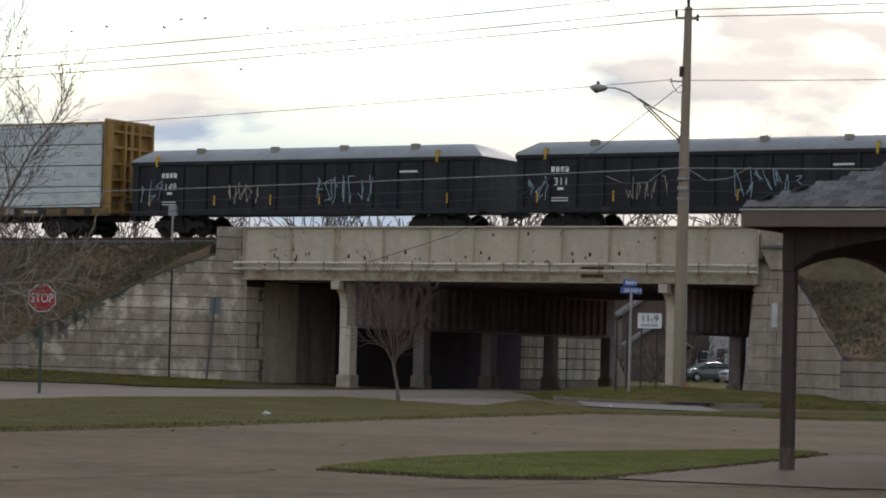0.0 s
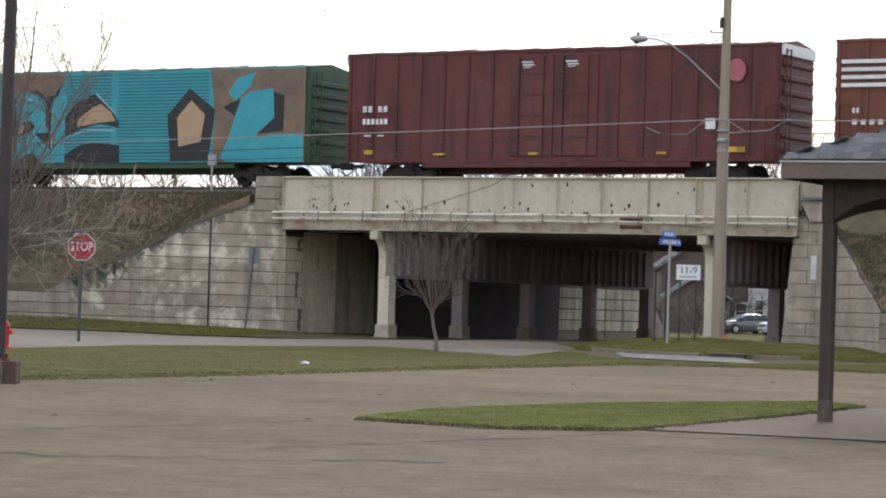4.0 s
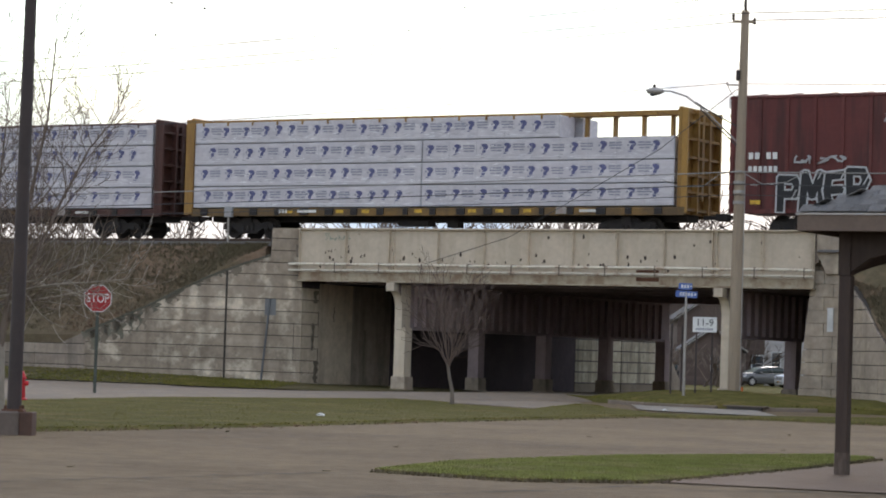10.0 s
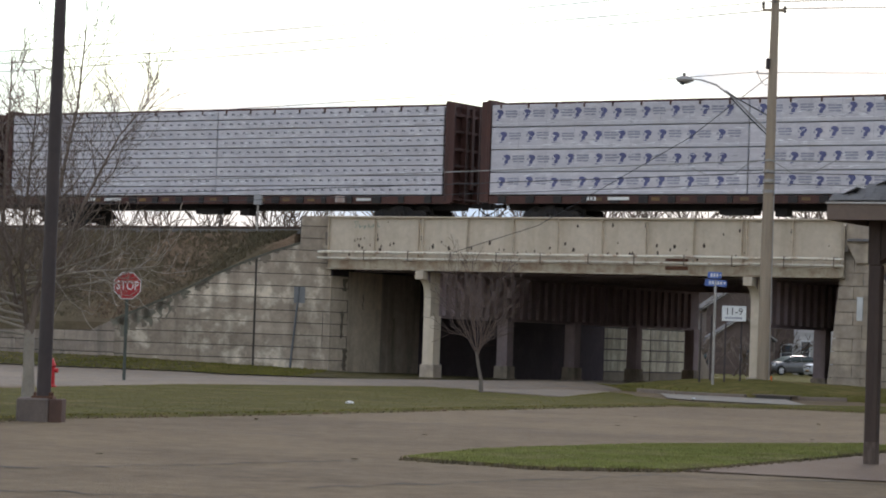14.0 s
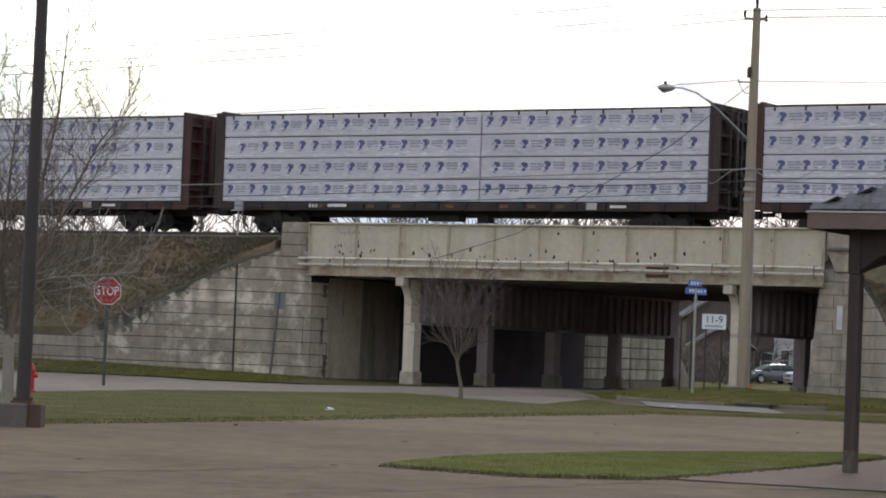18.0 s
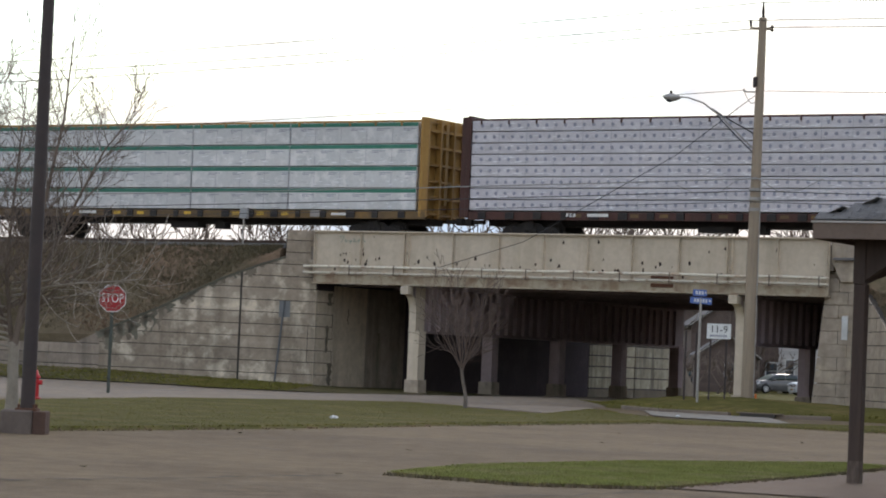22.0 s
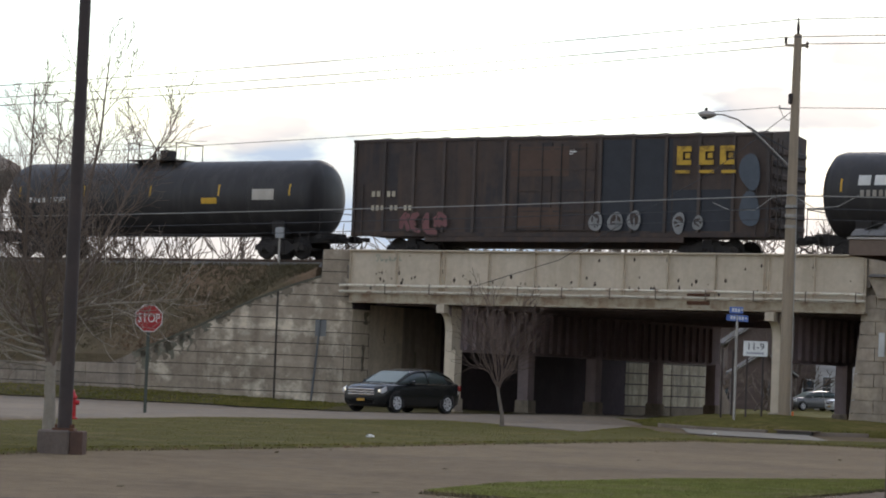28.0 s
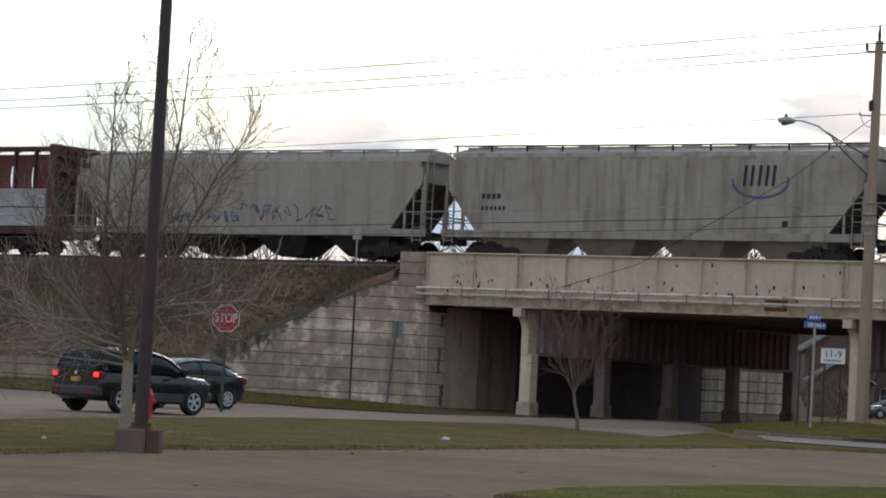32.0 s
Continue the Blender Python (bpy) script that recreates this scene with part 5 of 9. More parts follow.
def boxcar(u0, u1, top, body, label, ribs=15, door=(-1.9, 1.9), stripe=True, end=None, corr=False, posts=None):
    car, half = rail_car("boxcar", u0, u1, label, "freight car", truck_in=2.7, reach=0.2)
    hw = 1.5
    bm = prism(bmesh.new(), [(-hw, 1.0), (-hw, top - 0.2), (0, top), (hw, top - 0.2), (hw, 1.0)], "x", -half, half)
    part("body", bm, body, car)
    for n, row in (("eave_rail", (-half - 0.02, half + 0.02, -hw - 0.04, -hw + 0.03, top - 0.3, top - 0.19)), ("sill", (-half, half, -hw - 0.04, -hw, 0.92, 1.08)), ("drop_sill", (-half * 0.62, half * 0.62, -hw - 0.03, -hw + 0.05, 0.72, 0.92)), ("centre_sill", (-half * 0.6, half * 0.6, -0.4, 0.4, 0.55, 1.0))):
        part(n, boxes(row, bevel=0.01), body, car)
    post = mesh_of("side_post", boxes((-0.06, 0.06, -hw - (0.095 if posts else 0.045), -hw, 1.1, top - 0.3), bevel=0.008), posts or body)
    for k in range(ribs + 1):
        x = -half + 0.12 + (2 * half - 0.24) * k / ribs
        if door[0] - 0.1 < x < door[1] + 0.1:
            continue
        put("side_post", post, car, m=pose(x, 0, 0))
    d0, d1 = door
    for a, b in ((d0, (d0 + d1) / 2), ((d0 + d1) / 2, d1)):
        bm = boxes((a + 0.02, b - 0.02, -hw - 0.06, -hw - 0.01, 1.15, top - 0.42), bevel=0.015)
        dr = part("door", bm, body, car)
        for z in (1.9, 2.7, 3.5, 4.3):
            part("door_rib", boxes((a + 0.1, b - 0.1, -hw - 0.085, -hw - 0.06, z - 0.03, z + 0.03)), body, dr)
        part("lock_bar", boxes((b - 0.45, b - 0.41, -hw - 0.11, -hw - 0.06, 1.2, top - 0.5)), body, dr)
        part("lock_bar", boxes((a + 0.4, a + 0.44, -hw - 0.11, -hw - 0.06, 1.2, top - 0.5)), M_under, dr)
        plates_rows = [(a + 0.5, a + 1.0, top - 0.72, top - 0.66), (a + 0.55, a + 1.05, top - 0.82, top - 0.77), (a + 0.6, a + 0.9, top - 0.9, top - 0.86)]
        marks(dr, plates_rows, -hw - 0.075, M_white)
    # the end that faces the camera: pressed ribs, ladder, pale band at the top
    for s in (-1, 1):
        bm = bmesh.new()
        n = 7
        for k in range(n):
            z = 1.25 + k * (top - 1.9) / (n - 0.3)
            prism(bm, [(-1.4, z), (-1.4, z + 0.22), (1.4, z + 0.22), (1.4, z)], "x", s * half, s * (half + 0.09))
        bmesh.ops.bevel(bm, geom=bm.edges[:], offset=0.04, segments=1, affect="EDGES")
        part("end_ribs", bm, end or body, car)
        if stripe:
            part("end_band", boxes((min(s * half, s * (half + 0.1)), max(s * half, s * (half + 0.1)), -1.46, 1.46, top - 0.62, top - 0.22)), M_white, car, "white band across the top of the end")
    for where in ((half - 0.35, -hw - 0.09, 0.9, 3.0, "x"), (-half + 0.35, -hw - 0.09, 0.9, 3.0, "x"), (half + 0.14, -1.1, 0.9, top - 0.4, "y")):
        bm = bmesh.new()
        ladder(bm, *where)
        part("ladder", bm, end or body, car)
    bm = bmesh.new()
    for k in range(int(2 * half / 1.4)):
        x = -half + 0.7 + k * 1.4
        prism(bm, [(-hw - 0.02, top - 0.19), (0, top + 0.03), (hw + 0.02, top - 0.19), (0, top - 0.05)], "x", x - 0.05, x + 0.05)
    part("roof_ribs", bm, body, car)
    return car, half, -hw - 0.115


def side_poly(half, inset, z_low, z_top, z_knee):
    return [(-half, z_top), (half, z_top), (half, z_knee), (half - inset, z_low), (-half + inset, z_low), (-half, z_knee)]


def hopper(u0, u1, top, body, label, bays=2, inset=1.0, z_knee=3.6, roof=None, low=1.3, rounded=0.0, slope_dark=None, boards=None, gap=0.7, sill=None, bay=None):
    car, half = rail_car("hopper_car", u0, u1, label, "freight car", truck_in=1.9, reach=0.45)
    hw = 1.5
    bm = bmesh.new()
    prism(bm, side_poly(half, inset, low, top - 0.5, z_knee), "y", -hw, hw)
    if rounded:
        bmesh.ops.bevel(bm, geom=[e for e in bm.edges if abs(e.verts[0].co.z - (top - 0.5)) < 0.01 and abs(e.verts[1].co.z - (top - 0.5)) < 0.01], offset=rounded, segments=4, affect="EDGES")
    part("body", bm, body, car, smooth=True)
    bm = prism(bmesh.new(), [(-hw + rounded, top - 0.52), (-hw + rounded + 0.06, top - 0.34), (-0.5, top - 0.12), (0.5, top - 0.12), (hw - rounded - 0.06, top - 0.34), (hw - rounded, top - 0.52)], "x", -half + 0.02, half - 0.02)
    part("roof", bm, roof or body, car)
    bm = boxes((-half + 0.1, half - 0.1, -0.42, 0.42, top - 0.13, top - 0.02), bevel=0.02)
    for k in range(bays * 2):
        x = -half + 0.9 + k * (2 * half - 1.8) / (bays * 2 - 1)
        box(bm, x - 0.3, x + 0.3, -0.35, 0.35, top - 0.03, top + 0.05)
    part("hatch_trough", bm, roof or body, car)
    if boards:
        bm = boxes((-half - 0.2, half + 0.2, -1.05, -0.75, top - 0.03, top + 0.0), (-half - 0.2, half + 0.2, 0.75, 1.05, top - 0.03, top + 0.0))
        for k in range(12):
            x = -half + k * 2 * half / 11
            box(bm, x - 0.03, x + 0.03, -1.03, -0.97, top - 0.3, top - 0.02)
        part("running_board", bm, boards, car)
    # sill, end frames and hopper bays
    for n, y0, y1, z0, z1 in (("side_sill", -hw - 0.04, -hw + 0.12, 1.0, 1.3), ("side_sill", hw - 0.12, hw + 0.04, 1.0, 1.3), ("centre_sill", -0.3, 0.3, 0.97, 1.1)):
        part(n, boxes((-half - 0.25, half + 0.25, y0, y1, z0, z1), bevel=0.012), sill or body, car)
    for s in (-1, 1):
        for y in (-hw + 0.06, hw - 0.06):
            part("end_post", boxes((s * (half + 0.1) - 0.05, s * (half + 0.1) + 0.05, y - 0.05, y + 0.05, 1.2, z_knee + 0.3)), body, car)
            part("brace", boxes((s * (half - inset * 0.55) - 0.04, s * (half - inset * 0.55) + 0.04, y - 0.04, y + 0.04, 1.2, low + (z_knee - low) * 0.45)), body, car)
        part("end_rail", boxes((s * (half + 0.1) - 0.03, s * (half + 0.1) + 0.03, -hw, hw, 1.75, 1.81)), body, car)
        for where in ((s * (half + 0.12), -1.1, 1.0, top - 0.3, "y", 0.45), (s * (half - 0.12), -hw - 0.08, 0.75, z_knee - 0.2)):
            bm = bmesh.new()
            ladder(bm, *where)
            part("ladder", bm, body, car)
        part("platform", boxes((min(s * (half - inset * 0.75), s * (half + 0.3)), max(s * (half - inset * 0.75), s * (half + 0.3)), -hw + 0.1, hw - 0.1, 1.12, 1.2)), M_under, car)
    for s in (-1, 1):
        a, b = s * half, s * (half - inset)
        bm = bmesh.new()
        vs = [bm.verts.new(p) for p in ((a, -hw + 0.1, z_knee), (a, hw - 0.1, z_knee), (b, hw - 0.1, low), (b, -hw + 0.1, low))]
        bm.faces.new(vs)
        bmesh.ops.solidify(bm, geom=bm.faces[:], thickness=0.02)
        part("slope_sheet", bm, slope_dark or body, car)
    clear = 2 * half - 2 * inset
    for k in range(bays):
        x = -half + inset + clear * (k + 0.5) / bays
        w = clear / bays / 2
        bm = bmesh.new()
        g0, g1 = (0.3 if k == 0 else gap), (0.3 if k == bays - 1 else gap)
        prism(bm, [(x - w * 0.99, low + 0.02), (x - w * 0.99, 1.02), (x - w + g0 * 0.5, 1.0), (x - w + g0, 0.36), (x - w + g0 + 0.25, 0.2), (x + w - g1 - 0.25, 0.2), (x + w - g1, 0.36), (x + w - g1 * 0.5, 1.0), (x + w * 0.99, 1.02), (x + w * 0.99, low + 0.02)], "y", -1.25, 1.25)
        for v in bm.verts:
            if v.co.z < 0.9:
                v.co.y *= 0.5
        box(bm, x - 0.45, x + 0.45, -0.6, 0.6, 0.14, 0.22)
        part("hopper_bay", bm, bay or M_under, car)
    return car, half, -hw - 0.012


def tank_car(u0, u1, radius, mid_z, label, dome=0.0, stripes=4, marks_at=(), number=None):
    car, half = rail_car("tank_car", u0, u1, label, "freight car", truck_in=1.75, reach=0.55)
    prof = [(0.05, -half - 0.02), (radius * 0.5, -half + 0.03), (radius * 0.8, -half + 0.17), (radius * 0.95, -half + 0.36), (radius, -half + 0.6)]
    prof = prof + [(r, -h) for r, h in reversed(prof)]
    part("tank", lathe(bmesh.new(), prof, 44, "x", (0, 0, mid_z)), M_tank, car, smooth=True)
    for f in (-0.62, -0.2, 0.2, 0.62):
        bm = bmesh.new()
        lathe(bm, [(radius + 0.004, f * half - 0.03), (radius + 0.012, f * half - 0.02), (radius + 0.012, f * half + 0.02), (radius + 0.004, f * half + 0.03)], 44, "x", (0, 0, mid_z))
        part("weld_band", bm, M_tank, car, smooth=True)
    for s in (-1, 1):
        x = s * (half - 1.75)
        part("stub_sill", boxes((min(s * (half + 0.55), s * (half - 3.2)), max(s * (half + 0.55), s * (half - 3.2)), -0.35, 0.35, 0.72, 1.1)), M_under, car)
        part("end_sill", boxes((min(s * (half + 0.2), s * (half + 0.5)), max(s * (half + 0.2), s * (half + 0.5)), -1.3, 1.3, 0.85, 1.0)), M_under, car)
        part("saddle", prism(bmesh.new(), [(-1.2, 1.0), (-1.3, mid_z - 0.6), (1.3, mid_z - 0.6), (1.2, 1.0)], "x", x - 0.3, x + 0.3), M_under, car)
    bm = bmesh.new()
    for s in (-1, 1):
        tube(bm, [(s * (half + 0.4), -1.35, 0.95), (s * (half + 0.4), -1.35, 1.95), (s * (half - 0.5), -1.5, 1.95)], 0.02, 6)
        tube(bm, [(s * (half + 0.4), 1.35, 0.95), (s * (half + 0.4), 1.35, 1.95), (s * (half + 0.4), -1.35, 1.95)], 0.02, 6)
        ladder(bm, s * (half - 0.3), -1.42, 0.5, 1.1)
    tube(bm, [(-half + 3, -1.25, 0.98), (half - 3, -1.25, 0.98)], 0.03, 6)
    for k in range(9):
        x = -half + 3.3 + k * (2 * half - 6.6) / 8
        box(bm, x - 0.015, x + 0.015, -1.27, -1.23, 0.7 if k % 2 else 0.82, 1.0)
    part("handrail", bm, M_under, car)
    # top platform with its railing, and the valves
    top = mid_z + radius
    deck = part("platform", boxes((dome - 1.3, dome + 1.3, -0.95, 0.95, top + 0.0, top + 0.05)), M_under, car, "black steel platform")
    for y in (-0.93, 0.93):
        for x0, x1 in ((dome - 1.28, dome - 0.7), (dome + 0.35, dome + 1.28)):
            part("railing", tube(bmesh.new(), [(x0, y, top - 0.3), (x0, y, top + 0.77), (x1, y, top + 0.77), (x1, y, top - 0.3)], 0.022, 6), M_under, deck)
    for x in (dome - 1.28, dome + 1.28):
        part("railing", tube(bmesh.new(), [(x, -0.93, top + 0.77), (x, 0.93, top + 0.77)], 0.02, 6), M_under, deck)
    part("valve_housing", lathe(bmesh.new(), [(0.36, top - 0.1), (0.36, top + 0.45), (0.33, top + 0.5), (0.1, top + 0.52)], 14, "z", (dome + 0.15, 0, 0)), M_under, car, smooth=True)
    part("valve", lathe(bmesh.new(), [(0.1, top), (0.1, top + 0.3), (0.05, top + 0.4)], 8, "z", (dome - 0.35, -0.3, 0)), M_under, car)
    for k in range(stripes):
        bm = bmesh.new()
        x = -half + 1.0 + k * (2 * half - 2.0) / max(1, stripes - 1)
        curved_mark(bm, x - 0.04, x + 0.04, mid_z + 0.02, mid_z + 0.5, radius, mid_z)
        part("reflector", bm, M_reflect, car, "yellow upright reflector strip")
    for n, (x0, x1, z0, z1, mt) in enumerate(marks_at):
        bm = bmesh.new()
        curved_mark(bm, x0, x1, mid_z + z0, mid_z + z1, radius, mid_z)
        part("marking", bm, mt, car)
    if number:
        text, x, z, size = number
        letters("lettering", text, size, M_white, car, pose(x, -radius - 0.012, mid_z + z), "white car number")
    return car, half


def curved_mark(bm, x0, x1, z0, z1, radius, mid_z, mi=0):
    """A mark that lies on the near side of a tank."""
    prev = None
    for k in range(6):
        z = z0 + (z1 - z0) * k / 5 - mid_z
        y = -math.sqrt((radius + 0.008) ** 2 - z * z)
        row = [bm.verts.new((x, y, z + mid_z)) for x in (x0, x1)]
        if prev:
            bm.faces.new((prev[0], prev[1], row[1], row[0])).material_index = mi
        prev = row


def gondola(u0, u1, label, number, seed):
    car, half = rail_car("covered_gondola", u0, u1, label, "freight car", truck_in=2.1, reach=0.3)
    hw, top = 1.5, 2.95
    part("body", boxes((-half, half, -hw, hw, 0.95, top)), M_gond, car)
    rib = mesh_of("side_post", boxes((-0.05, 0.05, -hw - 0.08, -hw, 0.95, top), bevel=0.012), M_gond)
    for k in range(15):
        put("side_post", rib, car, m=pose(-half + 0.3 + k * (2 * half - 0.6) / 14, 0, 0))
    part("top_rail", boxes((-half - 0.03, half + 0.03, -hw - 0.09, hw + 0.09, top - 0.05, top + 0.1), (-half, half, -hw - 0.09, -hw + 0.1, 0.85, 1.05), bevel=0.012), M_gond, car)
    bm = prism(bmesh.new(), [(-1.5, top + 0.1), (-1.46, top + 0.22), (-0.9, top + 0.62), (0.9, top + 0.62), (1.46, top + 0.22), (1.5, top + 0.1)], "x", -half - 0.1, half + 0.1)
    for v in bm.verts:
        if v.co.z > top + 0.3:
            v.co.x *= 1 - 0.75 / half
        elif v.co.z > top + 0.15:
            v.co.x *= 1 - 0.1 / half
    part("cover", bm, M_cover, car, "pale grey shallow hipped cover", smooth=True)
    for k in (-0.62, -0.18, 0.22, 0.62):
        part("lift_bracket", boxes((k * half - 0.16, k * half + 0.16, -1.2, -0.95, top + 0.42, top + 0.66), bevel=0.02), M_hopg, car)
    for x in (-half + 1.2, half - 1.9):
        part("clamp", boxes((x, x + 0.1, -1.6, -1.4, top - 0.1, top + 0.35)), M_gold, car, "yellow cover clamp")
    y = -hw - 0.09
    x = -half + 1.9
    letters("lettering", number, 0.42, M_white, car, pose(x + 0.05, y, 2.0), "white car number")
    marks(car, [(x - 0.38 + k * 0.2, x - 0.23 + k * 0.2, 2.38, 2.58) for k in range(4)] + [(x - 0.1, x + 0.15, 1.7, 1.8), (x - 0.35, x + 0.35, 1.38, 1.42), (x - 0.35, x + 0.35, 1.28, 1.32), (half - 3.5, half - 2.7, 2.45, 2.53)], y, M_white)
    marks(car, [(-half + 0.9 + k, -half + 0.97 + k, 1.25, 1.65) for k in (0, 3.2, 5.9, 8.2, 14.0)], y, M_reflect)
    scrawl(car, -half + 0.5, -half + 1.6, 1.3, 2.3, y, M_sprays["sky"], 3, seed)
    scrawl(car, -half + 9.0, -half + 11.6, 1.25, 2.4, y, M_sprays["sky"], 7, seed + 1)
    scrawl(car, -half + 4.6, -half + 6.4, 1.25, 2.2, y, M_sprays["cream"], 5, seed + 2, 0.025)
    return car


# the cars from the front of the train to its rear
gondola(357.9, 374.2, "navy-black steel gondola with a pale grey hipped cover", "311", 21)
gondola(340.0, 356.3, "navy-black steel gondola with a pale grey hipped cover and thin scrawls", "149", 31)
centrebeam(316.35, 338.85, M_yellow, "tile", 4, 1, "yellow centre-beam flatcar stacked with plain white wrapped lumber")
car, half, y = hopper(302.75, 314.6, 4.66, M_hoprust, "rusted red covered hopper with a grey primer patch", bays=2, gap=1.15, roof=M_hoproof, sill=M_hopsand, inset=1.55, z_knee=3.95, low=1.55, slope_dark=M_hopsand)
bm = bmesh.new()
bm.faces.new([bm.verts.new((x, y - 0.004, z)) for x, z in ((-1.7, 1.4), (1.7, 1.4), (0.5, 2.3), (-0.2, 2.4), (-0.9, 2.0))])
part("patch", bm, M_hopsand, car, "grey primer patch with a peak")
paint(car, y - 0.003, M_hopsand, [[(-4.3, 1.58), (-4.55, 1.95), (-3.9, 2.35), (-3.5, 1.95), (-2.6, 1.75), (-1.75, 1.62), (-1.75, 1.58)], [(1.6, 1.58), (2.6, 1.75), (4.0, 1.7), (4.3, 1.58)]], "grey primer along the foot")
paint(car, y - 0.003, M_hoproof, [[(-5.85, 4.13), (5.85, 4.13), (5.6, 3.86), (3.2, 3.94), (1.0, 3.85), (-1.5, 3.93), (-3.8, 3.82), (-5.3, 3.88)]], "weathered grey-brown band under the roof")
part("seam", boxes((-5.3, 5.3, y - 0.012, y + 0.004, 3.36, 3.39)), M_hopfade, car, "pale horizontal seam")
marks(car, [(-2.7 + k * 0.46, -2.45 + k * 0.46, 2.85, 3.12) for k in range(8)], y - 0.004, M_hopfade, "lettering", "faded row of letter-sized bars")
marks(car, [(1.75, 2.5, 1.55, 2.1)], y - 0.004, M_hopsand)
marks(car, [(1.95, 2.3, 1.72, 1.95)], y - 0.008, M_black)
marks(car, [(3.75, 3.95, 1.6, 2.2)], y - 0.004, M_reflect)

car, half, y = boxcar(282.28, 300.95, 5.46, M_boxns, "brown-red boxcar with white striped emblem and bright graffiti", ribs=17, stripe=False)
marks(car, [(-half + 0.25, -half + 2.1, 3.55 + k * 0.28, 3.69 + k * 0.28) for k in range(4)], y, M_white, "emblem", "four white stripes")
bm = bmesh.new()
for x in (-7.1, -5.8):
    bm.faces.new([bm.verts.new((x + a, y - 0.003, 3.55 + b)) for a, b in ((0.0, 0.0), (0.85, 0.0), (1.2, 0.95), (0.35, 0.95))])
part("emblem", bm, M_white, car, "slanted white shapes")
marks(car, [(-half + 0.7, -half + 0.8, 2.62, 2.8), (-half + 0.85, -half + 0.95, 2.62, 2.8)] + [(-half + 0.7 + k * 0.33, -half + 0.88 + k * 0.33, 2.2, 2.38) for k in range(6)], y, M_white)
SP = M_sprays
bubbles(car, [(-6.0, 2.0, 0.62, 0.85, SP["slate"]), (-4.35, 2.05, 0.8, 0.8, SP["blue"]), (-3.35, 1.8, 0.7, 0.65, SP["slate"])], y - 0.002, 61, SP["slate"], SP["blue"], "grey-teal sprayed puff")
paint(car, y - 0.014, SP["sand"], [[(-7.9, 0.98), (-7.75, 1.78), (-6.9, 1.72), (-6.3, 1.98), (-5.9, 1.7), (-5.0, 1.8), (-4.6, 2.0), (-4.0, 1.75), (-3.3, 1.8), (-2.95, 1.5), (-3.1, 0.95), (-4.6, 0.88), (-6.7, 0.84), (-7.2, 1.05)]], "sand-coloured letter field")
bubbles(car, [(-6.35, 1.1, 0.7, 0.55, SP["sand"]), (-5.3, 1.15, 0.85, 0.75, SP["cream"]), (-4.35, 1.25, 0.6, 0.85, SP["sand"]), (-5.95, 1.6, 0.5, 0.6, SP["cream"]), (-3.55, 1.2, 0.7, 0.7, SP["sand"])], y - 0.016, 62, SP["sand"], SP["umber"], "sand-coloured round letter")
bm = bmesh.new()
for pts in (((-7.6, 1.0), (-7.1, 1.5), (-6.6, 1.62)), ((-6.9, 0.9), (-6.75, 1.3), (-6.4, 1.7), (-6.2, 2.1)), ((-5.75, 0.95), (-5.6, 1.3), (-5.75, 1.75)), ((-5.2, 1.55), (-5.1, 1.95), (-4.9, 1.6)), ((-4.75, 1.0), (-4.7, 1.6), (-4.6, 2.05), (-4.2, 1.6)), ((-4.0, 1.0), (-3.95, 1.75), (-3.6, 2.0)), ((-3.3, 1.0), (-3.2, 1.6)), ((-4.2, 2.1), (-3.9, 1.85)), ((-7.9, 1.0), (-8.05, 1.5), (-7.8, 1.75))):
    stroke(bm, pts, 0.085, y - 0.03)
part("graffiti", bm, SP["slate"], car, "dark teal outlines between the letters")
bm = bmesh.new()
for pts in (((-8.95, 1.0), (-8.6, 1.3), (-8.2, 1.35)), ((-8.8, 1.2), (-8.5, 1.6), (-8.0, 1.6)), ((-8.6, 1.55), (-8.2, 1.7), (-7.9, 1.4))):
    stroke(bm, pts, 0.11, y - 0.004)
part("graffiti", bm, SP["blue"], car, "grey-teal sprayed swirl")
bubbles(car, [(3.15, 1.95, 0.95, 0.55, SP["green"]), (4.05, 2.0, 0.8, 0.6, SP["blue"]), (5.0, 1.98, 0.95, 0.58, SP["olive"]), (6.1, 1.95, 1.05, 0.6, SP["mint"]), (2.8, 1.15, 0.7, 0.45, SP["mint"])], y - 0.002, 63, SP["cream"], SP["umber"], "round letter top with a cream rim")
paint(car, y - 0.014, SP["green"], [[(2.35, 0.86), (2.55, 1.1), (2.95, 1.2), (3.0, 1.8), (3.55, 1.8), (3.5, 0.86)], [(4.85, 0.86), (4.9, 1.5), (5.15, 1.75), (5.45, 1.5), (5.5, 0.86)], [(5.95, 1.0), (6.0, 1.8), (6.45, 1.85), (6.7, 1.3), (6.65, 0.86)]], "green letter body")
paint(car, y - 0.016, SP["mint"], [[(3.4, 0.86), (3.45, 1.25), (3.8, 1.35), (3.85, 1.85), (4.2, 1.85), (4.25, 1.3), (4.75, 1.2), (4.75, 0.86)], [(5.55, 0.86), (5.7, 1.25), (6.1, 1.3), (6.2, 0.86)], [(5.6, 1.6), (5.75, 1.95), (6.5, 1.9), (6.3, 1.65)]], "pale blue-green letter body")
paint(car, y - 0.016, SP["olive"], [[(4.4, 1.2), (4.45, 1.85), (4.8, 1.95), (4.85, 1.2)]], "olive letter body")
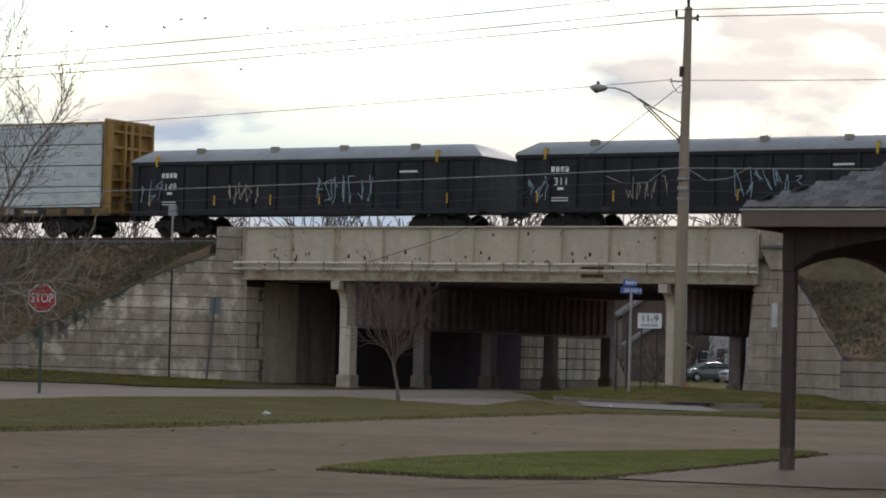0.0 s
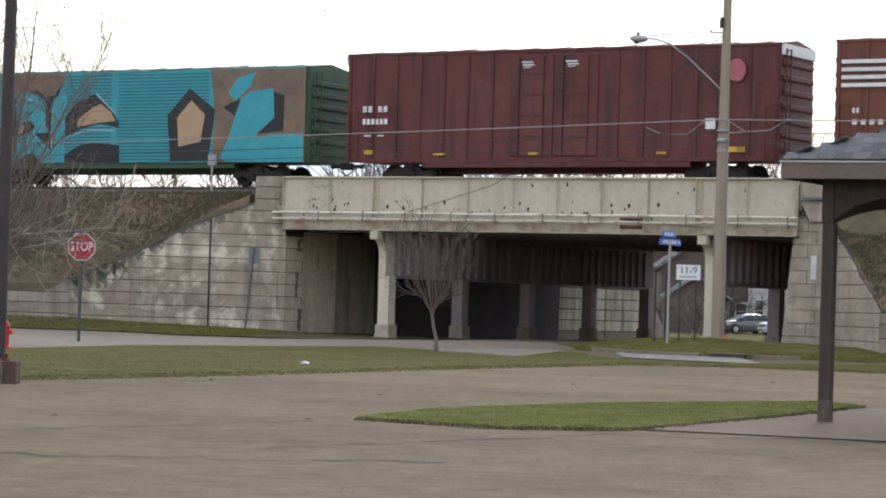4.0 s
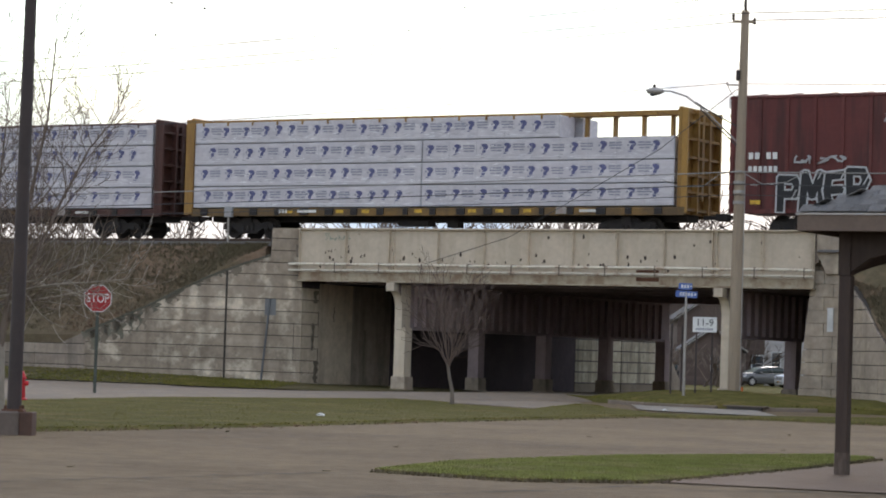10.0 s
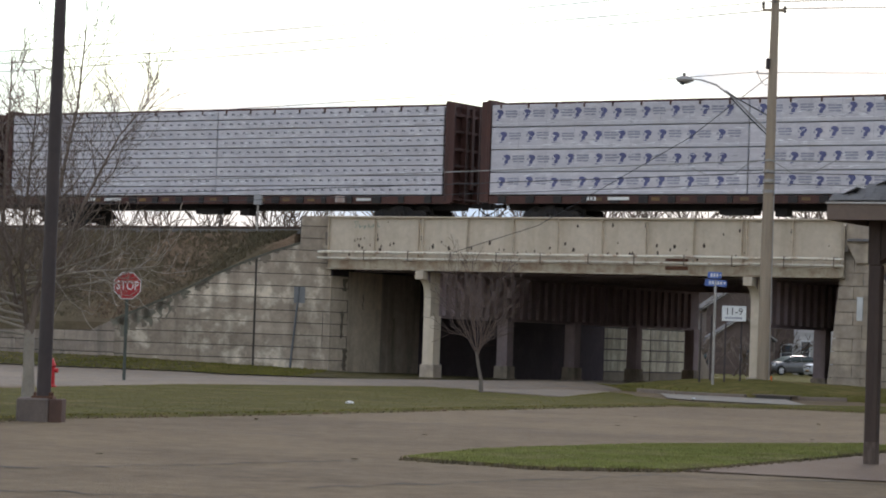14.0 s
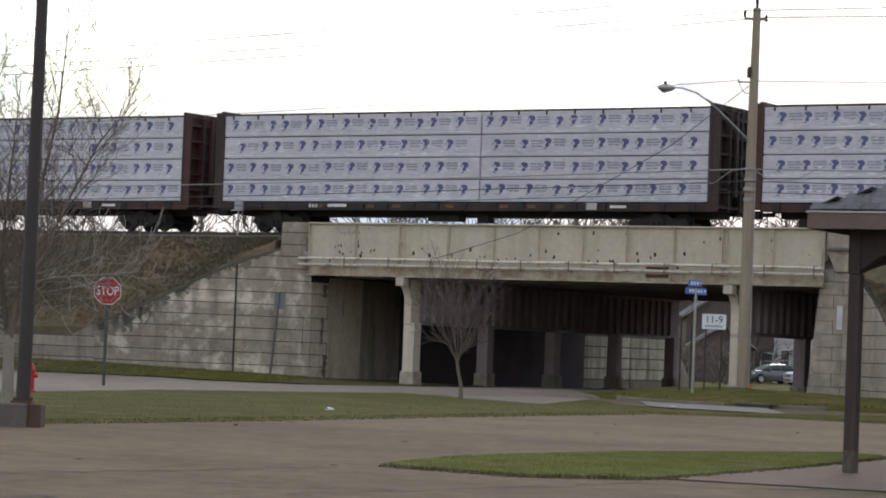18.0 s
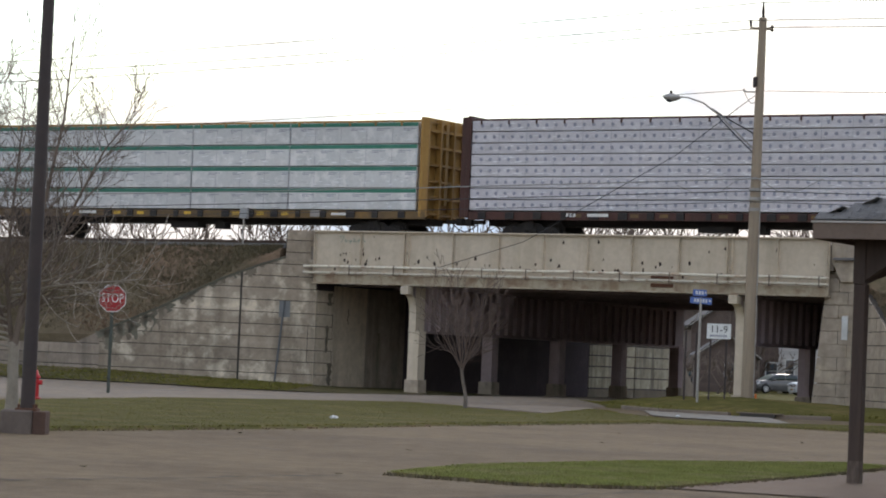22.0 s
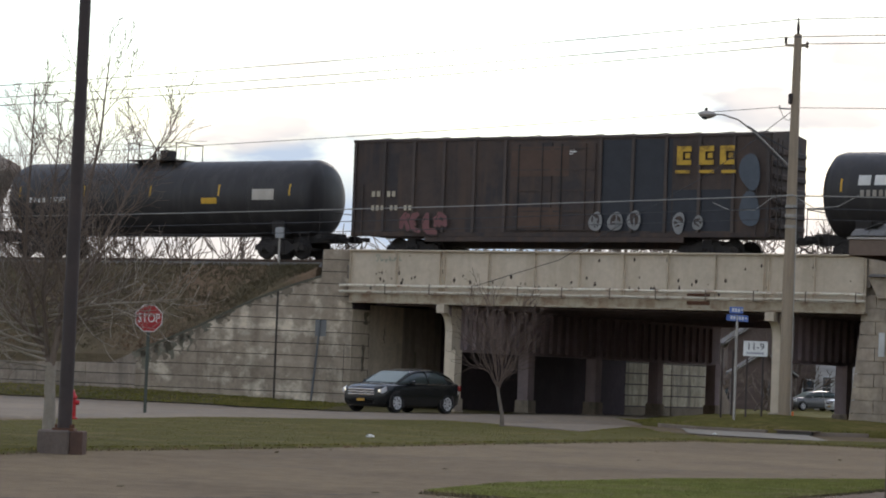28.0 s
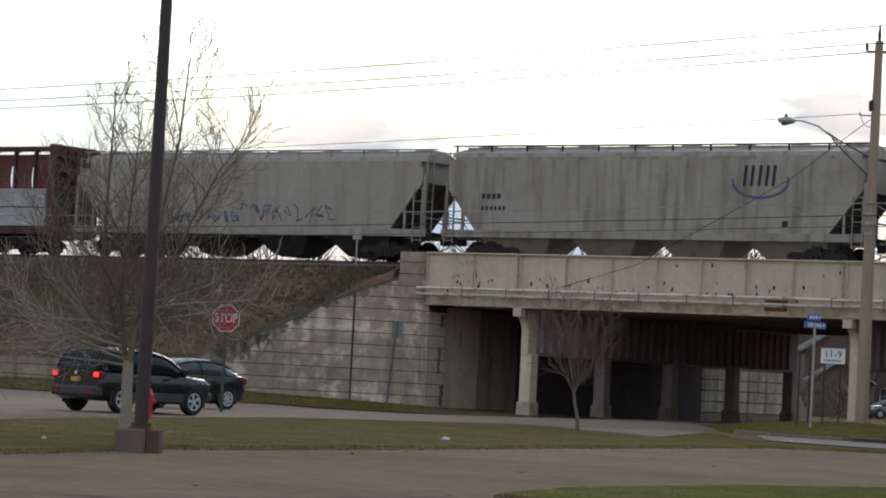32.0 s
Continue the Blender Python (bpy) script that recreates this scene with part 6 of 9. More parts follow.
paint(car, y - 0.018, SP["sand"], [[(3.55, 1.3), (3.6, 1.55), (3.78, 1.5), (3.75, 1.3)], [(4.2, 1.4), (4.25, 1.65), (4.42, 1.6), (4.4, 1.4)], [(5.05, 1.95), (5.2, 2.2), (5.4, 2.1), (5.35, 1.8)], [(4.95, 1.15), (5.05, 1.35), (5.2, 1.2)], [(6.3, 1.25), (6.45, 1.45), (6.55, 1.2)]], "sand-coloured gap between letters")
bm = bmesh.new()
for pts in (((2.4, 1.0), (2.75, 1.6), (3.0, 1.75)), ((3.55, 1.75), (3.5, 1.2), (3.55, 0.9)), ((3.8, 1.8), (3.8, 1.4), (3.5, 1.3)), ((4.3, 1.85), (4.25, 1.3), (4.75, 1.2)), ((4.85, 1.9), (4.8, 0.9)), ((5.2, 1.75), (5.6, 1.3), (5.5, 0.9)), ((5.6, 1.6), (5.9, 1.2), (6.2, 0.9)), ((6.0, 1.8), (6.1, 1.35), (6.5, 1.0)), ((4.4, 1.75), (5.6, 1.72))):
    stroke(bm, pts, 0.05, y - 0.022)
part("graffiti", bm, SP["umber"], car, "dark outlines between the letters")
marks(car, [(half - 1.9 + k * 0.4, half - 1.72 + k * 0.4, 2.55 + j * 0.14, 2.61 + j * 0.14) for k in range(4) for j in range(4)] + [(half - 1.15, half - 0.75, 1.95, 2.3)], y, M_hopsand)
marks(car, [(half - 1.15, half - 0.75, 1.55, 1.8)], y, M_gold)


def red_boxcar(u0, u1, seed, label):
    car, half, y = boxcar(u0, u1, 5.42, M_boxred, label, ribs=17)
    x = -half + 1.0
    bm = bmesh.new()
    bm.faces.new([bm.verts.new((half - 1.7 + 0.37 * math.cos(a), y, 4.25 + 0.42 * math.sin(a))) for a in spread(0, 6.02, 24)])
    part("emblem", bm, M_sprays["cream"] if seed == 2 else M_sprays["pink"], car, "faded round emblem")
    marks(car, [(x - 0.2, x - 0.02, 2.9, 3.14), (x + 0.05, x + 0.23, 2.9, 3.14), (x + 0.5, x + 0.68, 2.9, 3.14), (x + 0.75, x + 0.93, 2.9, 3.14)] + [(x - 0.2 + k * 0.2, x - 0.06 + k * 0.2, 2.42, 2.64) for k in range(6)]
          + [(x - 0.1, x + 0.2, 1.95, 2.0), (x + 0.5, x + 0.8, 1.95, 2.0), (half - 2.9, half - 2.5, 2.1, 2.5), (half - 2.0, half - 1.4, 1.95, 2.0)], y, M_white)
    marks(car, [(x - 0.1, x + 0.3, 1.25, 1.4), (half - 2.2, half - 1.3, 1.25, 1.45), (-1.0, -0.6, 1.2, 1.28), (4.4, 4.8, 1.2, 1.28), (-5.2, -4.7, 1.2, 1.28)], y, M_gold)
    return car, half, y


red_boxcar(261.61, 280.15, 1, "deep red boxcar with small white stencils and a faded round emblem")
car, half, y = boxcar(240.97, 259.85, 5.0, M_boxgreen, "old green boxcar under a large teal and black graffiti mural", ribs=17, stripe=False)
# the mural: a teal field, bare rusty corners, black letter gaps with tan inside
bm = bmesh.new()
plates(bm, [(-half + 0.12, half - 0.2, 0.95, 4.78)], y - 0.001)
part("graffiti", bm, M_teal, car, "bright teal painted field")
# louvre lines in a shaded copy of the teal: slat shade put into colour
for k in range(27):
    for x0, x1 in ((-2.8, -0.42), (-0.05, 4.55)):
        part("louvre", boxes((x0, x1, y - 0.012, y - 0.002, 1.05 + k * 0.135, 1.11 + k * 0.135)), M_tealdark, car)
paint(car, y - 0.014, M_barerust, [[(-9.4, 4.76), (-8.0, 4.74), (-8.28, 4.5), (-8.9, 3.84), (-9.4, 3.36)], [(-6.3, 4.74), (-5.9, 4.07), (-5.42, 3.8), (-4.9, 4.02), (-4.3, 3.95), (-3.85, 3.6), (-3.4, 3.74), (-2.95, 4.33), (-2.84, 4.74)]], "bare rusty metal")
paint(car, y - 0.018, M_black, [[(-6.1, 4.5), (-5.84, 3.97), (-5.48, 3.72), (-5.45, 2.72), (-5.25, 2.6), (-5.54, 2.15), (-5.9, 2.2)], [(-6.75, 3.36), (-6.12, 2.3), (-6.15, 2.05), (-7.22, 1.82)], [(-6.1, 2.2), (-5.26, 2.35), (-5.04, 2.71), (-4.7, 2.75), (-4.42, 2.5), (-4.57, 2.3), (-5.3, 2.1), (-6.1, 2.0)],
      [(-4.45, 2.22), (-3.56, 2.26), (-3.54, 1.5)], [(-4.95, 3.95), (-4.3, 3.85), (-3.85, 3.45), (-3.85, 2.5), (-3.56, 2.3), (-3.56, 3.5), (-3.2, 3.85), (-2.95, 4.4), (-3.4, 3.86), (-3.85, 3.72), (-4.35, 4.06)]], "black gap between letters")
paint(car, y - 0.018, M_black, [[(-2.83, 2.9), (-2.49, 3.3), (-1.95, 3.6), (-1.3, 3.84), (-0.3, 3.07), (0.0, 2.67), (0.0, 2.4), (-0.93, 2.6), (-1.91, 2.4), (-2.8, 2.05)], [(-2.8, 1.3), (-2.1, 1.68), (-1.34, 1.8), (0.07, 1.68), (0.1, 0.96), (-2.78, 0.96)], [(-5.5, 0.96), (-4.56, 1.42), (-4.1, 0.96)], [(-9.4, 1.5), (-8.95, 0.96), (-9.4, 0.96)]], "black letter shape")
paint(car, y - 0.022, M_tan, [[(-2.18, 2.46), (-2.14, 2.79), (-1.39, 3.27), (-0.96, 3.43), (-0.41, 3.07), (-0.14, 2.7), (-0.94, 2.64)], [(-6.74, 2.66), (-6.27, 2.16), (-6.78, 2.02)], [(-5.15, 2.55), (-4.98, 2.55), (-5.1, 2.2), (-5.4, 2.2)]], "tan paint inside the letter")
bm = bmesh.new()
for pts in (((-5.5, 3.4), (-5.2, 3.78), (-4.6, 3.62)), ((-6.72, 3.3), (-6.14, 2.2)), ((-3.5, 3.3), (-3.5, 1.5)), ((-1.2, 3.86), (-0.2, 3.02)), ((-7.1, 1.86), (-5.9, 2.14)), ((-2.75, 2.0), (-1.6, 2.34), (-0.2, 2.3))):
    stroke(bm, pts, 0.06, y - 0.026)
part("graffiti", bm, M_sprays["sky"], car, "pale edging lines")
paint(car, y - 0.018, M_black, [[(2.7, 1.0), (2.5, 2.9), (3.6, 4.0), (4.9, 3.1), (4.6, 1.0)]], "black letter shape")
paint(car, y - 0.022, M_tan, [[(3.1, 1.6), (3.0, 2.8), (3.7, 3.5), (4.4, 2.9), (4.2, 1.8)]], "tan paint inside the letter")
paint(car, y - 0.015, M_barerust, [[(4.6, 4.76), (half - 0.15, 4.72), (half - 0.15, 0.95), (4.75, 0.95), (4.9, 2.9)]], "bare rusty metal")
paint(car, y - 0.019, M_black, [[(7.75, 3.8), (8.28, 3.63), (8.26, 2.2), (7.0, 2.1), (7.4, 2.5)], [(5.3, 3.2), (5.7, 3.4), (6.2, 3.5), (5.9, 2.8)]], "black gap between letters")
paint(car, y - 0.023, M_teal, [[(5.19, 1.14), (5.62, 1.98), (5.89, 2.83), (6.16, 3.54), (6.61, 3.82), (7.73, 3.93), (7.81, 2.75), (7.28, 2.32), (6.99, 2.13), (7.0, 1.89), (7.6, 2.08), (9.2, 2.11), (9.25, 0.96), (5.5, 0.96)], [(5.54, 3.8), (5.97, 4.38), (6.88, 4.61), (6.6, 4.01), (5.86, 3.43)]], "teal letter shape")
bm = bmesh.new()
blob(bm, -half + 1.5, 3.5, 0.95, 1.1, y - 0.014, random.Random(2), 0, 24)
blob(bm, -half + 1.5, 3.5, 0.8, 0.94, y - 0.017, random.Random(2), 1, 24)
bm.faces.new([bm.verts.new((-half + 1.5 + a, y - 0.020, 3.5 + b)) for a, b in ((-0.06, -0.4), (0.06, -0.4), (0.06, -0.25), (0.25, -0.25), (0.1, -0.05), (0.2, -0.05), (0.08, 0.15), (0.14, 0.15), (0, 0.4), (-0.14, 0.15), (-0.08, 0.15), (-0.2, -0.05), (-0.1, -0.05), (-0.25, -0.25), (-0.06, -0.25))]).material_index = 0
part("emblem", bm, [M_white, M_teal], car, "round white tree emblem")
marks(car, [(-half + 1.0 + k * 0.17, -half + 1.12 + k * 0.17, 2.55, 2.75) for k in range(4)] + [(-half + 0.95 + k * 0.2, -half + 1.08 + k * 0.2, 2.1, 2.3) for k in range(6)], y - 0.012, M_white)

centrebeam(217.0, 239.5, M_yellow, "dots", 8, 2, "yellow centre-beam flatcar with white lumber, top row partly missing", gaps=((7, -3.6, 2.4),))
centrebeam(192.95, 215.55, M_yellow, "green", 4, 3, "yellow centre-beam flatcar with white lumber packs banded in green")
centrebeam(169.0, 191.5, M_yellow, "red", 4, 4, "yellow centre-beam flatcar with white lumber packs marked with red rings")
car, half, y = red_boxcar(148.65, 167.15, 2, "deep red boxcar with white, black and grey graffiti along its side")
graffiti(car, -half + 2.0, -half + 5.6, 1.1, 2.4, y - 0.002, [M_black], M_sprays["silver"], 4, 9, "black graffiti letters with white outlines", (0, 1, 2, 3))
scrawl(car, -0.8, 3.2, 2.45, 3.6, y - 0.002, M_sprays["faint"], 22, 3, 0.09, "faded silver graffiti")
scrawl(car, 1.8, 5.6, 1.9, 2.5, y - 0.002, M_sprays["faint"], 9, 31, 0.06, "faded silver graffiti")
scrawl(car, -half + 2.6, -half + 4.8, 2.7, 3.0, y - 0.002, M_sprays["silver"], 5, 8, 0.07)
scrawl(car, -half + 6.0, -half + 8.0, 4.1, 4.6, y - 0.002, M_sprays["silver"], 6, 13, 0.06)
scrawl(car, half - 6.0, half - 4.6, 1.0, 2.0, y - 0.002, M_sprays["faint"], 5, 15, 0.1)
tag_boxes(car, [(half - 3.95, 1.6, 0.85, 1.25)], y - 0.002, M_sprays["dull"], M_sprays["slate"], 19, "dull blue and silver graffiti")
scrawl(car, half - 7.4, half - 5.0, 1.05, 1.5, y - 0.002, M_sprays["faint"], 9, 41, 0.05)
centrebeam(124.4, 146.9, M_yellow, "blue", 4, 5, "yellow centre-beam flatcar with blue-printed white lumber, top row short", gaps=((3, 6.0, 10.8),))
for n, (u0, sill, colour) in enumerate(((100.3, M_oxide, M_oxide), (76.27, M_oxide, M_oxide), (52.15, M_oxide, M_oxide))):
    centrebeam(u0, u0 + 22.5, colour, "blue", 4, 20 + n, "oxide-red centre-beam flatcar stacked with white lumber packs printed in blue")
centrebeam(28.05, 50.5, M_oxide, "dots", 9, 30, "oxide-red centre-beam flatcar stacked with thin white lumber packs")
for n, u0 in enumerate((4.12, -19.93)):
    centrebeam(u0, u0 + 22.45, M_oxide, "blue", 4, 40 + n, "oxide-red centre-beam flatcar stacked with white lumber packs printed in blue")
centrebeam(-44.05, -21.65, M_brown, "blue", 4, 44, "sooty brown centre-beam flatcar stacked with white lumber packs printed in blue")
for n, u0 in enumerate((-68.1, -92.25)):
    centrebeam(u0, u0 + 22.35, M_oxide, "blue", 4, 46 + n, "oxide-red centre-beam flatcar stacked with white lumber packs printed in blue")
centrebeam(-116.4, -93.95, M_oxide, "rings", 8, 50, "oxide-red centre-beam flatcar stacked with thin grey-white lumber packs")
centrebeam(-140.8, -118.3, M_yellow, "green", 4, 51, "yellow centre-beam flatcar with white lumber packs banded in green")
car = centrebeam(-165.13, -142.65, M_yellow, "crumple", 5, 52, "yellow centre-beam flatcar with crumpled grey wrapping torn open")
bm = bmesh.new()
bm.faces.new([bm.verts.new((x, -1.445, z)) for x, z in ((5.0, 1.98), (10.3, 1.98), (9.9, 2.3), (8.0, 2.42), (6.6, 2.3), (5.3, 2.16))])
part("torn_opening", bm, M_lumber, car, "bare brown lumber in a tear of the wrapping")
bm = bmesh.new()
for pts in (((4.6, 2.3), (5.2, 2.1), (6.6, 2.3), (8.2, 2.5), (7.0, 2.55), (5.4, 2.3)), ((-4.4, 2.05), (-2.0, 2.0), (-2.2, 2.2), (-4.0, 2.25))):
    bm.faces.new([bm.verts.new((x, -1.455, z)) for x, z in pts])
part("torn_flap", bm, M_under, car, "dark torn edge of wrapping")

WORD = [(0.0, 0.32), (0.42, 0.75), (0.84, 1.2), (1.28, 1.6), (1.7, 2.05), (2.14, 2.5)]
tank_car(-177.5, -166.9, 1.5, 2.45, "short glossy black tank car with a top platform", stripes=3,
         marks_at=[(-3.9 + a * 0.85, -3.9 + b * 0.85, 0.18, 0.45, M_white) for a, b in WORD] + [(0.6, 1.2, -0.02, 0.35, M_reflect), (1.9, 2.8, -0.1, 0.3, M_hopg)])
tank_car(-194.55, -179.6, 1.6, 2.58, "long glossy black tank car with a railed top platform", dome=-0.4, stripes=6, number=("253871", -4.75, 0.0, 0.34),
         marks_at=[(-6.4 + k * 0.24, -6.25 + k * 0.24, -0.1, 0.12, M_white) for k in range(4)] + [(2.6, 3.3, -0.45, -0.05, M_reflect), (-3.3, -2.7, -0.55, -0.25, M_reflect), (5.0, 6.3, 0.05, 0.45, M_hopg)])
tank_car(-210.8, -195.9, 1.6, 2.58, "long glossy black tank car with a railed top platform", dome=-0.4, stripes=6, marks_at=[(-6.4 + k * 0.26, -6.24 + k * 0.26, -0.12, 0.12, M_white) for k in range(7)] + [(5.0, 6.3, 0.05, 0.45, M_hopg)])
tank_car(-228.2, -212.9, 1.6, 2.56, "long black tank car with white block marks and a top platform", dome=0.6, stripes=5,
         marks_at=[(-6.0 + a * 1.5, -6.0 + b * 1.5, 0.25, 0.62, M_white) for a, b in WORD] + [(-5.9 + k * 0.24, -5.75 + k * 0.24, -0.15, 0.08, M_hopg) for k in range(6)])
car, half, y = boxcar(-248.45, -230.0, 4.98, M_boxcsx, "sooty dark brown boxcar with yellow block marks and small graffiti", ribs=13, stripe=False, posts=M_boxpost)
bm = bmesh.new()
for x in (0.0, 0.93, 1.78):
    plates(bm, [(half - 3.85 + x, half - 3.6 + x, 3.62, 4.32), (half - 3.6 + x, half - 3.25 + x, 4.12, 4.32), (half - 3.6 + x, half - 3.25 + x, 3.62, 3.8), (half - 3.5 + x, half - 3.3 + x, 3.86, 4.06)], y)
for x in (0.0, 1.0, 1.9):
    plates(bm, [(half - 3.9 + x, half - 3.3 + x, 3.3, 3.42)], y)
part("emblem", bm, M_gold, car, "three yellow block shapes, underlined")
marks(car, [(-half + 1.0 + k * 0.24, -half + 1.16 + k * 0.24, 2.5, 2.72) for k in (0, 1, 3, 4)] + [(-half + 1.0 + k * 0.22, -half + 1.13 + k * 0.22, 1.95, 2.15) for k in (0, 1, 2, 4, 5, 7, 8)], y, M_sprays["cream"])
marks(car, [(-1.82, 0.75, 3.25, 4.4), (-1.5, 0.5, 1.25, 2.05)], y + 0.034, M_sprays["umber"], "repaint", "rust-brown panel")
marks(car, [(2.0, 5.15, 1.15, 4.62), (5.2, half - 1.5, 1.15, 2.7)], -1.506, M_sprays["dusk"], "repaint", "dull navy panel")
graffiti(car, -half + 2.4, -half + 4.6, 1.1, 1.9, y - 0.002, [M_sprays["rose"], M_sprays["rose"]], M_boxcsx, 4, 12, "faded pink and orange graffiti")
tag_boxes(car, [(2.0, 1.5, 0.62, 0.85), (2.85, 1.5, 0.7, 0.85), (3.65, 1.55, 0.6, 0.9), (half - 3.7, 1.45, 0.6, 0.85), (half - 2.9, 1.45, 0.5, 0.6)], y - 0.002, M_sprays["dull"], M_boxcsx, 14, "round dull silver graffiti")
tag_boxes(car, [(half - 0.82, 3.35, 0.95, 1.5), (half - 0.8, 1.95, 1.0, 1.35)], y - 0.002, M_sprays["slate"], M_sprays["slate"], 17, "tall dull blue graffiti")
tank_car(-266.85, -250.5, 1.6, 2.55, "long black tank car with a small top platform", dome=-0.5, stripes=5,
         number=("25087", -5.0, -0.12, 0.34),
         marks_at=[(-6.6 + k * 0.24, -6.45 + k * 0.24, -0.22, 0.0, M_white) for k in range(4)] + [(2.7, 3.5, -0.3, -0.05, M_reflect), (5.3, 6.4, -0.15, 0.3, M_hopl)])
car, half, y = hopper(-280.45, -268.65, 4.65, M_hopmix, "grey covered hopper streaked with orange rust", bays=2, gap=1.4, inset=1.55, z_knee=3.95, low=1.55, slope_dark=M_hopg)
marks(car, [(-half + 0.6, half - 0.6, 1.32, 1.5)], y - 0.03, M_hopl, "stripe", "pale lower stripe")
car, half, y = hopper(-293.7, -281.85, 4.6, M_hoprust, "rust-red covered hopper with faded marks", bays=2, gap=1.15, sill=M_hopsand, inset=1.55, z_knee=3.95, low=1.55, slope_dark=M_hopsand)
marks(car, [(-2.5 + k * 0.46, -2.27 + k * 0.46, 2.9, 3.15) for k in range(8)], y - 0.004, M_hopfade, "lettering", "faded row of letter-sized bars")
marks(car, [(x, x + 0.35, 1.05, 1.2) for x in (-4.5, -2.8, -1.2, 0.2, 3.8)], y - 0.05, M_gold)
car, half, y = hopper(-311.15, -294.95, 4.68, M_hopl, "light grey covered hopper with rounded sides", bays=4, gap=1.1, inset=1.35, z_knee=3.5, rounded=0.35, boards=M_hopg, slope_dark=M_hopg)
letters("lettering", "2331", 0.36, M_black, car, pose(-half + 2.0, y - 0.006, 2.12), "black car number")
marks(car, [(-half + 1.55 + k * 0.25, -half + 1.73 + k * 0.25, 2.66, 2.88) for k in range(4)] + [(half - 3.9, half - 3.6, 1.55, 1.75)], y - 0.006, M_black)
marks(car, [(-half + 3, -half + 3.9, 1.08, 1.16), (2, 3.4, 1.08, 1.16), (half - 2, half - 1.2, 1.08, 1.16)], y - 0.05, M_gold)
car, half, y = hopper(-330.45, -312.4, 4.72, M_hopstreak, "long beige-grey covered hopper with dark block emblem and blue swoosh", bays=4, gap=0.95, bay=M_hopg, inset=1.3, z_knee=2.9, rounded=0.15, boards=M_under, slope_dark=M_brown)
bm = bmesh.new()
cx = half - 4.95
for x in (0.0, 0.3, 0.62, 0.92, 1.2):
    bm.faces.new([bm.verts.new((cx + x + a, y - 0.006, 3.05 + b)) for a, b in ((0.06, 0.0), (0.18, 0.0), (0.26, 0.78), (0.13, 0.8))])
part("emblem", bm, M_black, car, "five slim dark bars")
bm = bmesh.new()
arc = [(cx + 0.8 + 1.15 * math.cos(a), 3.25 + 0.62 * math.sin(a)) for a in spread(3.05, 6.5, 18)]
stroke(bm, arc, 0.09, y - 0.008)
part("swoosh", bm, M_ink_blue, car, "dark blue curved stroke")
marks(car, [(-half + 1.6 + k * 0.24, -half + 1.76 + k * 0.24, 2.55, 2.75) for k in range(4)] + [(-half + 1.6 + k * 0.2, -half + 1.72 + k * 0.2, 2.05, 2.25) for k in range(6)] + [(half - 3.2, half - 2.95, 1.55, 1.75)], y - 0.006, M_black)
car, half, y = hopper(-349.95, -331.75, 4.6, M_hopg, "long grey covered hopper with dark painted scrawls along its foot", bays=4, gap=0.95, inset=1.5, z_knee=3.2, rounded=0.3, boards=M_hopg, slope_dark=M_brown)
scrawl(car, half - 9.2, half - 4.2, 1.5, 2.3, y - 0.006, M_sprays["navy"], 9, 24, 0.05, "dark painted scrawls")
scrawl(car, half - 13.5, half - 9.2, 1.45, 2.0, y - 0.006, M_sprays["navy"], 9, 25, 0.05, "dark painted scrawls")
car = centrebeam(-373.9, -351.45, M_oxide, "tarp", 2, 60, "oxide-red centre-beam flatcar half loaded with grey wrapped lumber", base=1.24, top=2.95)
bm = bmesh.new()
prev = None
n_win = 17
for k in range(n_win):
    x = -10.6 + k * 1.28
    ring_o = [(x - 0.64, 2.9), (x, 2.9), (x + 0.64, 2.9), (x + 0.64, 3.75), (x + 0.64, 4.58), (x, 4.58), (x - 0.64, 4.58), (x - 0.64, 3.75)]
    ring_i = [(x - 0.13, 3.1), (x, 3.02), (x + 0.13, 3.1), (x + 0.17, 3.55), (x + 0.12, 4.0), (x, 4.1), (x - 0.12, 4.0), (x - 0.17, 3.55)]
    o, i = [bm.verts.new((a, 0.0, b)) for a, b in ring_o], [bm.verts.new((a, 0.0, b)) for a, b in ring_i]
    for j in range(8):
        bm.faces.new((o[j], o[(j + 1) % 8], i[(j + 1) % 8], i[j]))
bmesh.ops.remove_doubles(bm, verts=bm.verts, dist=0.001)
bmesh.ops.solidify(bm, geom=bm.faces[:], thickness=0.1)
part("pierced_web", bm, M_boxred, car, "red steel web with upright oval openings")


# ---- street furniture, trees and the land round the bridge ----
M_bark = mat("bare_bark", (0.33, 0.285, 0.235), (0.23, 0.195, 0.155), 3, 0.9, bump=0.2)
M_trunk = mat("grey_brown_bark", (0.17, 0.14, 0.115), (0.12, 0.098, 0.08), 4, 0.9, bump=0.2)
M_twig = mat("thin_twigs", (0.17, 0.13, 0.105), (0.12, 0.092, 0.076), 2, 0.9, bump=0)
M_twigred = mat("reddish_twigs", (0.1625, 0.1156, 0.0966), (0.1187, 0.0873, 0.0736), 2, 0.9, bump=0)
M_signred = mat("stop_sign_red", (0.36, 0.028, 0.03), (0.3, 0.025, 0.028), 2, 0.45, bump=0.01)
M_signwhite = mat("sign_white", (0.72, 0.72, 0.7), None, 2, 0.45, bump=0.01)
M_signblue = mat("sign_blue", (0.085, 0.155, 0.42), None, 2, 0.45, bump=0.01)
M_post = mat("green_grey_post", (0.09, 0.10, 0.085), None, 4, 0.6, metal=0.3)
M_galv = mat("galvanised_steel", (0.3672, 0.3456, 0.3204), (0.2856, 0.2688, 0.2492), 3, 0.45, metal=0.5)
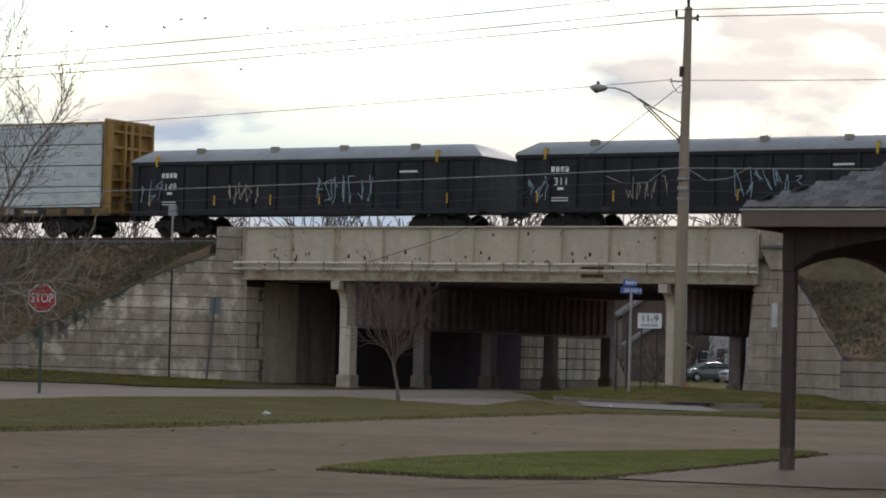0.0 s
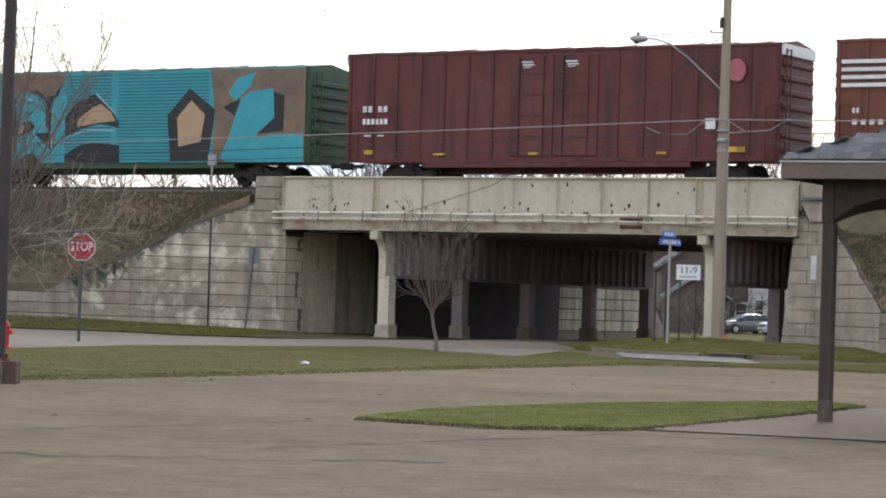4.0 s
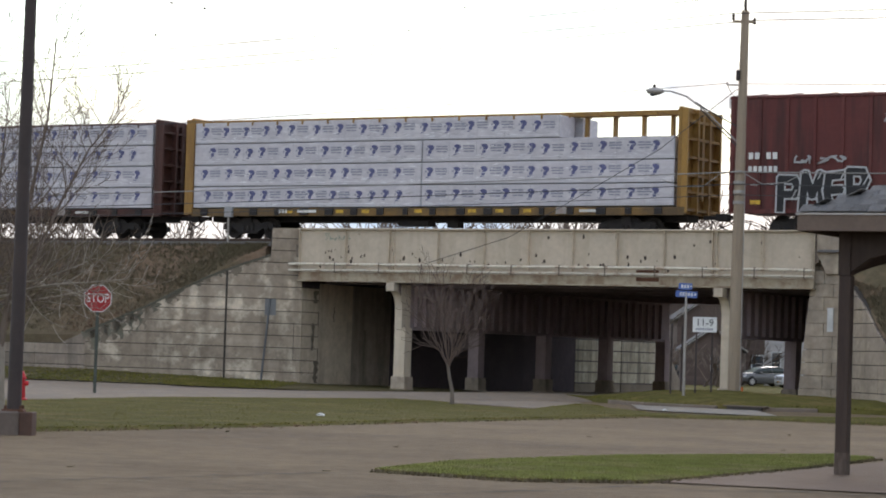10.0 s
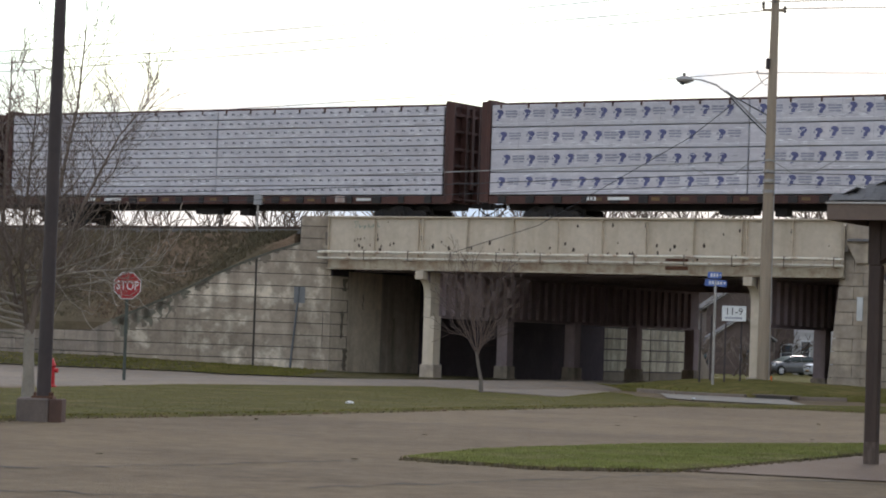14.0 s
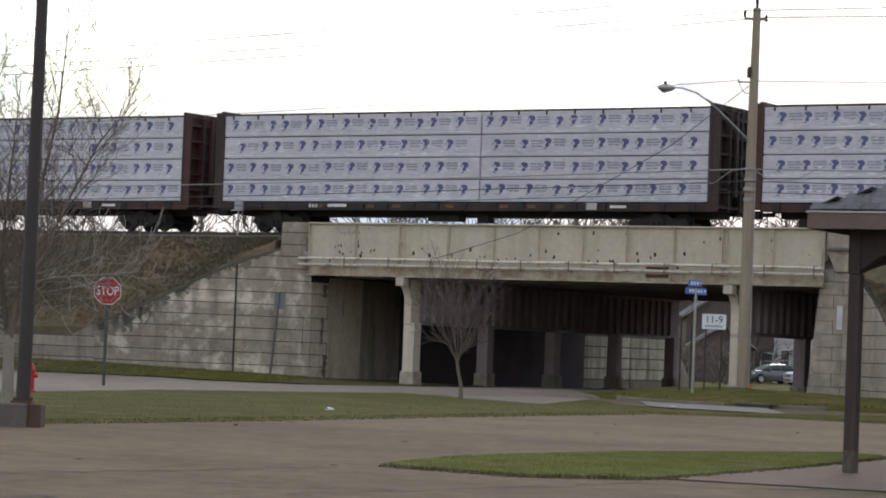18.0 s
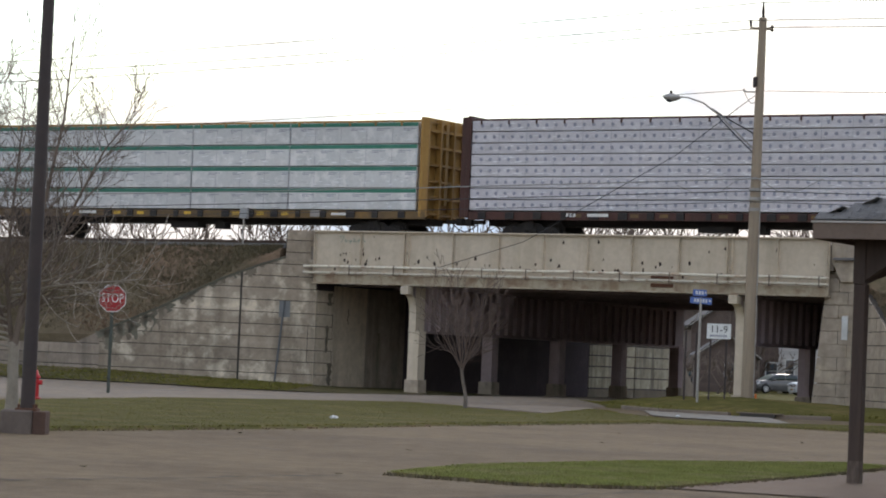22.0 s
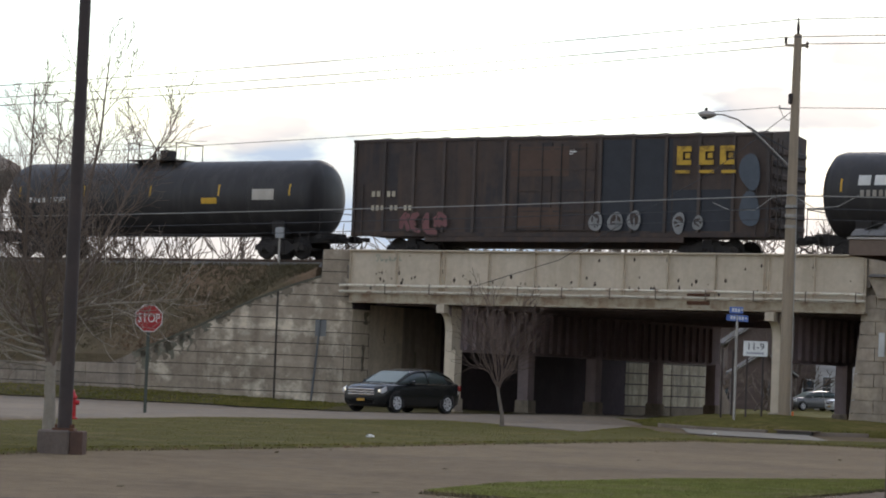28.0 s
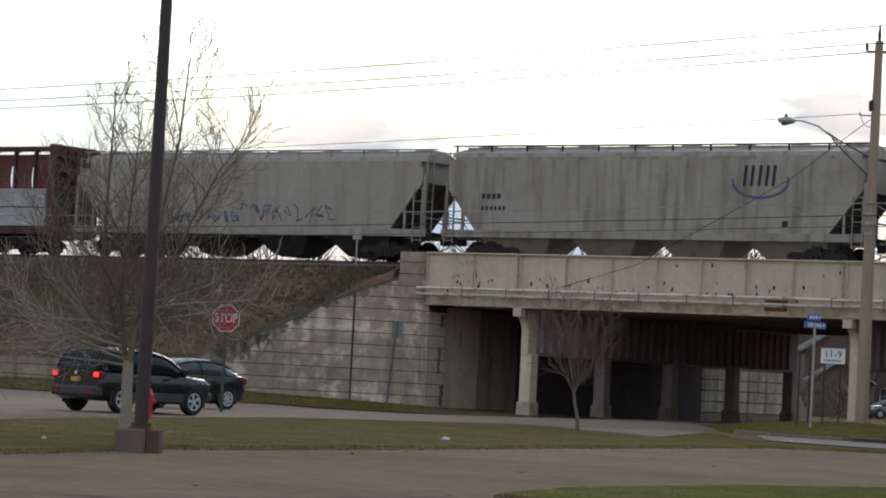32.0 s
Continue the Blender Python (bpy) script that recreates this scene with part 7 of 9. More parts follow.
M_pole = mat("weathered_wood_pole", (0.33, 0.2624, 0.1935), (0.242, 0.1881, 0.1376), 1.5, 0.9, mapping=(6, 6, 0.4), bump=0.2, bscale=10)
M_lightpole = mat("brown_metal_pole", (0.055, 0.04, 0.038), (0.042, 0.033, 0.032), 2, 0.6, bump=0.02)
M_hydrant = mat("red_hydrant_paint", (0.5, 0.025, 0.03), (0.42, 0.02, 0.025), 4, 0.5)
M_wire = mat("dark_cable", (0.05, 0.05, 0.055), None, 3, 0.6, bump=0)
M_wirepale = mat("pale_cable", (0.3, 0.29, 0.27), None, 3, 0.5, bump=0)
M_shelter = mat("dark_stained_timber", (0.06, 0.04, 0.032), (0.042, 0.03, 0.026), 1.5, 0.8, mapping=(4, 4, 0.6), bump=0.15, streak=(0.1, 0.075, 0.06), streak_amt=0.3)
M_fascia = mat("brown_fascia", (0.16, 0.115, 0.09), (0.13, 0.095, 0.075), 2, 0.7, bump=0.1)
M_worn = mat("worn_bare_wood", (0.12, 0.09, 0.072), (0.06, 0.043, 0.036), 6, 0.9, mapping=(4, 4, 0.8))
M_shingle = mat("grey_shingle", (0.17, 0.165, 0.16), (0.11, 0.105, 0.1), 4, 0.95, bump=0.4, bscale=60, rand=0.3)
M_metaledge = mat("drip_edge", (0.4, 0.37, 0.34), None, 4, 0.4, metal=0.3)
M_kerb = mat("kerb_concrete", (0.2074, 0.1656, 0.1299), (0.1382, 0.1078, 0.0842), 1.2, 0.9, bump=0.15)
M_siding = mat("white_siding", (0.56, 0.53, 0.5), (0.47, 0.45, 0.43), 1, 0.6)
M_siding2 = mat("grey_brown_siding", (0.1254, 0.0899, 0.0768), (0.099, 0.0713, 0.0612), 1, 0.8)
M_trim = mat("dull_white_trim", (0.36, 0.34, 0.31), None, 2, 0.7)
M_roof = mat("dark_roof", (0.09, 0.085, 0.085), None, 2, 0.9)
M_pane = glass("window_pane", (0.05, 0.06, 0.07))
M_pad = mat("worn_pad", (0.186, 0.1264, 0.0862), (0.15, 0.1026, 0.0706), 0.4, 0.9, bump=0.3, bscale=25)
M_footing = mat("stained_footing", (0.15, 0.118, 0.1), (0.1, 0.08, 0.07), 2, 0.9, bump=0.2, streak=(0.06, 0.045, 0.04), streak_amt=0.5)
M_boxrust = mat("brown_rusty_box", (0.105, 0.06, 0.045), (0.07, 0.045, 0.036), 4, 0.9, bump=0.2)
M_orange = mat("orange_marker", (0.65, 0.14, 0.03), None, 3, 0.5)
M_bin = mat("grey_box", (0.33, 0.33, 0.33), None, 3, 0.6)

# raised bank on the right, with its kerb and gutter
KERB = [(4.6, 100.4), (5.4, 95.5), (6.9, 90.2), (9.0, 88.2), (10.1, 87.2), (12.2, 88.6), (14.2, 87.2), (20, 88)]
BACK = [(4.9, 101.5, 0.02), (6.2, 102, 0.12), (8.3, 101.2, 0.34), (9.8, 100.4, 0.4), (11.2, 99.3, 0.36), (14.5, 97.3, 0.3), (16.2, 93.2, 0.35), (22, 92, 0.5)]


def bank(name, back, front, material, label):
    bm = bmesh.new()

    def along(line, f):
        f *= len(line) - 1
        k = min(int(f), len(line) - 2)
        return Vector(line[k]).lerp(Vector(line[k + 1]), f - k)
    rows = []
    for k in range(57):
        a, b = along(back, k / 56), along([(x, y, 0.13) for x, y in front], k / 56)
        swell = 0.3 * math.sin(math.pi * min(1, max(0, (k - 6) / 44))) ** 0.6 if 6 < k < 50 else 0
        rows.append([bm.verts.new(a.lerp(b, j / 10) + Vector((0, 0, swell * math.sin(math.pi * j / 10) + (0.03 * noise.noise((k * 0.7, j * 0.9, 4)) if 0 < j < 10 else 0)))) for j in range(11)])
    for r0, r1 in zip(rows, rows[1:]):
        for j in range(10):
            bm.faces.new((r0[j], r1[j], r1[j + 1], r0[j + 1]))
    foot = [bm.verts.new((r[10].co.x, r[10].co.y, -0.08)) for r in rows]
    for k in range(56):
        bm.faces.new((rows[k][10], rows[k + 1][10], foot[k + 1], foot[k]))
    return tagged(part(name, bm, material, smooth="all"), label, "lawn", kind="structure")


bank("grass_bank", BACK, KERB, M_grass, "low grass bank behind the kerb beside the bridge")
kerb = tagged(new("kerb"), "chipped pale concrete kerb in separate stones", "kerb", kind="structure")
gutter = bmesh.new()
lane = []
for (x0, y0), (x1, y1) in zip(KERB, KERB[1:]):
    n = max(1, int(math.hypot(x1 - x0, y1 - y0) / 1.5))
    for k in range(n):
        if not 5.6 < x0 + (x1 - x0) * k / n < 10.4:
            continue
        a, b = Vector((x0, y0, 0)).lerp(Vector((x1, y1, 0)), k / n), Vector((x0, y0, 0)).lerp(Vector((x1, y1, 0)), (k + 1) / n)
        lane.append(a)
        if 9.3 < (a.x + b.x) / 2 < 10.2:
            continue
        w = (b - a).normalized()
        s = Vector((w.y, -w.x, 0)) * 0.17
        bm = bmesh.new()
        e = w * 0.012
        pts = [a + e, b - e, b - e + s, a + e + s]
        prism(bm, [(p.x, p.y) for p in pts], "z", -0.05, 0.13)
        bmesh.ops.bevel(bm, geom=bm.edges[:], offset=0.02, segments=1, affect="EDGES")
        part("kerb_stone", bm, M_kerb, kerb)
lane = [p for p in lane if 6.2 < p.x < 10.4]
lo, hi = [gutter.verts.new((p.x, p.y - 0.17, 0.03)) for p in lane], [gutter.verts.new((p.x - 0.4, p.y - 9.5, 0.03)) for p in lane]
for k in range(len(lane) - 1):
    gutter.faces.new((lo[k], lo[k + 1], hi[k + 1], hi[k]))
tagged(part("pavement", gutter, M_gutter), "pale concrete gutter slab along the kerb", "pavement", kind="structure")
drain = thing("storm_drain", pose(9.75, 87.3, 0, 0, 0, -30), "dark storm-drain inlet in the kerb with a concrete lid", "drain")
part("lid", boxes((-0.75, 0.75, -0.05, 0.4, 0.13, 0.165), bevel=0.015), M_kerb, drain)
part("opening", boxes((-0.6, 0.6, -0.06, 0.1, 0.02, 0.13)), M_joint, drain, "black opening")
edge = thing("kerb_edge", pose(1.5, 78.0, 0, 0, 0, -64), "low pale concrete edging at the corner of the lawn", "kerb")
part("edging_stone", boxes((-2.4, 2.4, -0.12, 0.12, -0.03, 0.1), bevel=0.02), M_kerb, edge)

# cracks in the asphalt, filled with tar
rnd = random.Random(12)
for line in ([(-9, 27.6), (-4.5, 28.6), (-3.0, 30.3), (-0.9, 33.4)], [(5.2, 47.6), (7.0, 50.2), (8.7, 52.6), (12, 55)], [(-3.6, 44.5), (-1.2, 48), (1.6, 52)], [(-8, 24.6), (-3.1, 24.2), (0.5, 24.9)], [(-1.5, 26.5), (0.4, 29.0), (2.2, 31.6), (5.1, 31.4), (8, 31)], [(-4.3, 41), (-2.2, 40.2)], [(1.0, 45.5), (5.2, 47.2)]):
    bm = bmesh.new()
    pts = []
    for (x0, y0), (x1, y1) in zip(line, line[1:]):
        n = max(2, int(math.hypot(x1 - x0, y1 - y0) / 0.25))
        pts += [(x0 + (x1 - x0) * k / n + rnd.uniform(-0.05, 0.05), y0 + (y1 - y0) * k / n + rnd.uniform(-0.3, 0.3)) for k in range(n)]
    prev = None
    for x, y in pts:
        w = rnd.uniform(0.015, 0.07)
        row = [bm.verts.new((x, y - w, 0.004)), bm.verts.new((x, y + w, 0.004))]
        if prev:
            bm.faces.new((prev[0], row[0], row[1], prev[1]))
        prev = row
    tagged(part("tar_seam", bm, M_crack), "black tar-filled crack across the asphalt", "crack", kind="structure")
pad = bmesh.new()
pad.faces.new([pad.verts.new((x, y, 0.012)) for x, y in ((2.6, 33.0), (5.2, 38.6), (7.3, 43.4), (14, 44), (14, 32), (5.3, 31.8))])
tagged(part("shelter_pad", pad, M_pad), "worn brownish concrete pad under the shelter", "pavement", kind="structure")


def facing(x, y):
    """The turn that makes local -y look at the camera."""
    return math.degrees(math.atan2(-x, y))


# a small white notice on the abutment, and faint paint on the girder
part("notice", boxes((25.55, 25.78, -0.45, -0.43, 2.75, 3.6), bevel=0.004), M_signwhite, abut, "narrow white notice")
scrawl(bridge, 4.2, 5.4, 5.85, 6.15, GV - 0.006, M_sprays["faintgreen"], 6, 71, 0.025, "faint green painted scrawl")

# stop sign
sx, sy = -9.75, 76.4
stop = thing("stop_sign", pose(sx, sy, 0, 0, 0, facing(sx, sy)), "red octagonal stop sign on a slim green-grey post", "sign")
part("post", boxes((-0.032, 0.032, 0.03, 0.06, -0.1, 2.95), (-0.045, 0.045, 0.055, 0.07, -0.1, 2.95)), M_post, stop)


def octagon(r):
    return [(r * math.cos(a), 2.76 + r * math.sin(a)) for a in (math.pi / 8 + k * math.pi / 4 for k in range(8))]


part("rim", prism(bmesh.new(), octagon(0.412), "y", 0.006, 0.012), M_signwhite, stop)
face = part("face", prism(bmesh.new(), octagon(0.385), "y", 0.0, 0.01), M_signred, stop)
letters("lettering", "STOP", 0.36, M_signwhite, stop, pose(0, -0.004, 2.755) @ Matrix.Diagonal((0.74, 1, 1, 1)), "white letters")
for z in (2.5, 3.0):
    part("bolt", lathe(bmesh.new(), [(0.015, -0.012), (0.015, 0.0)], 8, "y", (0, 0, z)), M_galv, stop)

# street-name signs on a steel post, and the clearance sign
px, py = 8.2, 92.0
names = thing("street_name_sign", pose(px, py, 0.45, 0, 0, facing(px, py)), "two blue street-name blades on a galvanised post", "sign")
part("post", tube(bmesh.new(), [(0, 0, -0.4), (0, 0, 3.45)], 0.045, 10), M_galv, names, smooth=True)
for z, w, a in ((3.62, 0.24, 16), (3.36, 0.37, -10)):
    bl = part("blade", boxes((-w, w, -0.006, 0.006, z - 0.11, z + 0.11), bevel=0.004), M_signblue, names, m=pose(-0.04 if a > 0 else -0.17, 0, 0, 0, 0 if a > 0 else 3, a))
    bm = bmesh.new()
    n = 5 if w > 0.3 else 3
    for k in range(n):
        x = -w * 0.62 + k * w * 1.3 / n
        plates(bm, [(x, x + w * 1.3 / n * 0.66, z - 0.055, z + 0.06)], -0.009)
    plates(bm, [(w * 0.74, w * 0.92, z - 0.02, z + 0.05)], -0.009)
    part("lettering", bm, M_signwhite, bl, "unreadable white letter bars")
cx_, cy_ = 8.95, 93.0
clear = thing("clearance_sign", pose(cx_, cy_, 0.45, 0, 0, facing(cx_, cy_)), "white clearance sign on two thin dark posts", "sign")
for x in (-0.27, 0.27):
    part("post", boxes((x - 0.03, x + 0.03, 0.02, 0.06, -0.4, 2.6)), M_lightpole, clear)
part("board", boxes((-0.41, 0.41, 0.0, 0.012, 2.1, 2.62), bevel=0.004), M_signwhite, clear)
letters("lettering", "11-9", 0.34, M_black, clear, pose(0, -0.004, 2.42), "black clearance figures")
marks(clear, [(-0.3 + k * 0.075, -0.245 + k * 0.075, 2.17, 2.24) for k in range(8)], -0.004, M_ink_grey, "lettering", "small unreadable grey letters")
for x, y, h in ((7.85, 93.2, 2.4), (8.3, 94.2, 2.35)):
    p = thing("fence_post", pose(x, y, 0.4), "thin dark steel post standing in the grass", "post", "thin posts")
    part("post", boxes((-0.03, 0.03, -0.03, 0.03, -0.3, h), bevel=0.006), M_lightpole, p)
marker = thing("utility_marker", pose(10.5, 94.9, 0.5), "small bright orange plastic marker at the pole", "marker")
part("stake", boxes((-0.035, 0.035, -0.02, 0.02, -0.1, 0.2), bevel=0.01), M_orange, marker)

# utility pole with its street lamp
ux, uy = 9.5, 88.4
FAR = 1.078
pole = thing("utility_pole", pose(ux * FAR, uy * FAR, EYE + (0.5 - EYE) * FAR) @ Matrix.Diagonal((FAR, FAR, FAR, 1)), "weathered grey wooden utility pole with a curved lamp arm", "utility pole")
part("shaft", tube(bmesh.new(), [(0, 0, -0.5), (0.0, 0, 4), (0.02, 0, 8), (0.05, 0, 12.55)], [0.2, 0.185, 0.16, 0.125], 14), M_pole, pole, smooth=True)
part("crossarm", boxes((-0.36, 0.38, -0.05, 0.05, 12.15, 12.23), bevel=0.01), M_pole, pole)
for x, z in ((-0.34, 12.23), (0.36, 12.1), (0.05, 12.55)):
    part("insulator", lathe(bmesh.new(), [(0.02, 0), (0.06, 0.05), (0.035, 0.1), (0.06, 0.15), (0.02, 0.24 if x != 0.05 else 0.55)], 10, "z", (x, 0, z)), M_lightpole, pole, smooth=True)
part("transformer_box", boxes((-0.2, -0.08, -0.16, 0.08, 10.25, 10.6), bevel=0.03), M_lightpole, pole)
part("bracket", boxes((-0.5, 0.0, -0.03, 0.03, 10.08, 10.13), (-0.5, -0.45, -0.04, 0.04, 10.1, 10.2)), M_galv, pole)
part("conduit", tube(bmesh.new(), [(0.19, -0.05, 0), (0.17, -0.05, 7.2)], 0.028, 8), M_galv, pole)
for z in (6.85, 6.55, 6.2):
    part("cable_clamp", lathe(bmesh.new(), [(0.185, z), (0.19, z + 0.02), (0.19, z + 0.09), (0.185, z + 0.11)], 12), M_galv, pole)
arm = [(-0.12, 0, 8.25), (-0.6, 0, 8.7), (-1.2, 0, 9.25), (-1.8, 0, 9.68), (-2.3, 0, 9.83), (-2.62, 0, 9.84)]
part("lamp_arm", tube(bmesh.new(), arm, [0.028, 0.028, 0.027, 0.026, 0.025, 0.024], 8), M_galv, pole, smooth=True)
part("arm_brace", tube(bmesh.new(), [(-0.12, 0, 8.75), (-1.15, 0, 9.28), (-1.5, 0, 9.5)], 0.022, 6), M_wire, pole)
part("arm_brace", tube(bmesh.new(), [(-0.12, 0, 8.12), (-0.7, 0, 8.66), (-1.35, 0, 9.3)], 0.022, 6), M_wire, pole)
bm = bmesh.new()
lathe(bm, [(0.02, -3.12), (0.09, -3.07), (0.15, -2.92), (0.16, -2.78), (0.11, -2.64), (0.05, -2.54)], 16, "x", (0, 0, 9.83))
for v in bm.verts:
    v.co.z = 9.83 + (v.co.z - 9.83) * (0.75 if v.co.z > 9.83 else 0.95)
lamp = part("lamp_head", bm, M_galv, pole, "grey cobra-head lamp", smooth=True)
part("photocell", lathe(bmesh.new(), [(0.05, 9.92), (0.05, 10.02), (0.02, 10.04)], 8, "z", (-2.86, 0, 0)), M_lightpole, lamp)
part("lens", lathe(bmesh.new(), [(0.12, 9.76), (0.1, 9.68), (0.03, 9.65)], 12, "z", (-2.9, 0, 0)), M_pane, lamp)


def wire(name, pts, r, material, label, sag=0.0, far=FAR):
    pts = [(x * far, y * far, EYE + (z - EYE) * far) for x, y, z in pts]
    out = []
    for a, b in zip(pts, pts[1:]):
        for k in range(12):
            p = Vector(a).lerp(Vector(b), k / 12)
            p.z -= sag * 4 * (k / 12) * (1 - k / 12)
            out.append(p)
    out.append(Vector(pts[-1]))
    ob = part(name, tube(bmesh.new(), out, r, 5), material)
    return tagged(ob, label, "cable", "overhead cables")


def along_line(k, z):
    return (ux - 24.5 * k, uy + 17 * k, z)


wire("power_line", [along_line(2.6, 12.3), (ux + 0.05, uy, 13.55), along_line(-1.5, 14.2)], 0.016, M_wire, "thin dark power line strung from the pole top", 0.5)
wire("power_line", [along_line(2.6, 11.9), (ux - 0.34, uy, 12.95), along_line(-1.5, 13.6)], 0.016, M_wire, "thin dark power line strung from the pole top", 0.5)
wire("power_line", [along_line(2.6, 11.6), (ux + 0.36, uy, 12.75), along_line(-1.5, 13.3)], 0.016, M_wire, "thin dark power line strung from the pole top", 0.55)
wire("lamp_cable", [along_line(2.6, 9.3), (ux - 0.48, uy, 10.65), (ux + 0.1, uy, 10.65), along_line(-1.5, 10.6)], 0.012, M_wire, "thin dark cable strung from the pole", 0.45)
wire("phone_cable", [along_line(2.6, 7.2), (ux - 0.1, uy - 0.2, 7.75), along_line(-1.5, 7.9)], 0.022, M_wirepale, "pale telephone cable strung from the pole", 0.35)
wire("phone_cable", [along_line(2.6, 6.6), (ux - 0.1, uy - 0.2, 7.35), along_line(-1.5, 7.3)], 0.017, M_wire, "dark telephone cable strung from the pole", 0.35)
wire("phone_cable", [along_line(2.6, 6.2), (ux - 0.1, uy - 0.2, 7.0), along_line(-1.5, 6.9)], 0.013, M_wire, "dark telephone cable strung from the pole", 0.35)
wire("phone_cable", [(ux - 2.4, uy + 1.6, 7.55), (ux - 1.9, uy + 1.2, 7.3), (ux - 1.1, uy + 0.7, 7.3), (ux - 0.6, uy + 0.3, 7.7), (ux, uy - 0.2, 7.8), (ux + 0.7, uy - 0.5, 7.35), (ux + 1.4, uy - 1.0, 7.4), (ux + 2.0, uy - 1.5, 7.75)], 0.016, M_wirepale, "slack pale loop of telephone cable beside the pole")
end = at(9.0, -0.95, 4.97)
wire("service_drop", [(ux * FAR, uy * FAR, 11.3), (7.5, 96.6, 9.06), (2.35, 102, 5.99), tuple(end)], 0.014, M_wire, "dark cable that runs down to the bridge girder", 0.0, 1.0)

# brown lighting mast on its concrete foot
lx, ly = -6.72, 42.8
mast = thing("light_mast", pose(lx, ly, 0), "tall dark brown metal light mast on a concrete foot", "light pole")
part("shaft", tube(bmesh.new(), [(0, 0, 0.36), (0.03, 0, 9.5)], [0.115, 0.085], 16), M_lightpole, mast, smooth=True)
part("base_plate", boxes((-0.17, 0.17, -0.17, 0.17, 0.36, 0.4), bevel=0.005), M_rust, mast)
part("foot", boxes((-0.38, 0.12, -0.3, 0.3, -0.1, 0.37), bevel=0.03), M_footing, mast, "stained concrete foot")
part("foot_box", boxes((0.12, 0.33, -0.26, 0.22, -0.05, 0.36), bevel=0.015), M_boxrust, mast, "rusty steel box")
for x, y in ((-0.12, -0.12), (0.12, -0.12), (-0.12, 0.12), (0.12, 0.12)):
    part("anchor_bolt", lathe(bmesh.new(), [(0.015, 0.38), (0.02, 0.4), (0.02, 0.45), (0.012, 0.46)], 6, "z", (x, y, 0)), M_rust, mast)
hyd = thing("fire_hydrant", pose(-10.15, 65.6, 0.05), "bright red cast-iron fire hydrant on the lawn", "hydrant")
part("barrel", lathe(bmesh.new(), [(0.16, -0.1), (0.16, 0.05), (0.11, 0.07), (0.1, 0.5), (0.13, 0.52), (0.13, 0.56), (0.1, 0.6), (0.06, 0.7), (0.02, 0.73)], 14), M_hydrant, hyd, smooth=True)
for s in (-1, 1):
    part("nozzle", lathe(bmesh.new(), [(0.06, 0), (0.06, s * 0.16), (0.05, s * 0.18)], 10, "x", (0, 0, 0.42)), M_hydrant, hyd, smooth=True)
part("cap_nut", boxes((-0.025, 0.025, -0.025, 0.025, 0.72, 0.79)), M_hydrant, hyd)

# milepost beside the track
p = at(-0.55, -0.6, 5.6)
mile = thing("track_sign", pose(p.x, p.y, p.z, 0, 0, TURN), "small grey box on a thin post beside the track", "sign")
part("post", boxes((-0.03, 0.03, -0.03, 0.03, -0.3, 1.65)), M_galv, mile)
part("box", boxes((-0.19, 0.19, -0.06, 0.06, 1.2, 1.62), bevel=0.01), M_bin, mile)

# ---- shelter ----
shx, shy = 5.48, 37.0
sh = thing("park_shelter", pose(shx, shy, 0, 0, 0, -27), "dark timber park shelter with a grey shingled hip roof", "shelter")
W = 5.6
for n, (x, y) in enumerate(((0, 0), (W, 0), (0.0, W), (W, W))):
    po = part("post", boxes((x - 0.085, x + 0.085, y - 0.085, y + 0.085, -0.02, 2.72), bevel=0.012), M_shelter, sh)
    if n == 0:
        part("worn_foot", boxes((x - 0.088, x + 0.088, y - 0.088, y + 0.088, 0.0, 0.32), bevel=0.012), M_worn, po, "bare weathered foot of the post")
for a, b in (((0, 0), (W, 0)), ((0, 0), (0, W)), ((W, 0), (W, W)), ((0, W), (W, W))):
    # a deep beam whose lower edge is cut to an arch
    n = 16
    run = W
    deep = a[1] == b[1]
    arch = [(run * k / n, 2.72 + (0.0 if k in (0, n) else 0.55 * math.sin(math.pi * k / n) ** 0.5 if deep else 0.3 * math.sin(math.pi * k / n) ** 0.9)) for k in range(n + 1)]
    pts = [(-0.1, 3.36), (-0.1, 2.72)] + arch + [(run + 0.1, 2.72), (run + 0.1, 3.36)]
    bm = prism(bmesh.new(), pts, "y", -0.075, 0.075)
    turn = 0 if a[1] == b[1] else 90
    part("arched_beam", bm, M_shelter, sh, m=pose(a[0], a[1], 0, 0, 0, turn))
O, EZ, RZ = 0.52, 3.36, 4.95
part("ceiling", boxes((-O + 0.06, W + O - 0.06, -O + 0.06, W + O - 0.06, 3.37, 3.41)), M_shelter, sh)
for x0, x1, y0, y1 in ((-O, W + O, -O - 0.03, -O), (-O, W + O, W + O, W + O + 0.03), (-O - 0.03, -O, -O, W + O), (W + O, W + O + 0.03, -O, W + O)):
    part("fascia", boxes((x0, x1, y0, y1, 3.3, 3.52), bevel=0.006), M_fascia, sh)
    part("drip_edge", boxes((x0 - 0.02, x1 + 0.02, y0 - 0.02, y1 + 0.02, 3.52, 3.545)), M_metaledge, sh)
mid = W / 2
bm = bmesh.new()
ring = [bm.verts.new(p) for p in ((-O - 0.03, -O - 0.03, 3.545), (W + O + 0.03, -O - 0.03, 3.545), (W + O + 0.03, W + O + 0.03, 3.545), (-O - 0.03, W + O + 0.03, 3.545))]
apex = bm.verts.new((mid, mid, RZ))
for k in range(4):
    bm.faces.new((ring[k], ring[(k + 1) % 4], apex))
part("roof_deck", bm, M_roof, sh)
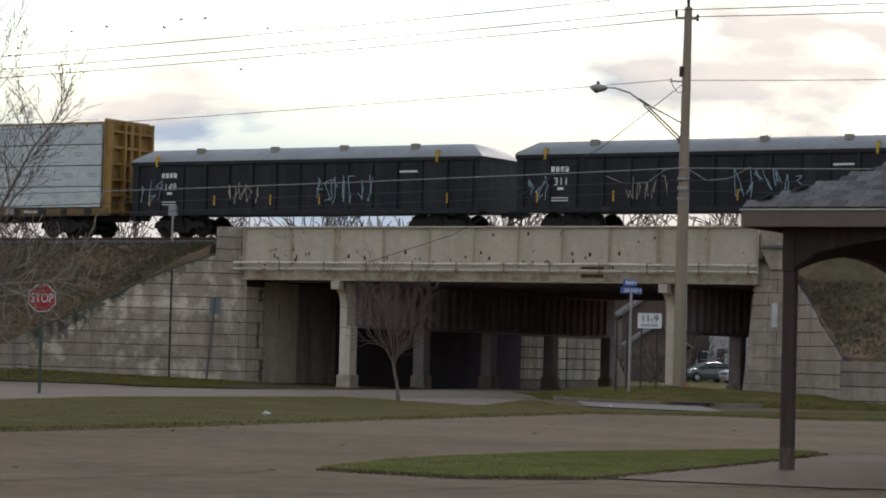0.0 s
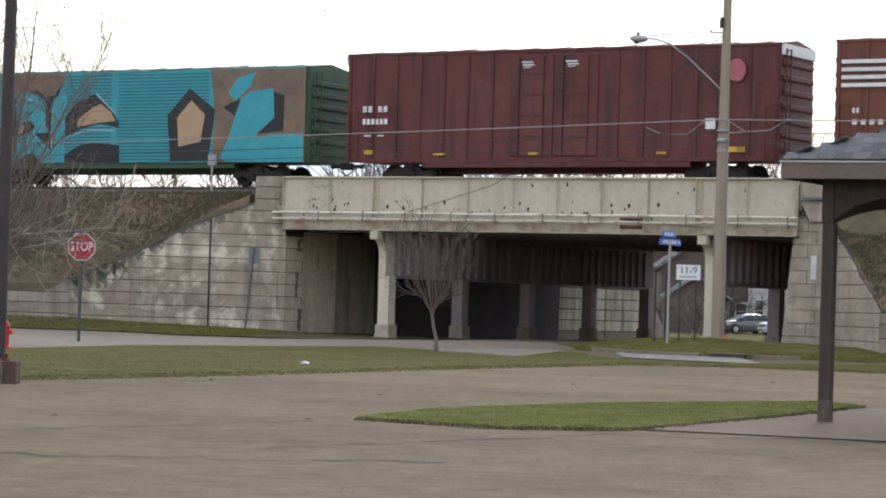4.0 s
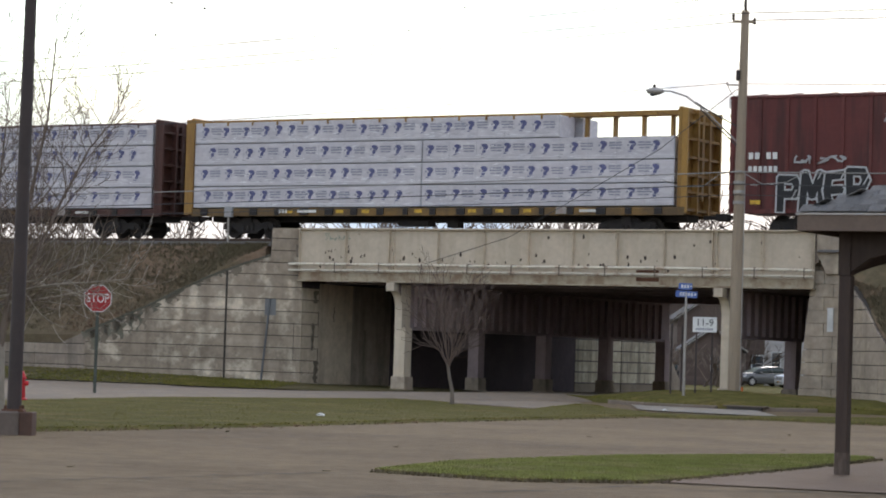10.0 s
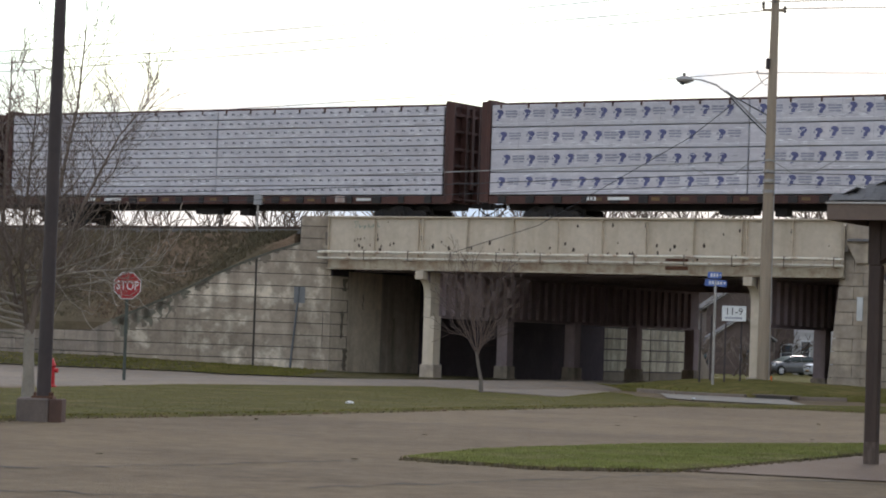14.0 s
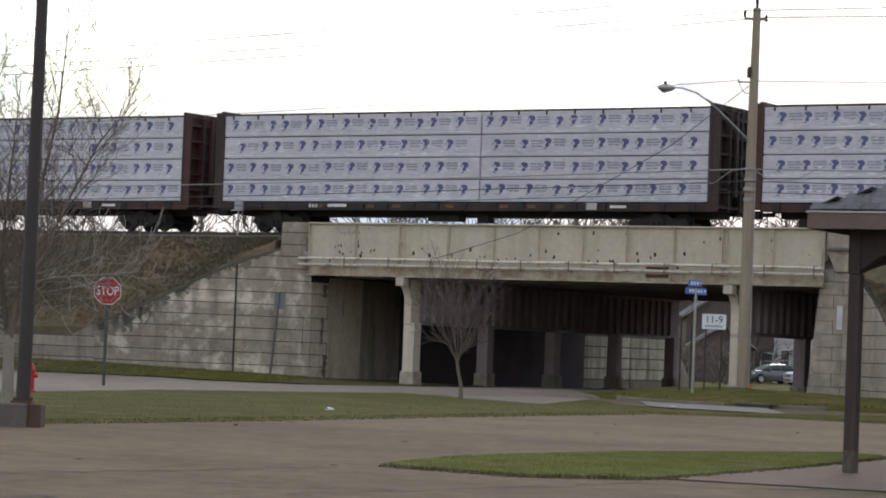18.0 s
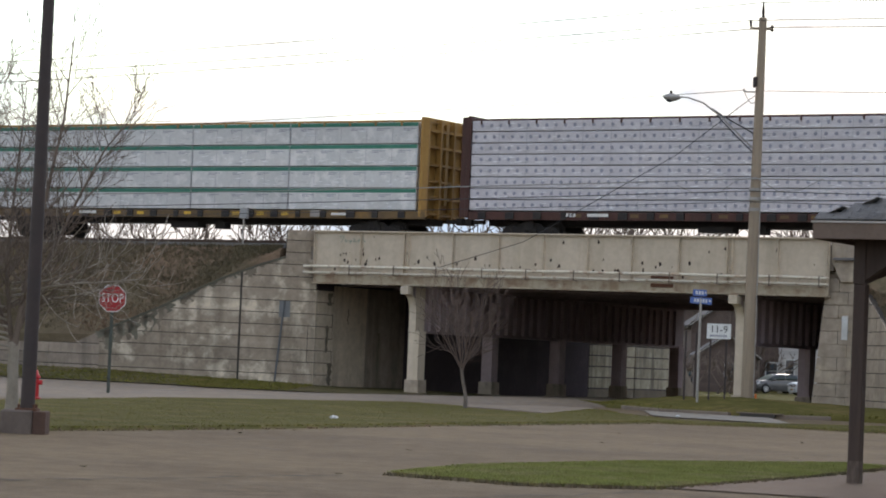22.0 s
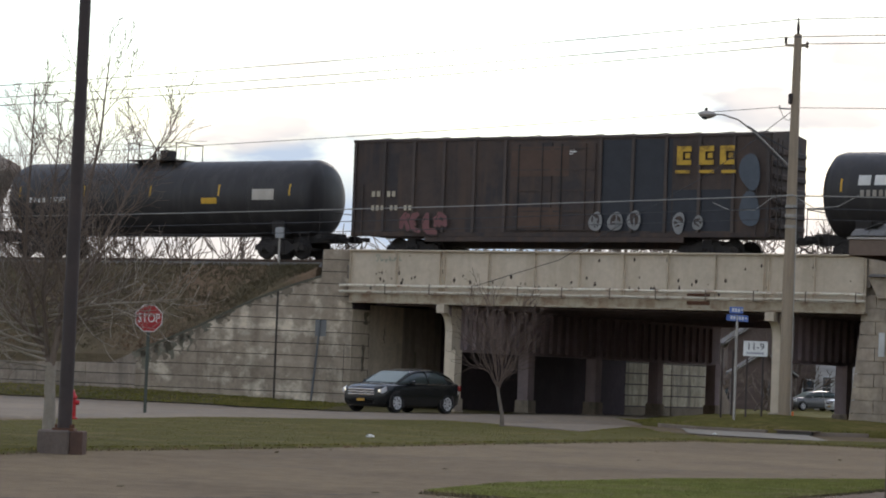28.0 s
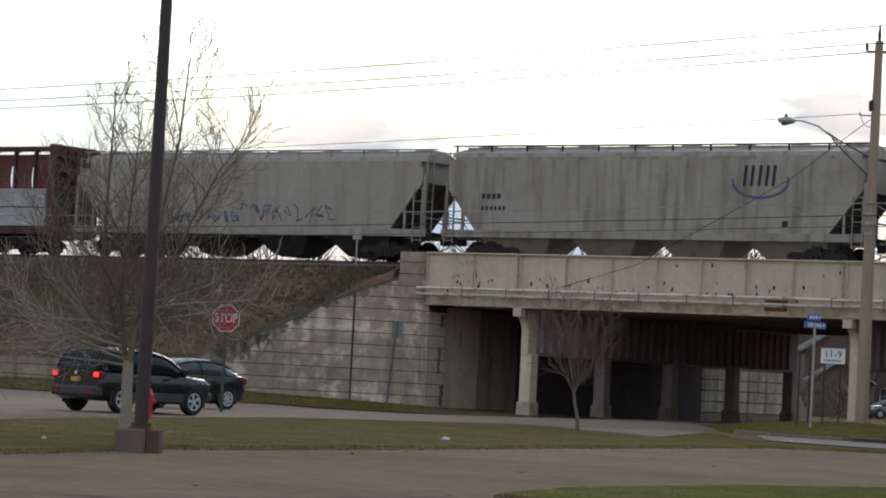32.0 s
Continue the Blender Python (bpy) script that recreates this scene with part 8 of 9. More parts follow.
# shingles in rows on the two slopes that can be seen
tab = mesh_of("shingle", boxes((-0.115, 0.115, 0, 0.24, 0.0, 0.008)), M_shingle)
reach = mid + O
pitch_a = math.degrees(math.atan2(RZ - 3.545, reach))
rnd = random.Random(2)
slope_len = math.hypot(RZ - 3.545, reach)
count = 0
for side, turn, base in (("front", 0, (mid, -O - 0.05)), ("west", -90, (-O - 0.05, mid))):
    for r in range(16 if side == "front" else 9):
        d = r * 0.2
        half_w = reach * (1 - d / slope_len)
        n = int(2 * half_w / 0.24)
        for k in range(n):
            x = -half_w + 0.12 + k * 0.24 + (0.12 if r % 2 else 0)
            if side == "front" and x > -0.2 or side == "west" and x < 0.9 or abs(x) > half_w:
                continue
            m = pose(base[0], base[1], 3.56, 0, 0, turn) @ pose(0, 0, 0, pitch_a) @ pose(x, d, 0.004 + 0.003 * (r % 2), 2.4, 0, rnd.uniform(-1, 1))
            put("shingle", tab, sh, m=m)
            count += 1

# ---- trees: tapered limbs that fork again and again ----


def grow(bm, start, way, length, radius, depth, rnd, spread_a, lift, wind=0.15, shrink=0.72, forks=(2, 3), thin=0.0036):
    pts, rad = [Vector(start)], [radius]
    p, d = Vector(start), Vector(way).normalized()
    n = 4 if depth > 1 else 3
    for k in range(n):
        d = (d + Vector((rnd.uniform(-wind, wind), rnd.uniform(-wind, wind), rnd.uniform(-wind, wind) + lift))).normalized()
        p = p + d * length / n
        pts.append(p.copy())
        rad.append(max(radius * (1 - 0.45 * (k + 1) / n), thin))
    tube(bm, pts, rad, 6 if radius > 0.03 else (4 if radius > 0.008 else 3), cap=False)
    if depth == 0:
        return
    for j in range(rnd.randint(*forks)):
        at_k = n if j == 0 else rnd.randint(max(1, n - 2), n)
        side = Vector((rnd.gauss(0, 1), rnd.gauss(0, 1), rnd.gauss(0, 0.4))).normalized()
        w = (d + side * spread_a * rnd.uniform(0.6, 1.3)).normalized()
        grow(bm, pts[at_k], w, length * shrink * rnd.uniform(0.75, 1.15), max(rad[at_k] * rnd.uniform(0.6, 0.8), thin), depth - 1, rnd, spread_a, lift, wind, shrink, forks, thin)


def branch(bm, start, way, length, radius, depth, rnd, lift=0.05, wind=0.1, thin=0.0045):
    """A long shoot with side shoots set along it, each with its own."""
    n = 6
    p, d = Vector(start), Vector(way).normalized()
    pts, ways = [p.copy()], [d.copy()]
    for k in range(n):
        d = (d + Vector((rnd.uniform(-wind, wind), rnd.uniform(-wind, wind), rnd.uniform(-wind, wind) + lift))).normalized()
        p = p + d * length / n
        pts.append(p.copy())
        ways.append(d.copy())
    tube(bm, pts, [max(radius * (1 - 0.75 * k / n), thin) for k in range(n + 1)], 6 if radius > 0.025 else 4 if radius > 0.008 else 3, cap=False)
    if depth == 0 or length < 0.16:
        return
    turn = rnd.uniform(0, 6.28)
    for k in range(1, n + 1):
        turn += 2.6 + rnd.uniform(-0.5, 0.5)
        flat = ways[k].cross(Vector((math.cos(turn), math.sin(turn), 0.3))).normalized()
        w = ways[k] * rnd.uniform(0.7, 1.0) + flat * rnd.uniform(0.45, 0.8)
        branch(bm, pts[k], w, length * (0.62 - 0.32 * k / n) * rnd.uniform(0.65, 1.3), max(radius * (1 - 0.75 * k / n) * 0.6, thin), depth - 1, rnd, lift, wind, thin)


def tree(name, x, y, z, trunk_h, trunk_r, limbs, length, depth, seed, label, spread_a=0.45, lift=0.06, out=0.5, lean=(0, 0), twig=None, forks=(2, 3), fan=None, shrink=0.72):
    rnd = random.Random(seed)
    t = thing(name, pose(x, y, z), label, "tree")
    top = Vector((lean[0], lean[1], trunk_h))
    part("trunk", tube(bmesh.new(), [(0, 0, -0.1), (lean[0] * 0.2 + 0.01, lean[1] * 0.3, trunk_h * 0.35), (lean[0] * 0.6 - 0.01, lean[1] * 0.7, trunk_h * 0.7), top], [trunk_r * 1.35, trunk_r, trunk_r * 0.92, trunk_r * 0.85], 10), M_trunk, t, smooth=True)
    for k in range(limbs):
        a = 2 * math.pi * k / limbs + rnd.uniform(-0.3, 0.3)
        o = out * rnd.uniform(0.6, 1.2)
        bm = bmesh.new()
        grow(bm, top + Vector((0, 0, -0.12 * (k % 3))), (math.cos(a) * o, math.sin(a) * o, 1.0), length * rnd.uniform(0.85, 1.15), trunk_r * rnd.uniform(0.32, 0.55), depth, rnd, spread_a, lift, shrink=shrink, forks=forks)
        part("limb", bm, twig or M_twig, t)
    return t


young = thing("young_tree", pose(0.33, 78.8, 0.05), "small bare young tree with an upright broom of twigs", "tree")
part("trunk", tube(bmesh.new(), [(0, 0, -0.1), (-0.02, 0, 0.4), (-0.11, 0, 0.8), (-0.17, 0, 1.2)], [0.075, 0.056, 0.05, 0.045], 10), M_trunk, young, smooth=True)
rnd = random.Random(52)
for k in range(13):
    a = k * 2.4 + rnd.uniform(-0.3, 0.3)
    o = rnd.uniform(0.3, 0.85)
    bm = bmesh.new()
    branch(bm, (-0.15, 0, 1.0 + 0.02 * k), (math.cos(a) * o, math.sin(a) * o, 1.0), 2.35 * rnd.uniform(0.75, 1.1), 0.021, 2, rnd, 0.05, 0.09, 0.0062)
    part("limb", bm, M_twigred, young)
# the large bare tree: a short trunk, four leaders and low drooping branches
big = thing("bare_tree", pose(-7.75, 47.6, 0.05), "tall bare tree with pale bark and wide thin branches", "tree")
part("trunk", tube(bmesh.new(), [(0, 0, -0.1), (0.0, 0, 0.5), (-0.02, 0.02, 1.0), (-0.02, 0.02, 1.38)], [0.14, 0.105, 0.095, 0.085], 10), M_bark, big, smooth=True)
rnd = random.Random(41)
for leader, r0 in (([(-0.02, 0.02, 1.3), (-0.3, 0.1, 1.9), (-0.6, 0.2, 3.1), (-0.58, 0.2, 4.5), (-0.55, 0.25, 6.2)], 0.06), ([(0, 0, 1.32), (0.12, -0.1, 2.2), (0.42, -0.2, 3.8), (0.7, -0.2, 5.3), (0.82, -0.25, 6.8)], 0.06),
                   ([(0.05, 0, 1.6), (0.32, 0.3, 2.5), (0.85, 0.7, 3.9), (1.3, 0.9, 4.9), (1.9, 1.1, 5.7)], 0.045), ([(-0.08, 0, 1.5), (-0.15, -0.4, 2.6), (-0.02, -0.7, 4.0), (0.12, -0.8, 5.8)], 0.045),
                   ([(-0.15, 0.05, 1.6), (-0.7, -0.3, 2.2), (-1.35, -0.5, 3.0), (-1.6, -0.6, 4.4)], 0.035)):
    bm = bmesh.new()
    tube(bm, leader, [r0 * (1 - 0.85 * k / (len(leader) - 1)) for k in range(len(leader))], 7, cap=False)
    total = len(leader) - 1
    for k in range(total * 5):
        f = 0.4 + (total - 0.42) * k / (total * 5)
        i = min(int(f), total - 1)
        p = Vector(leader[i]).lerp(Vector(leader[i + 1]), f - i)
        a = k * 2.4 + rnd.uniform(-0.5, 0.5)
        branch(bm, p, (math.cos(a), math.sin(a), 0.7 + 0.6 * f / total), 1.6 * (1.1 - 0.55 * f / total) * rnd.uniform(0.75, 1.3), 0.017 * (1.2 - 0.65 * f / total), 2, rnd)
    part("limb", bm, M_twig, big)
for k in range(11):
    # long low branches that droop before they rise at the tip
    a = rnd.uniform(2.5, 3.8) if k < 7 else rnd.uniform(-0.7, 0.7)
    bm = bmesh.new()
    branch(bm, (-0.1, 0, 1.3 + 0.11 * k), (math.cos(a), math.sin(a) * 0.8, 0.1), 2.3 * rnd.uniform(0.8, 1.15), 0.026, 2, rnd, 0.06, 0.2, 0.006)
    part("limb", bm, M_bark, big)


def shrub(x, y, z, h, seed, label="bare leafless shrub behind the railway", n=9):
    rnd = random.Random(seed)
    s = thing("bare_shrub", pose(x, y, z), label, "shrub", "shrubs behind the railway")
    for k in range(n):
        bm = bmesh.new()
        a = rnd.uniform(0, 6.28)
        grow(bm, (rnd.uniform(-0.9, 0.9), rnd.uniform(-0.4, 0.4), 0), (math.cos(a) * 0.6, math.sin(a) * 0.6, 1), h * 0.5, 0.06, 3, rnd, 0.55, 0.03, 0.15, 0.72, (2, 3), 0.027)
        part("stem", bm, M_twig, s)
    return s


rnd = random.Random(77)
for k, u in enumerate([-26, -21, -17, -13.5, -9, -4, 1.5, 4.8, 7.5, 10.2, 13.5, 19.5, 22.5, 25, 28, 33]):
    p = at(u + rnd.uniform(-0.8, 0.8) - 9, 27.5 + rnd.uniform(0, 2.5), 3.9)
    shrub(p.x, p.y, p.z, rnd.uniform(4.4, 5.6), 100 + k)
for u, v, h in ((12, 46, 13.2), (19.5, 50, 13.6), (22, 44, 12.6), (-34, 40, 12.0), (31, 48, 13.4)):
    p = at(u - 16, v, 0)
    tree("far_tree", p.x, p.y, 0, h * 0.3, 0.16, 5, h * 0.26, 5, int(u + 60), "tall bare tree far behind the railway", spread_a=0.42, lift=0.08, out=0.5)
# dark low scrub at the foot of the slope
for k, (u, v) in enumerate(((-17, -7.6), (-19, -7.4), (-21.5, -7.5), (-24, -7.7))):
    p = at(u, v, 0.45)
    shrub(p.x, p.y, p.z, 2.6, 200 + k, "dark leafless scrub before the embankment", 7)

# ---- houses and street beyond the bridge ----


def house(x, y, w, d, h, roof_h, turn, wall, label, windows):
    hs = thing("house", pose(x, y, 0, 0, 0, turn), label, "house", "houses beyond the bridge")
    part("wall", boxes((-w / 2, w / 2, 0, d, -0.1, h)), wall, hs)
    for k in range(int(h / 0.3)):
        part("siding_board", boxes((-w / 2 - 0.015, w / 2 + 0.015, -0.02, 0.0, k * 0.3, k * 0.3 + 0.27)), wall, hs)
    bm = prism(bmesh.new(), [(-w / 2 - 0.35, h - 0.05), (0, h + roof_h), (w / 2 + 0.35, h - 0.05), (w / 2 + 0.3, h - 0.25), (0, h + roof_h - 0.22), (-w / 2 - 0.3, h - 0.25)], "y", -0.4, d + 0.4)
    part("roof", bm, M_roof, hs)
    part("gable", prism(bmesh.new(), [(-w / 2, h), (0, h + roof_h - 0.2), (w / 2, h)], "y", 0.0, 0.2), wall, hs)
    part("barge_board", prism(bmesh.new(), [(-w / 2 - 0.35, h - 0.2), (0, h + roof_h - 0.16), (w / 2 + 0.35, h - 0.2), (w / 2 + 0.35, h - 0.11), (0, h + roof_h - 0.07), (-w / 2 - 0.35, h - 0.11)], "y", -0.44, -0.4), M_trim, hs, "white gable trim")
    for wx, wz, ww, wh in windows:
        wi = part("window", boxes((wx - ww / 2 - 0.1, wx + ww / 2 + 0.1, -0.07, -0.02, wz - 0.1, wz + wh + 0.1), bevel=0.01), M_signwhite, hs)
        part("pane", boxes((wx - ww / 2, wx + ww / 2, -0.085, -0.07, wz, wz + wh)), M_pane, wi)
        part("sash", boxes((wx - ww / 2, wx + ww / 2, -0.1, -0.08, wz + wh / 2 - 0.03, wz + wh / 2 + 0.03)), M_signwhite, wi)
    return hs


house(29.26, 214.5, 7.6, 9, 5.4, 2.4, -8, M_siding, "white sided house with tall windows beyond the bridge", [(-2.9, 0.95, 0.62, 1.6), (-1.6, 0.95, 0.8, 1.6), (1.2, 0.9, 1.1, 1.7), (-1.4, 3.6, 1.0, 1.3)])
house(19.5, 196, 4.3, 3.0, 2.6, 1.65, 0, M_siding2, "low brown porch with white gable trim beyond the bridge", [(0.4, 0.8, 0.9, 1.2)])
house(20.2, 206, 4.9, 9, 4.9, 1.9, 0, M_siding2, "grey-brown house with a steep gable and white trim", [])
house(25.5, 230, 17.0, 9, 5.6, 5.0, 4, M_siding2, "low grey-brown house behind bare shrubs", [(1.2, 1.0, 0.9, 1.3)])
house(40, 200, 8, 9, 5.2, 2.6, -14, M_siding, "white sided house with tall windows beyond the bridge", [(-1.6, 1.0, 1.1, 1.6), (1.4, 1.0, 1.1, 1.6)])
for k, (x, y, h) in enumerate(((14.6, 176, 2.6), (17.5, 178, 2.2), (12.9, 170, 2.4), (23.6, 212, 3.2), (19.6, 190, 2.4))):
    shrub(x, y, 0, h, 300 + k, "bare shrub in a garden beyond the bridge", 8)
for x, y, h, sd in ((13.6, 182, 9, 5), (20.6, 196, 10, 6), (31, 206, 11, 7), (11.8, 190, 9, 15), (23.2, 209, 10, 16), (29.5, 222, 10, 17), (34, 190, 9, 18)):
    tree("garden_tree", x, y, 0, h * 0.25, 0.16, 6, h * 0.24, 4, sd, "bare garden tree beyond the bridge", out=0.8, spread_a=0.55)
for k in range(14):
    x, y = 8 + k * 2.6 + rnd.uniform(-0.6, 0.6), 238 + rnd.uniform(-4, 4)
    shrub(x, y, 0, rnd.uniform(6.5, 9.0), 400 + k, "tall bare thicket behind the houses", 8)


# ---- vehicles ----
M_carblack = mat("black_car_paint", (0.006, 0.008, 0.009), (0.008, 0.01, 0.011), 1, 0.22, bump=0, spec=0.34, coat=0.17, rand=0.02)
M_carsuv = mat("dark_suv_paint", (0.007, 0.0075, 0.009), (0.009, 0.0095, 0.011), 1, 0.28, bump=0, spec=0.32, coat=0.35, rand=0.02)
M_carsilver = mat("grey_car_paint", (0.13, 0.13, 0.135), (0.11, 0.11, 0.115), 1, 0.35, metal=0.3, bump=0, coat=0.5)
M_carwhite = mat("white_car_paint", (0.62, 0.63, 0.65), (0.58, 0.59, 0.6), 1, 0.3, bump=0, coat=0.5)
M_clad = mat("grey_plastic_cladding", (0.052, 0.055, 0.06), None, 3, 0.55)
M_tyre = mat("tyre_rubber", (0.018, 0.018, 0.018), None, 5, 0.85)
M_alloy = mat("alloy_rim", (0.6, 0.6, 0.61), (0.5, 0.5, 0.51), 4, 0.35, metal=0.25, bump=0)
M_chrome = mat("chrome_trim", (0.62, 0.62, 0.64), None, 4, 0.15, metal=0.9, bump=0)
M_carglass = glass("tinted_car_glass", (0.014, 0.018, 0.018), 0.08, 0.16)
M_screen = glass("windscreen_glass", (0.13, 0.16, 0.135), 0.28, 0.5)
M_sideglass = glass("side_window_glass", (0.045, 0.058, 0.057), 0.12, 0.3)
M_lamp_on = glow("lit_headlamp", (1.0, 0.9, 0.72), 0.6)
M_tail = mat("red_tail_lens", (0.2, 0.012, 0.012), None, 6, 0.25, bump=0)
M_tail_on = glow("lit_brake_lamp", (0.95, 0.06, 0.045), 0.8)
M_plate = mat("amber_plate", (0.5, 0.28, 0.05), None, 8, 0.5, bump=0)


def loft(sections, closed_ends=True):
    bm = bmesh.new()
    rows = [[bm.verts.new(p) for p in sec] for sec in sections]
    n = len(rows[0])
    for r0, r1 in zip(rows, rows[1:]):
        for j in range(n - 1):
            bm.faces.new((r0[j], r0[j + 1], r1[j + 1], r1[j]))
        bm.faces.new((r0[n - 1], r0[0], r1[0], r1[n - 1]))
    bm.faces.new(rows[0])
    bm.faces.new(rows[-1][::-1])
    return bm


def hull(stations):
    secs = []
    for x, lo, hi, w in stations:
        half = [(w * 0.8, lo), (w * 0.95, lo + 0.09), (w * 0.99, lo + (hi - lo) * 0.36), (w, lo + (hi - lo) * 0.55), (w * 0.985, lo + (hi - lo) * 0.76), (w * 0.94, hi - 0.06), (w * 0.85, hi - 0.012), (w * 0.6, hi + 0.012), (w * 0.25, hi + 0.026)]
        secs.append([(x, y, z) for y, z in half] + [(x, -y, z) for y, z in reversed(half)])
    return loft(secs)


def wheel_meshes(r, w, spokes):
    ty = mesh_of("tyre", lathe(bmesh.new(), [(r * 0.3, -w / 2), (r * 0.93, -w / 2), (r, -w * 0.32), (r, w * 0.32), (r * 0.93, w / 2), (r * 0.66, w / 2), (r * 0.62, w * 0.3), (0.0, w * 0.28)], 28, "y"), M_tyre, smooth=True)
    bm = bmesh.new()
    rings = [[bm.verts.new((q * math.cos(a), h, q * math.sin(a))) for a in (2 * math.pi * j / 28 for j in range(28))] for q, h in ((r * 0.65, w * 0.3), (r * 0.65, w * 0.51), (r * 0.585, w * 0.51), (r * 0.57, w * 0.3))]
    for r0, r1 in zip(rings, rings[1:]):
        for j in range(28):
            bm.faces.new((r0[j], r0[(j + 1) % 28], r1[(j + 1) % 28], r1[j]))
    rim = mesh_of("rim", bm, M_alloy, smooth=True)
    bm = bmesh.new()
    for k in range(spokes):
        a = 2 * math.pi * k / spokes
        c, s = math.cos(a), math.sin(a)
        pts = [(0.03, -0.02), (r * 0.6, -0.042), (r * 0.6, 0.042), (0.03, 0.02)]
        lo = [bm.verts.new((c * p - s * q, w * 0.36, s * p + c * q)) for p, q in pts]
        hi = [bm.verts.new((c * p - s * q, w * 0.46, s * p + c * q)) for p, q in pts]
        bm.faces.new(hi)
        for j in range(4):
            bm.faces.new((lo[j], lo[(j + 1) % 4], hi[(j + 1) % 4], hi[j]))
    lathe(bm, [(0.06, w * 0.3), (0.06, w * 0.5), (0.03, w * 0.52)], 10, "y")
    sp = mesh_of("spokes", bm, M_alloy)
    return ty, rim, sp


def add_wheel(car, x, y, r, meshes):
    ty, rim, sp = meshes
    w = put("wheel", ty, car, m=pose(x, y, r, 0, 0, 0 if y > 0 else 180))
    put("rim", rim, w, "bright alloy rim")
    put("spokes", sp, w)
    return w


def greenhouse(car, rows, paint, roof_rows, door_x, rear_row, glazing):
    """Glass, roof and pillars of a car; rows: x, roof height, half width at the roof, belt height, half width at the belt."""
    def ring(x, zr, ht, zb, hb, grow=0.0):
        half = [(hb + grow, zb), (hb * 0.48 + ht * 0.52 + grow, zb + (zr - zb) * 0.55), (ht + grow, zr - 0.12 * (zr - zb)), (ht * 0.76, zr + grow), (ht * 0.36, zr + 0.012 + grow)]
        return [(x, y, z) for y, z in half] + [(x, -y, z) for y, z in reversed(half)]
    part("window_glass", loft([ring(*r) for r in rows]), glazing, car, "dark tinted glass", smooth="all")
    bm, prev = bmesh.new(), None
    for r in rows[roof_rows[0]:roof_rows[1]]:
        row = [bm.verts.new(p) for p in ring(*r, 0.012)[2:8]]
        if prev:
            for j in range(5):
                bm.faces.new((prev[j], prev[j + 1], row[j + 1], row[j]))
        prev = row
    part("roof", bm, paint, car, smooth="all")
    for side in (0, 1):
        def edge(r, k):
            p = ring(*r, 0.004)
            return p[k] if side == 0 else p[9 - k]
        part("pillar", tube(bmesh.new(), [edge(r, 2) for r in rows], 0.034, 6), paint, car, smooth="all")
        for x in door_x:
            r0, r1 = next((q0, q1) for q0, q1 in zip(rows, rows[1:]) if q0[0] >= x >= q1[0])
            f = (r0[0] - x) / (r0[0] - r1[0])
            mid = tuple(p + (q - p) * f for p, q in zip(r0, r1))
            part("pillar", tube(bmesh.new(), [edge(mid, k) for k in (0, 1, 2)], 0.032, 6), paint, car, smooth="all")
        bm, prev = bmesh.new(), None
        for r in rows[rear_row:]:
            row = [bm.verts.new(edge(r, k)) for k in (0, 1, 2)]
            if prev:
                for j in range(2):
                    bm.faces.new((prev[j], prev[j + 1], row[j + 1], row[j]))
            prev = row
        part("pillar", bm, paint, car, smooth="all")
    for name, some in (("windscreen", rows[:roof_rows[0] + 1]), ("rear_window", rows[roof_rows[1] - 1:])):
        bm, prev = bmesh.new(), None
        for x, zr, ht, zb, hb in some:
            row = [bm.verts.new((x, ht * k, zr + 0.016 + 0.01 * (1 - abs(k)))) for k in (-0.9, -0.45, 0, 0.45, 0.9)]
            if prev:
                for j in range(4):
                    bm.faces.new((prev[j], prev[j + 1], row[j + 1], row[j]))
            prev = row
        part(name, bm, M_screen if name == "windscreen" else M_carglass, car, name.replace("_", " "), smooth="all")


def arches(car, xs, r, w, material):
    for x in xs:
        for s in (-1, 1):
            bm = bmesh.new()
            ring = [(x + (r + 0.075) * math.cos(a), s * (w + 0.004), r + (r + 0.075) * math.sin(a)) for a in spread(-0.35, math.pi + 0.35, 16)]
            bm.faces.new([bm.verts.new(p) for p in ring])
            part("wheel_arch", bm, material, car)


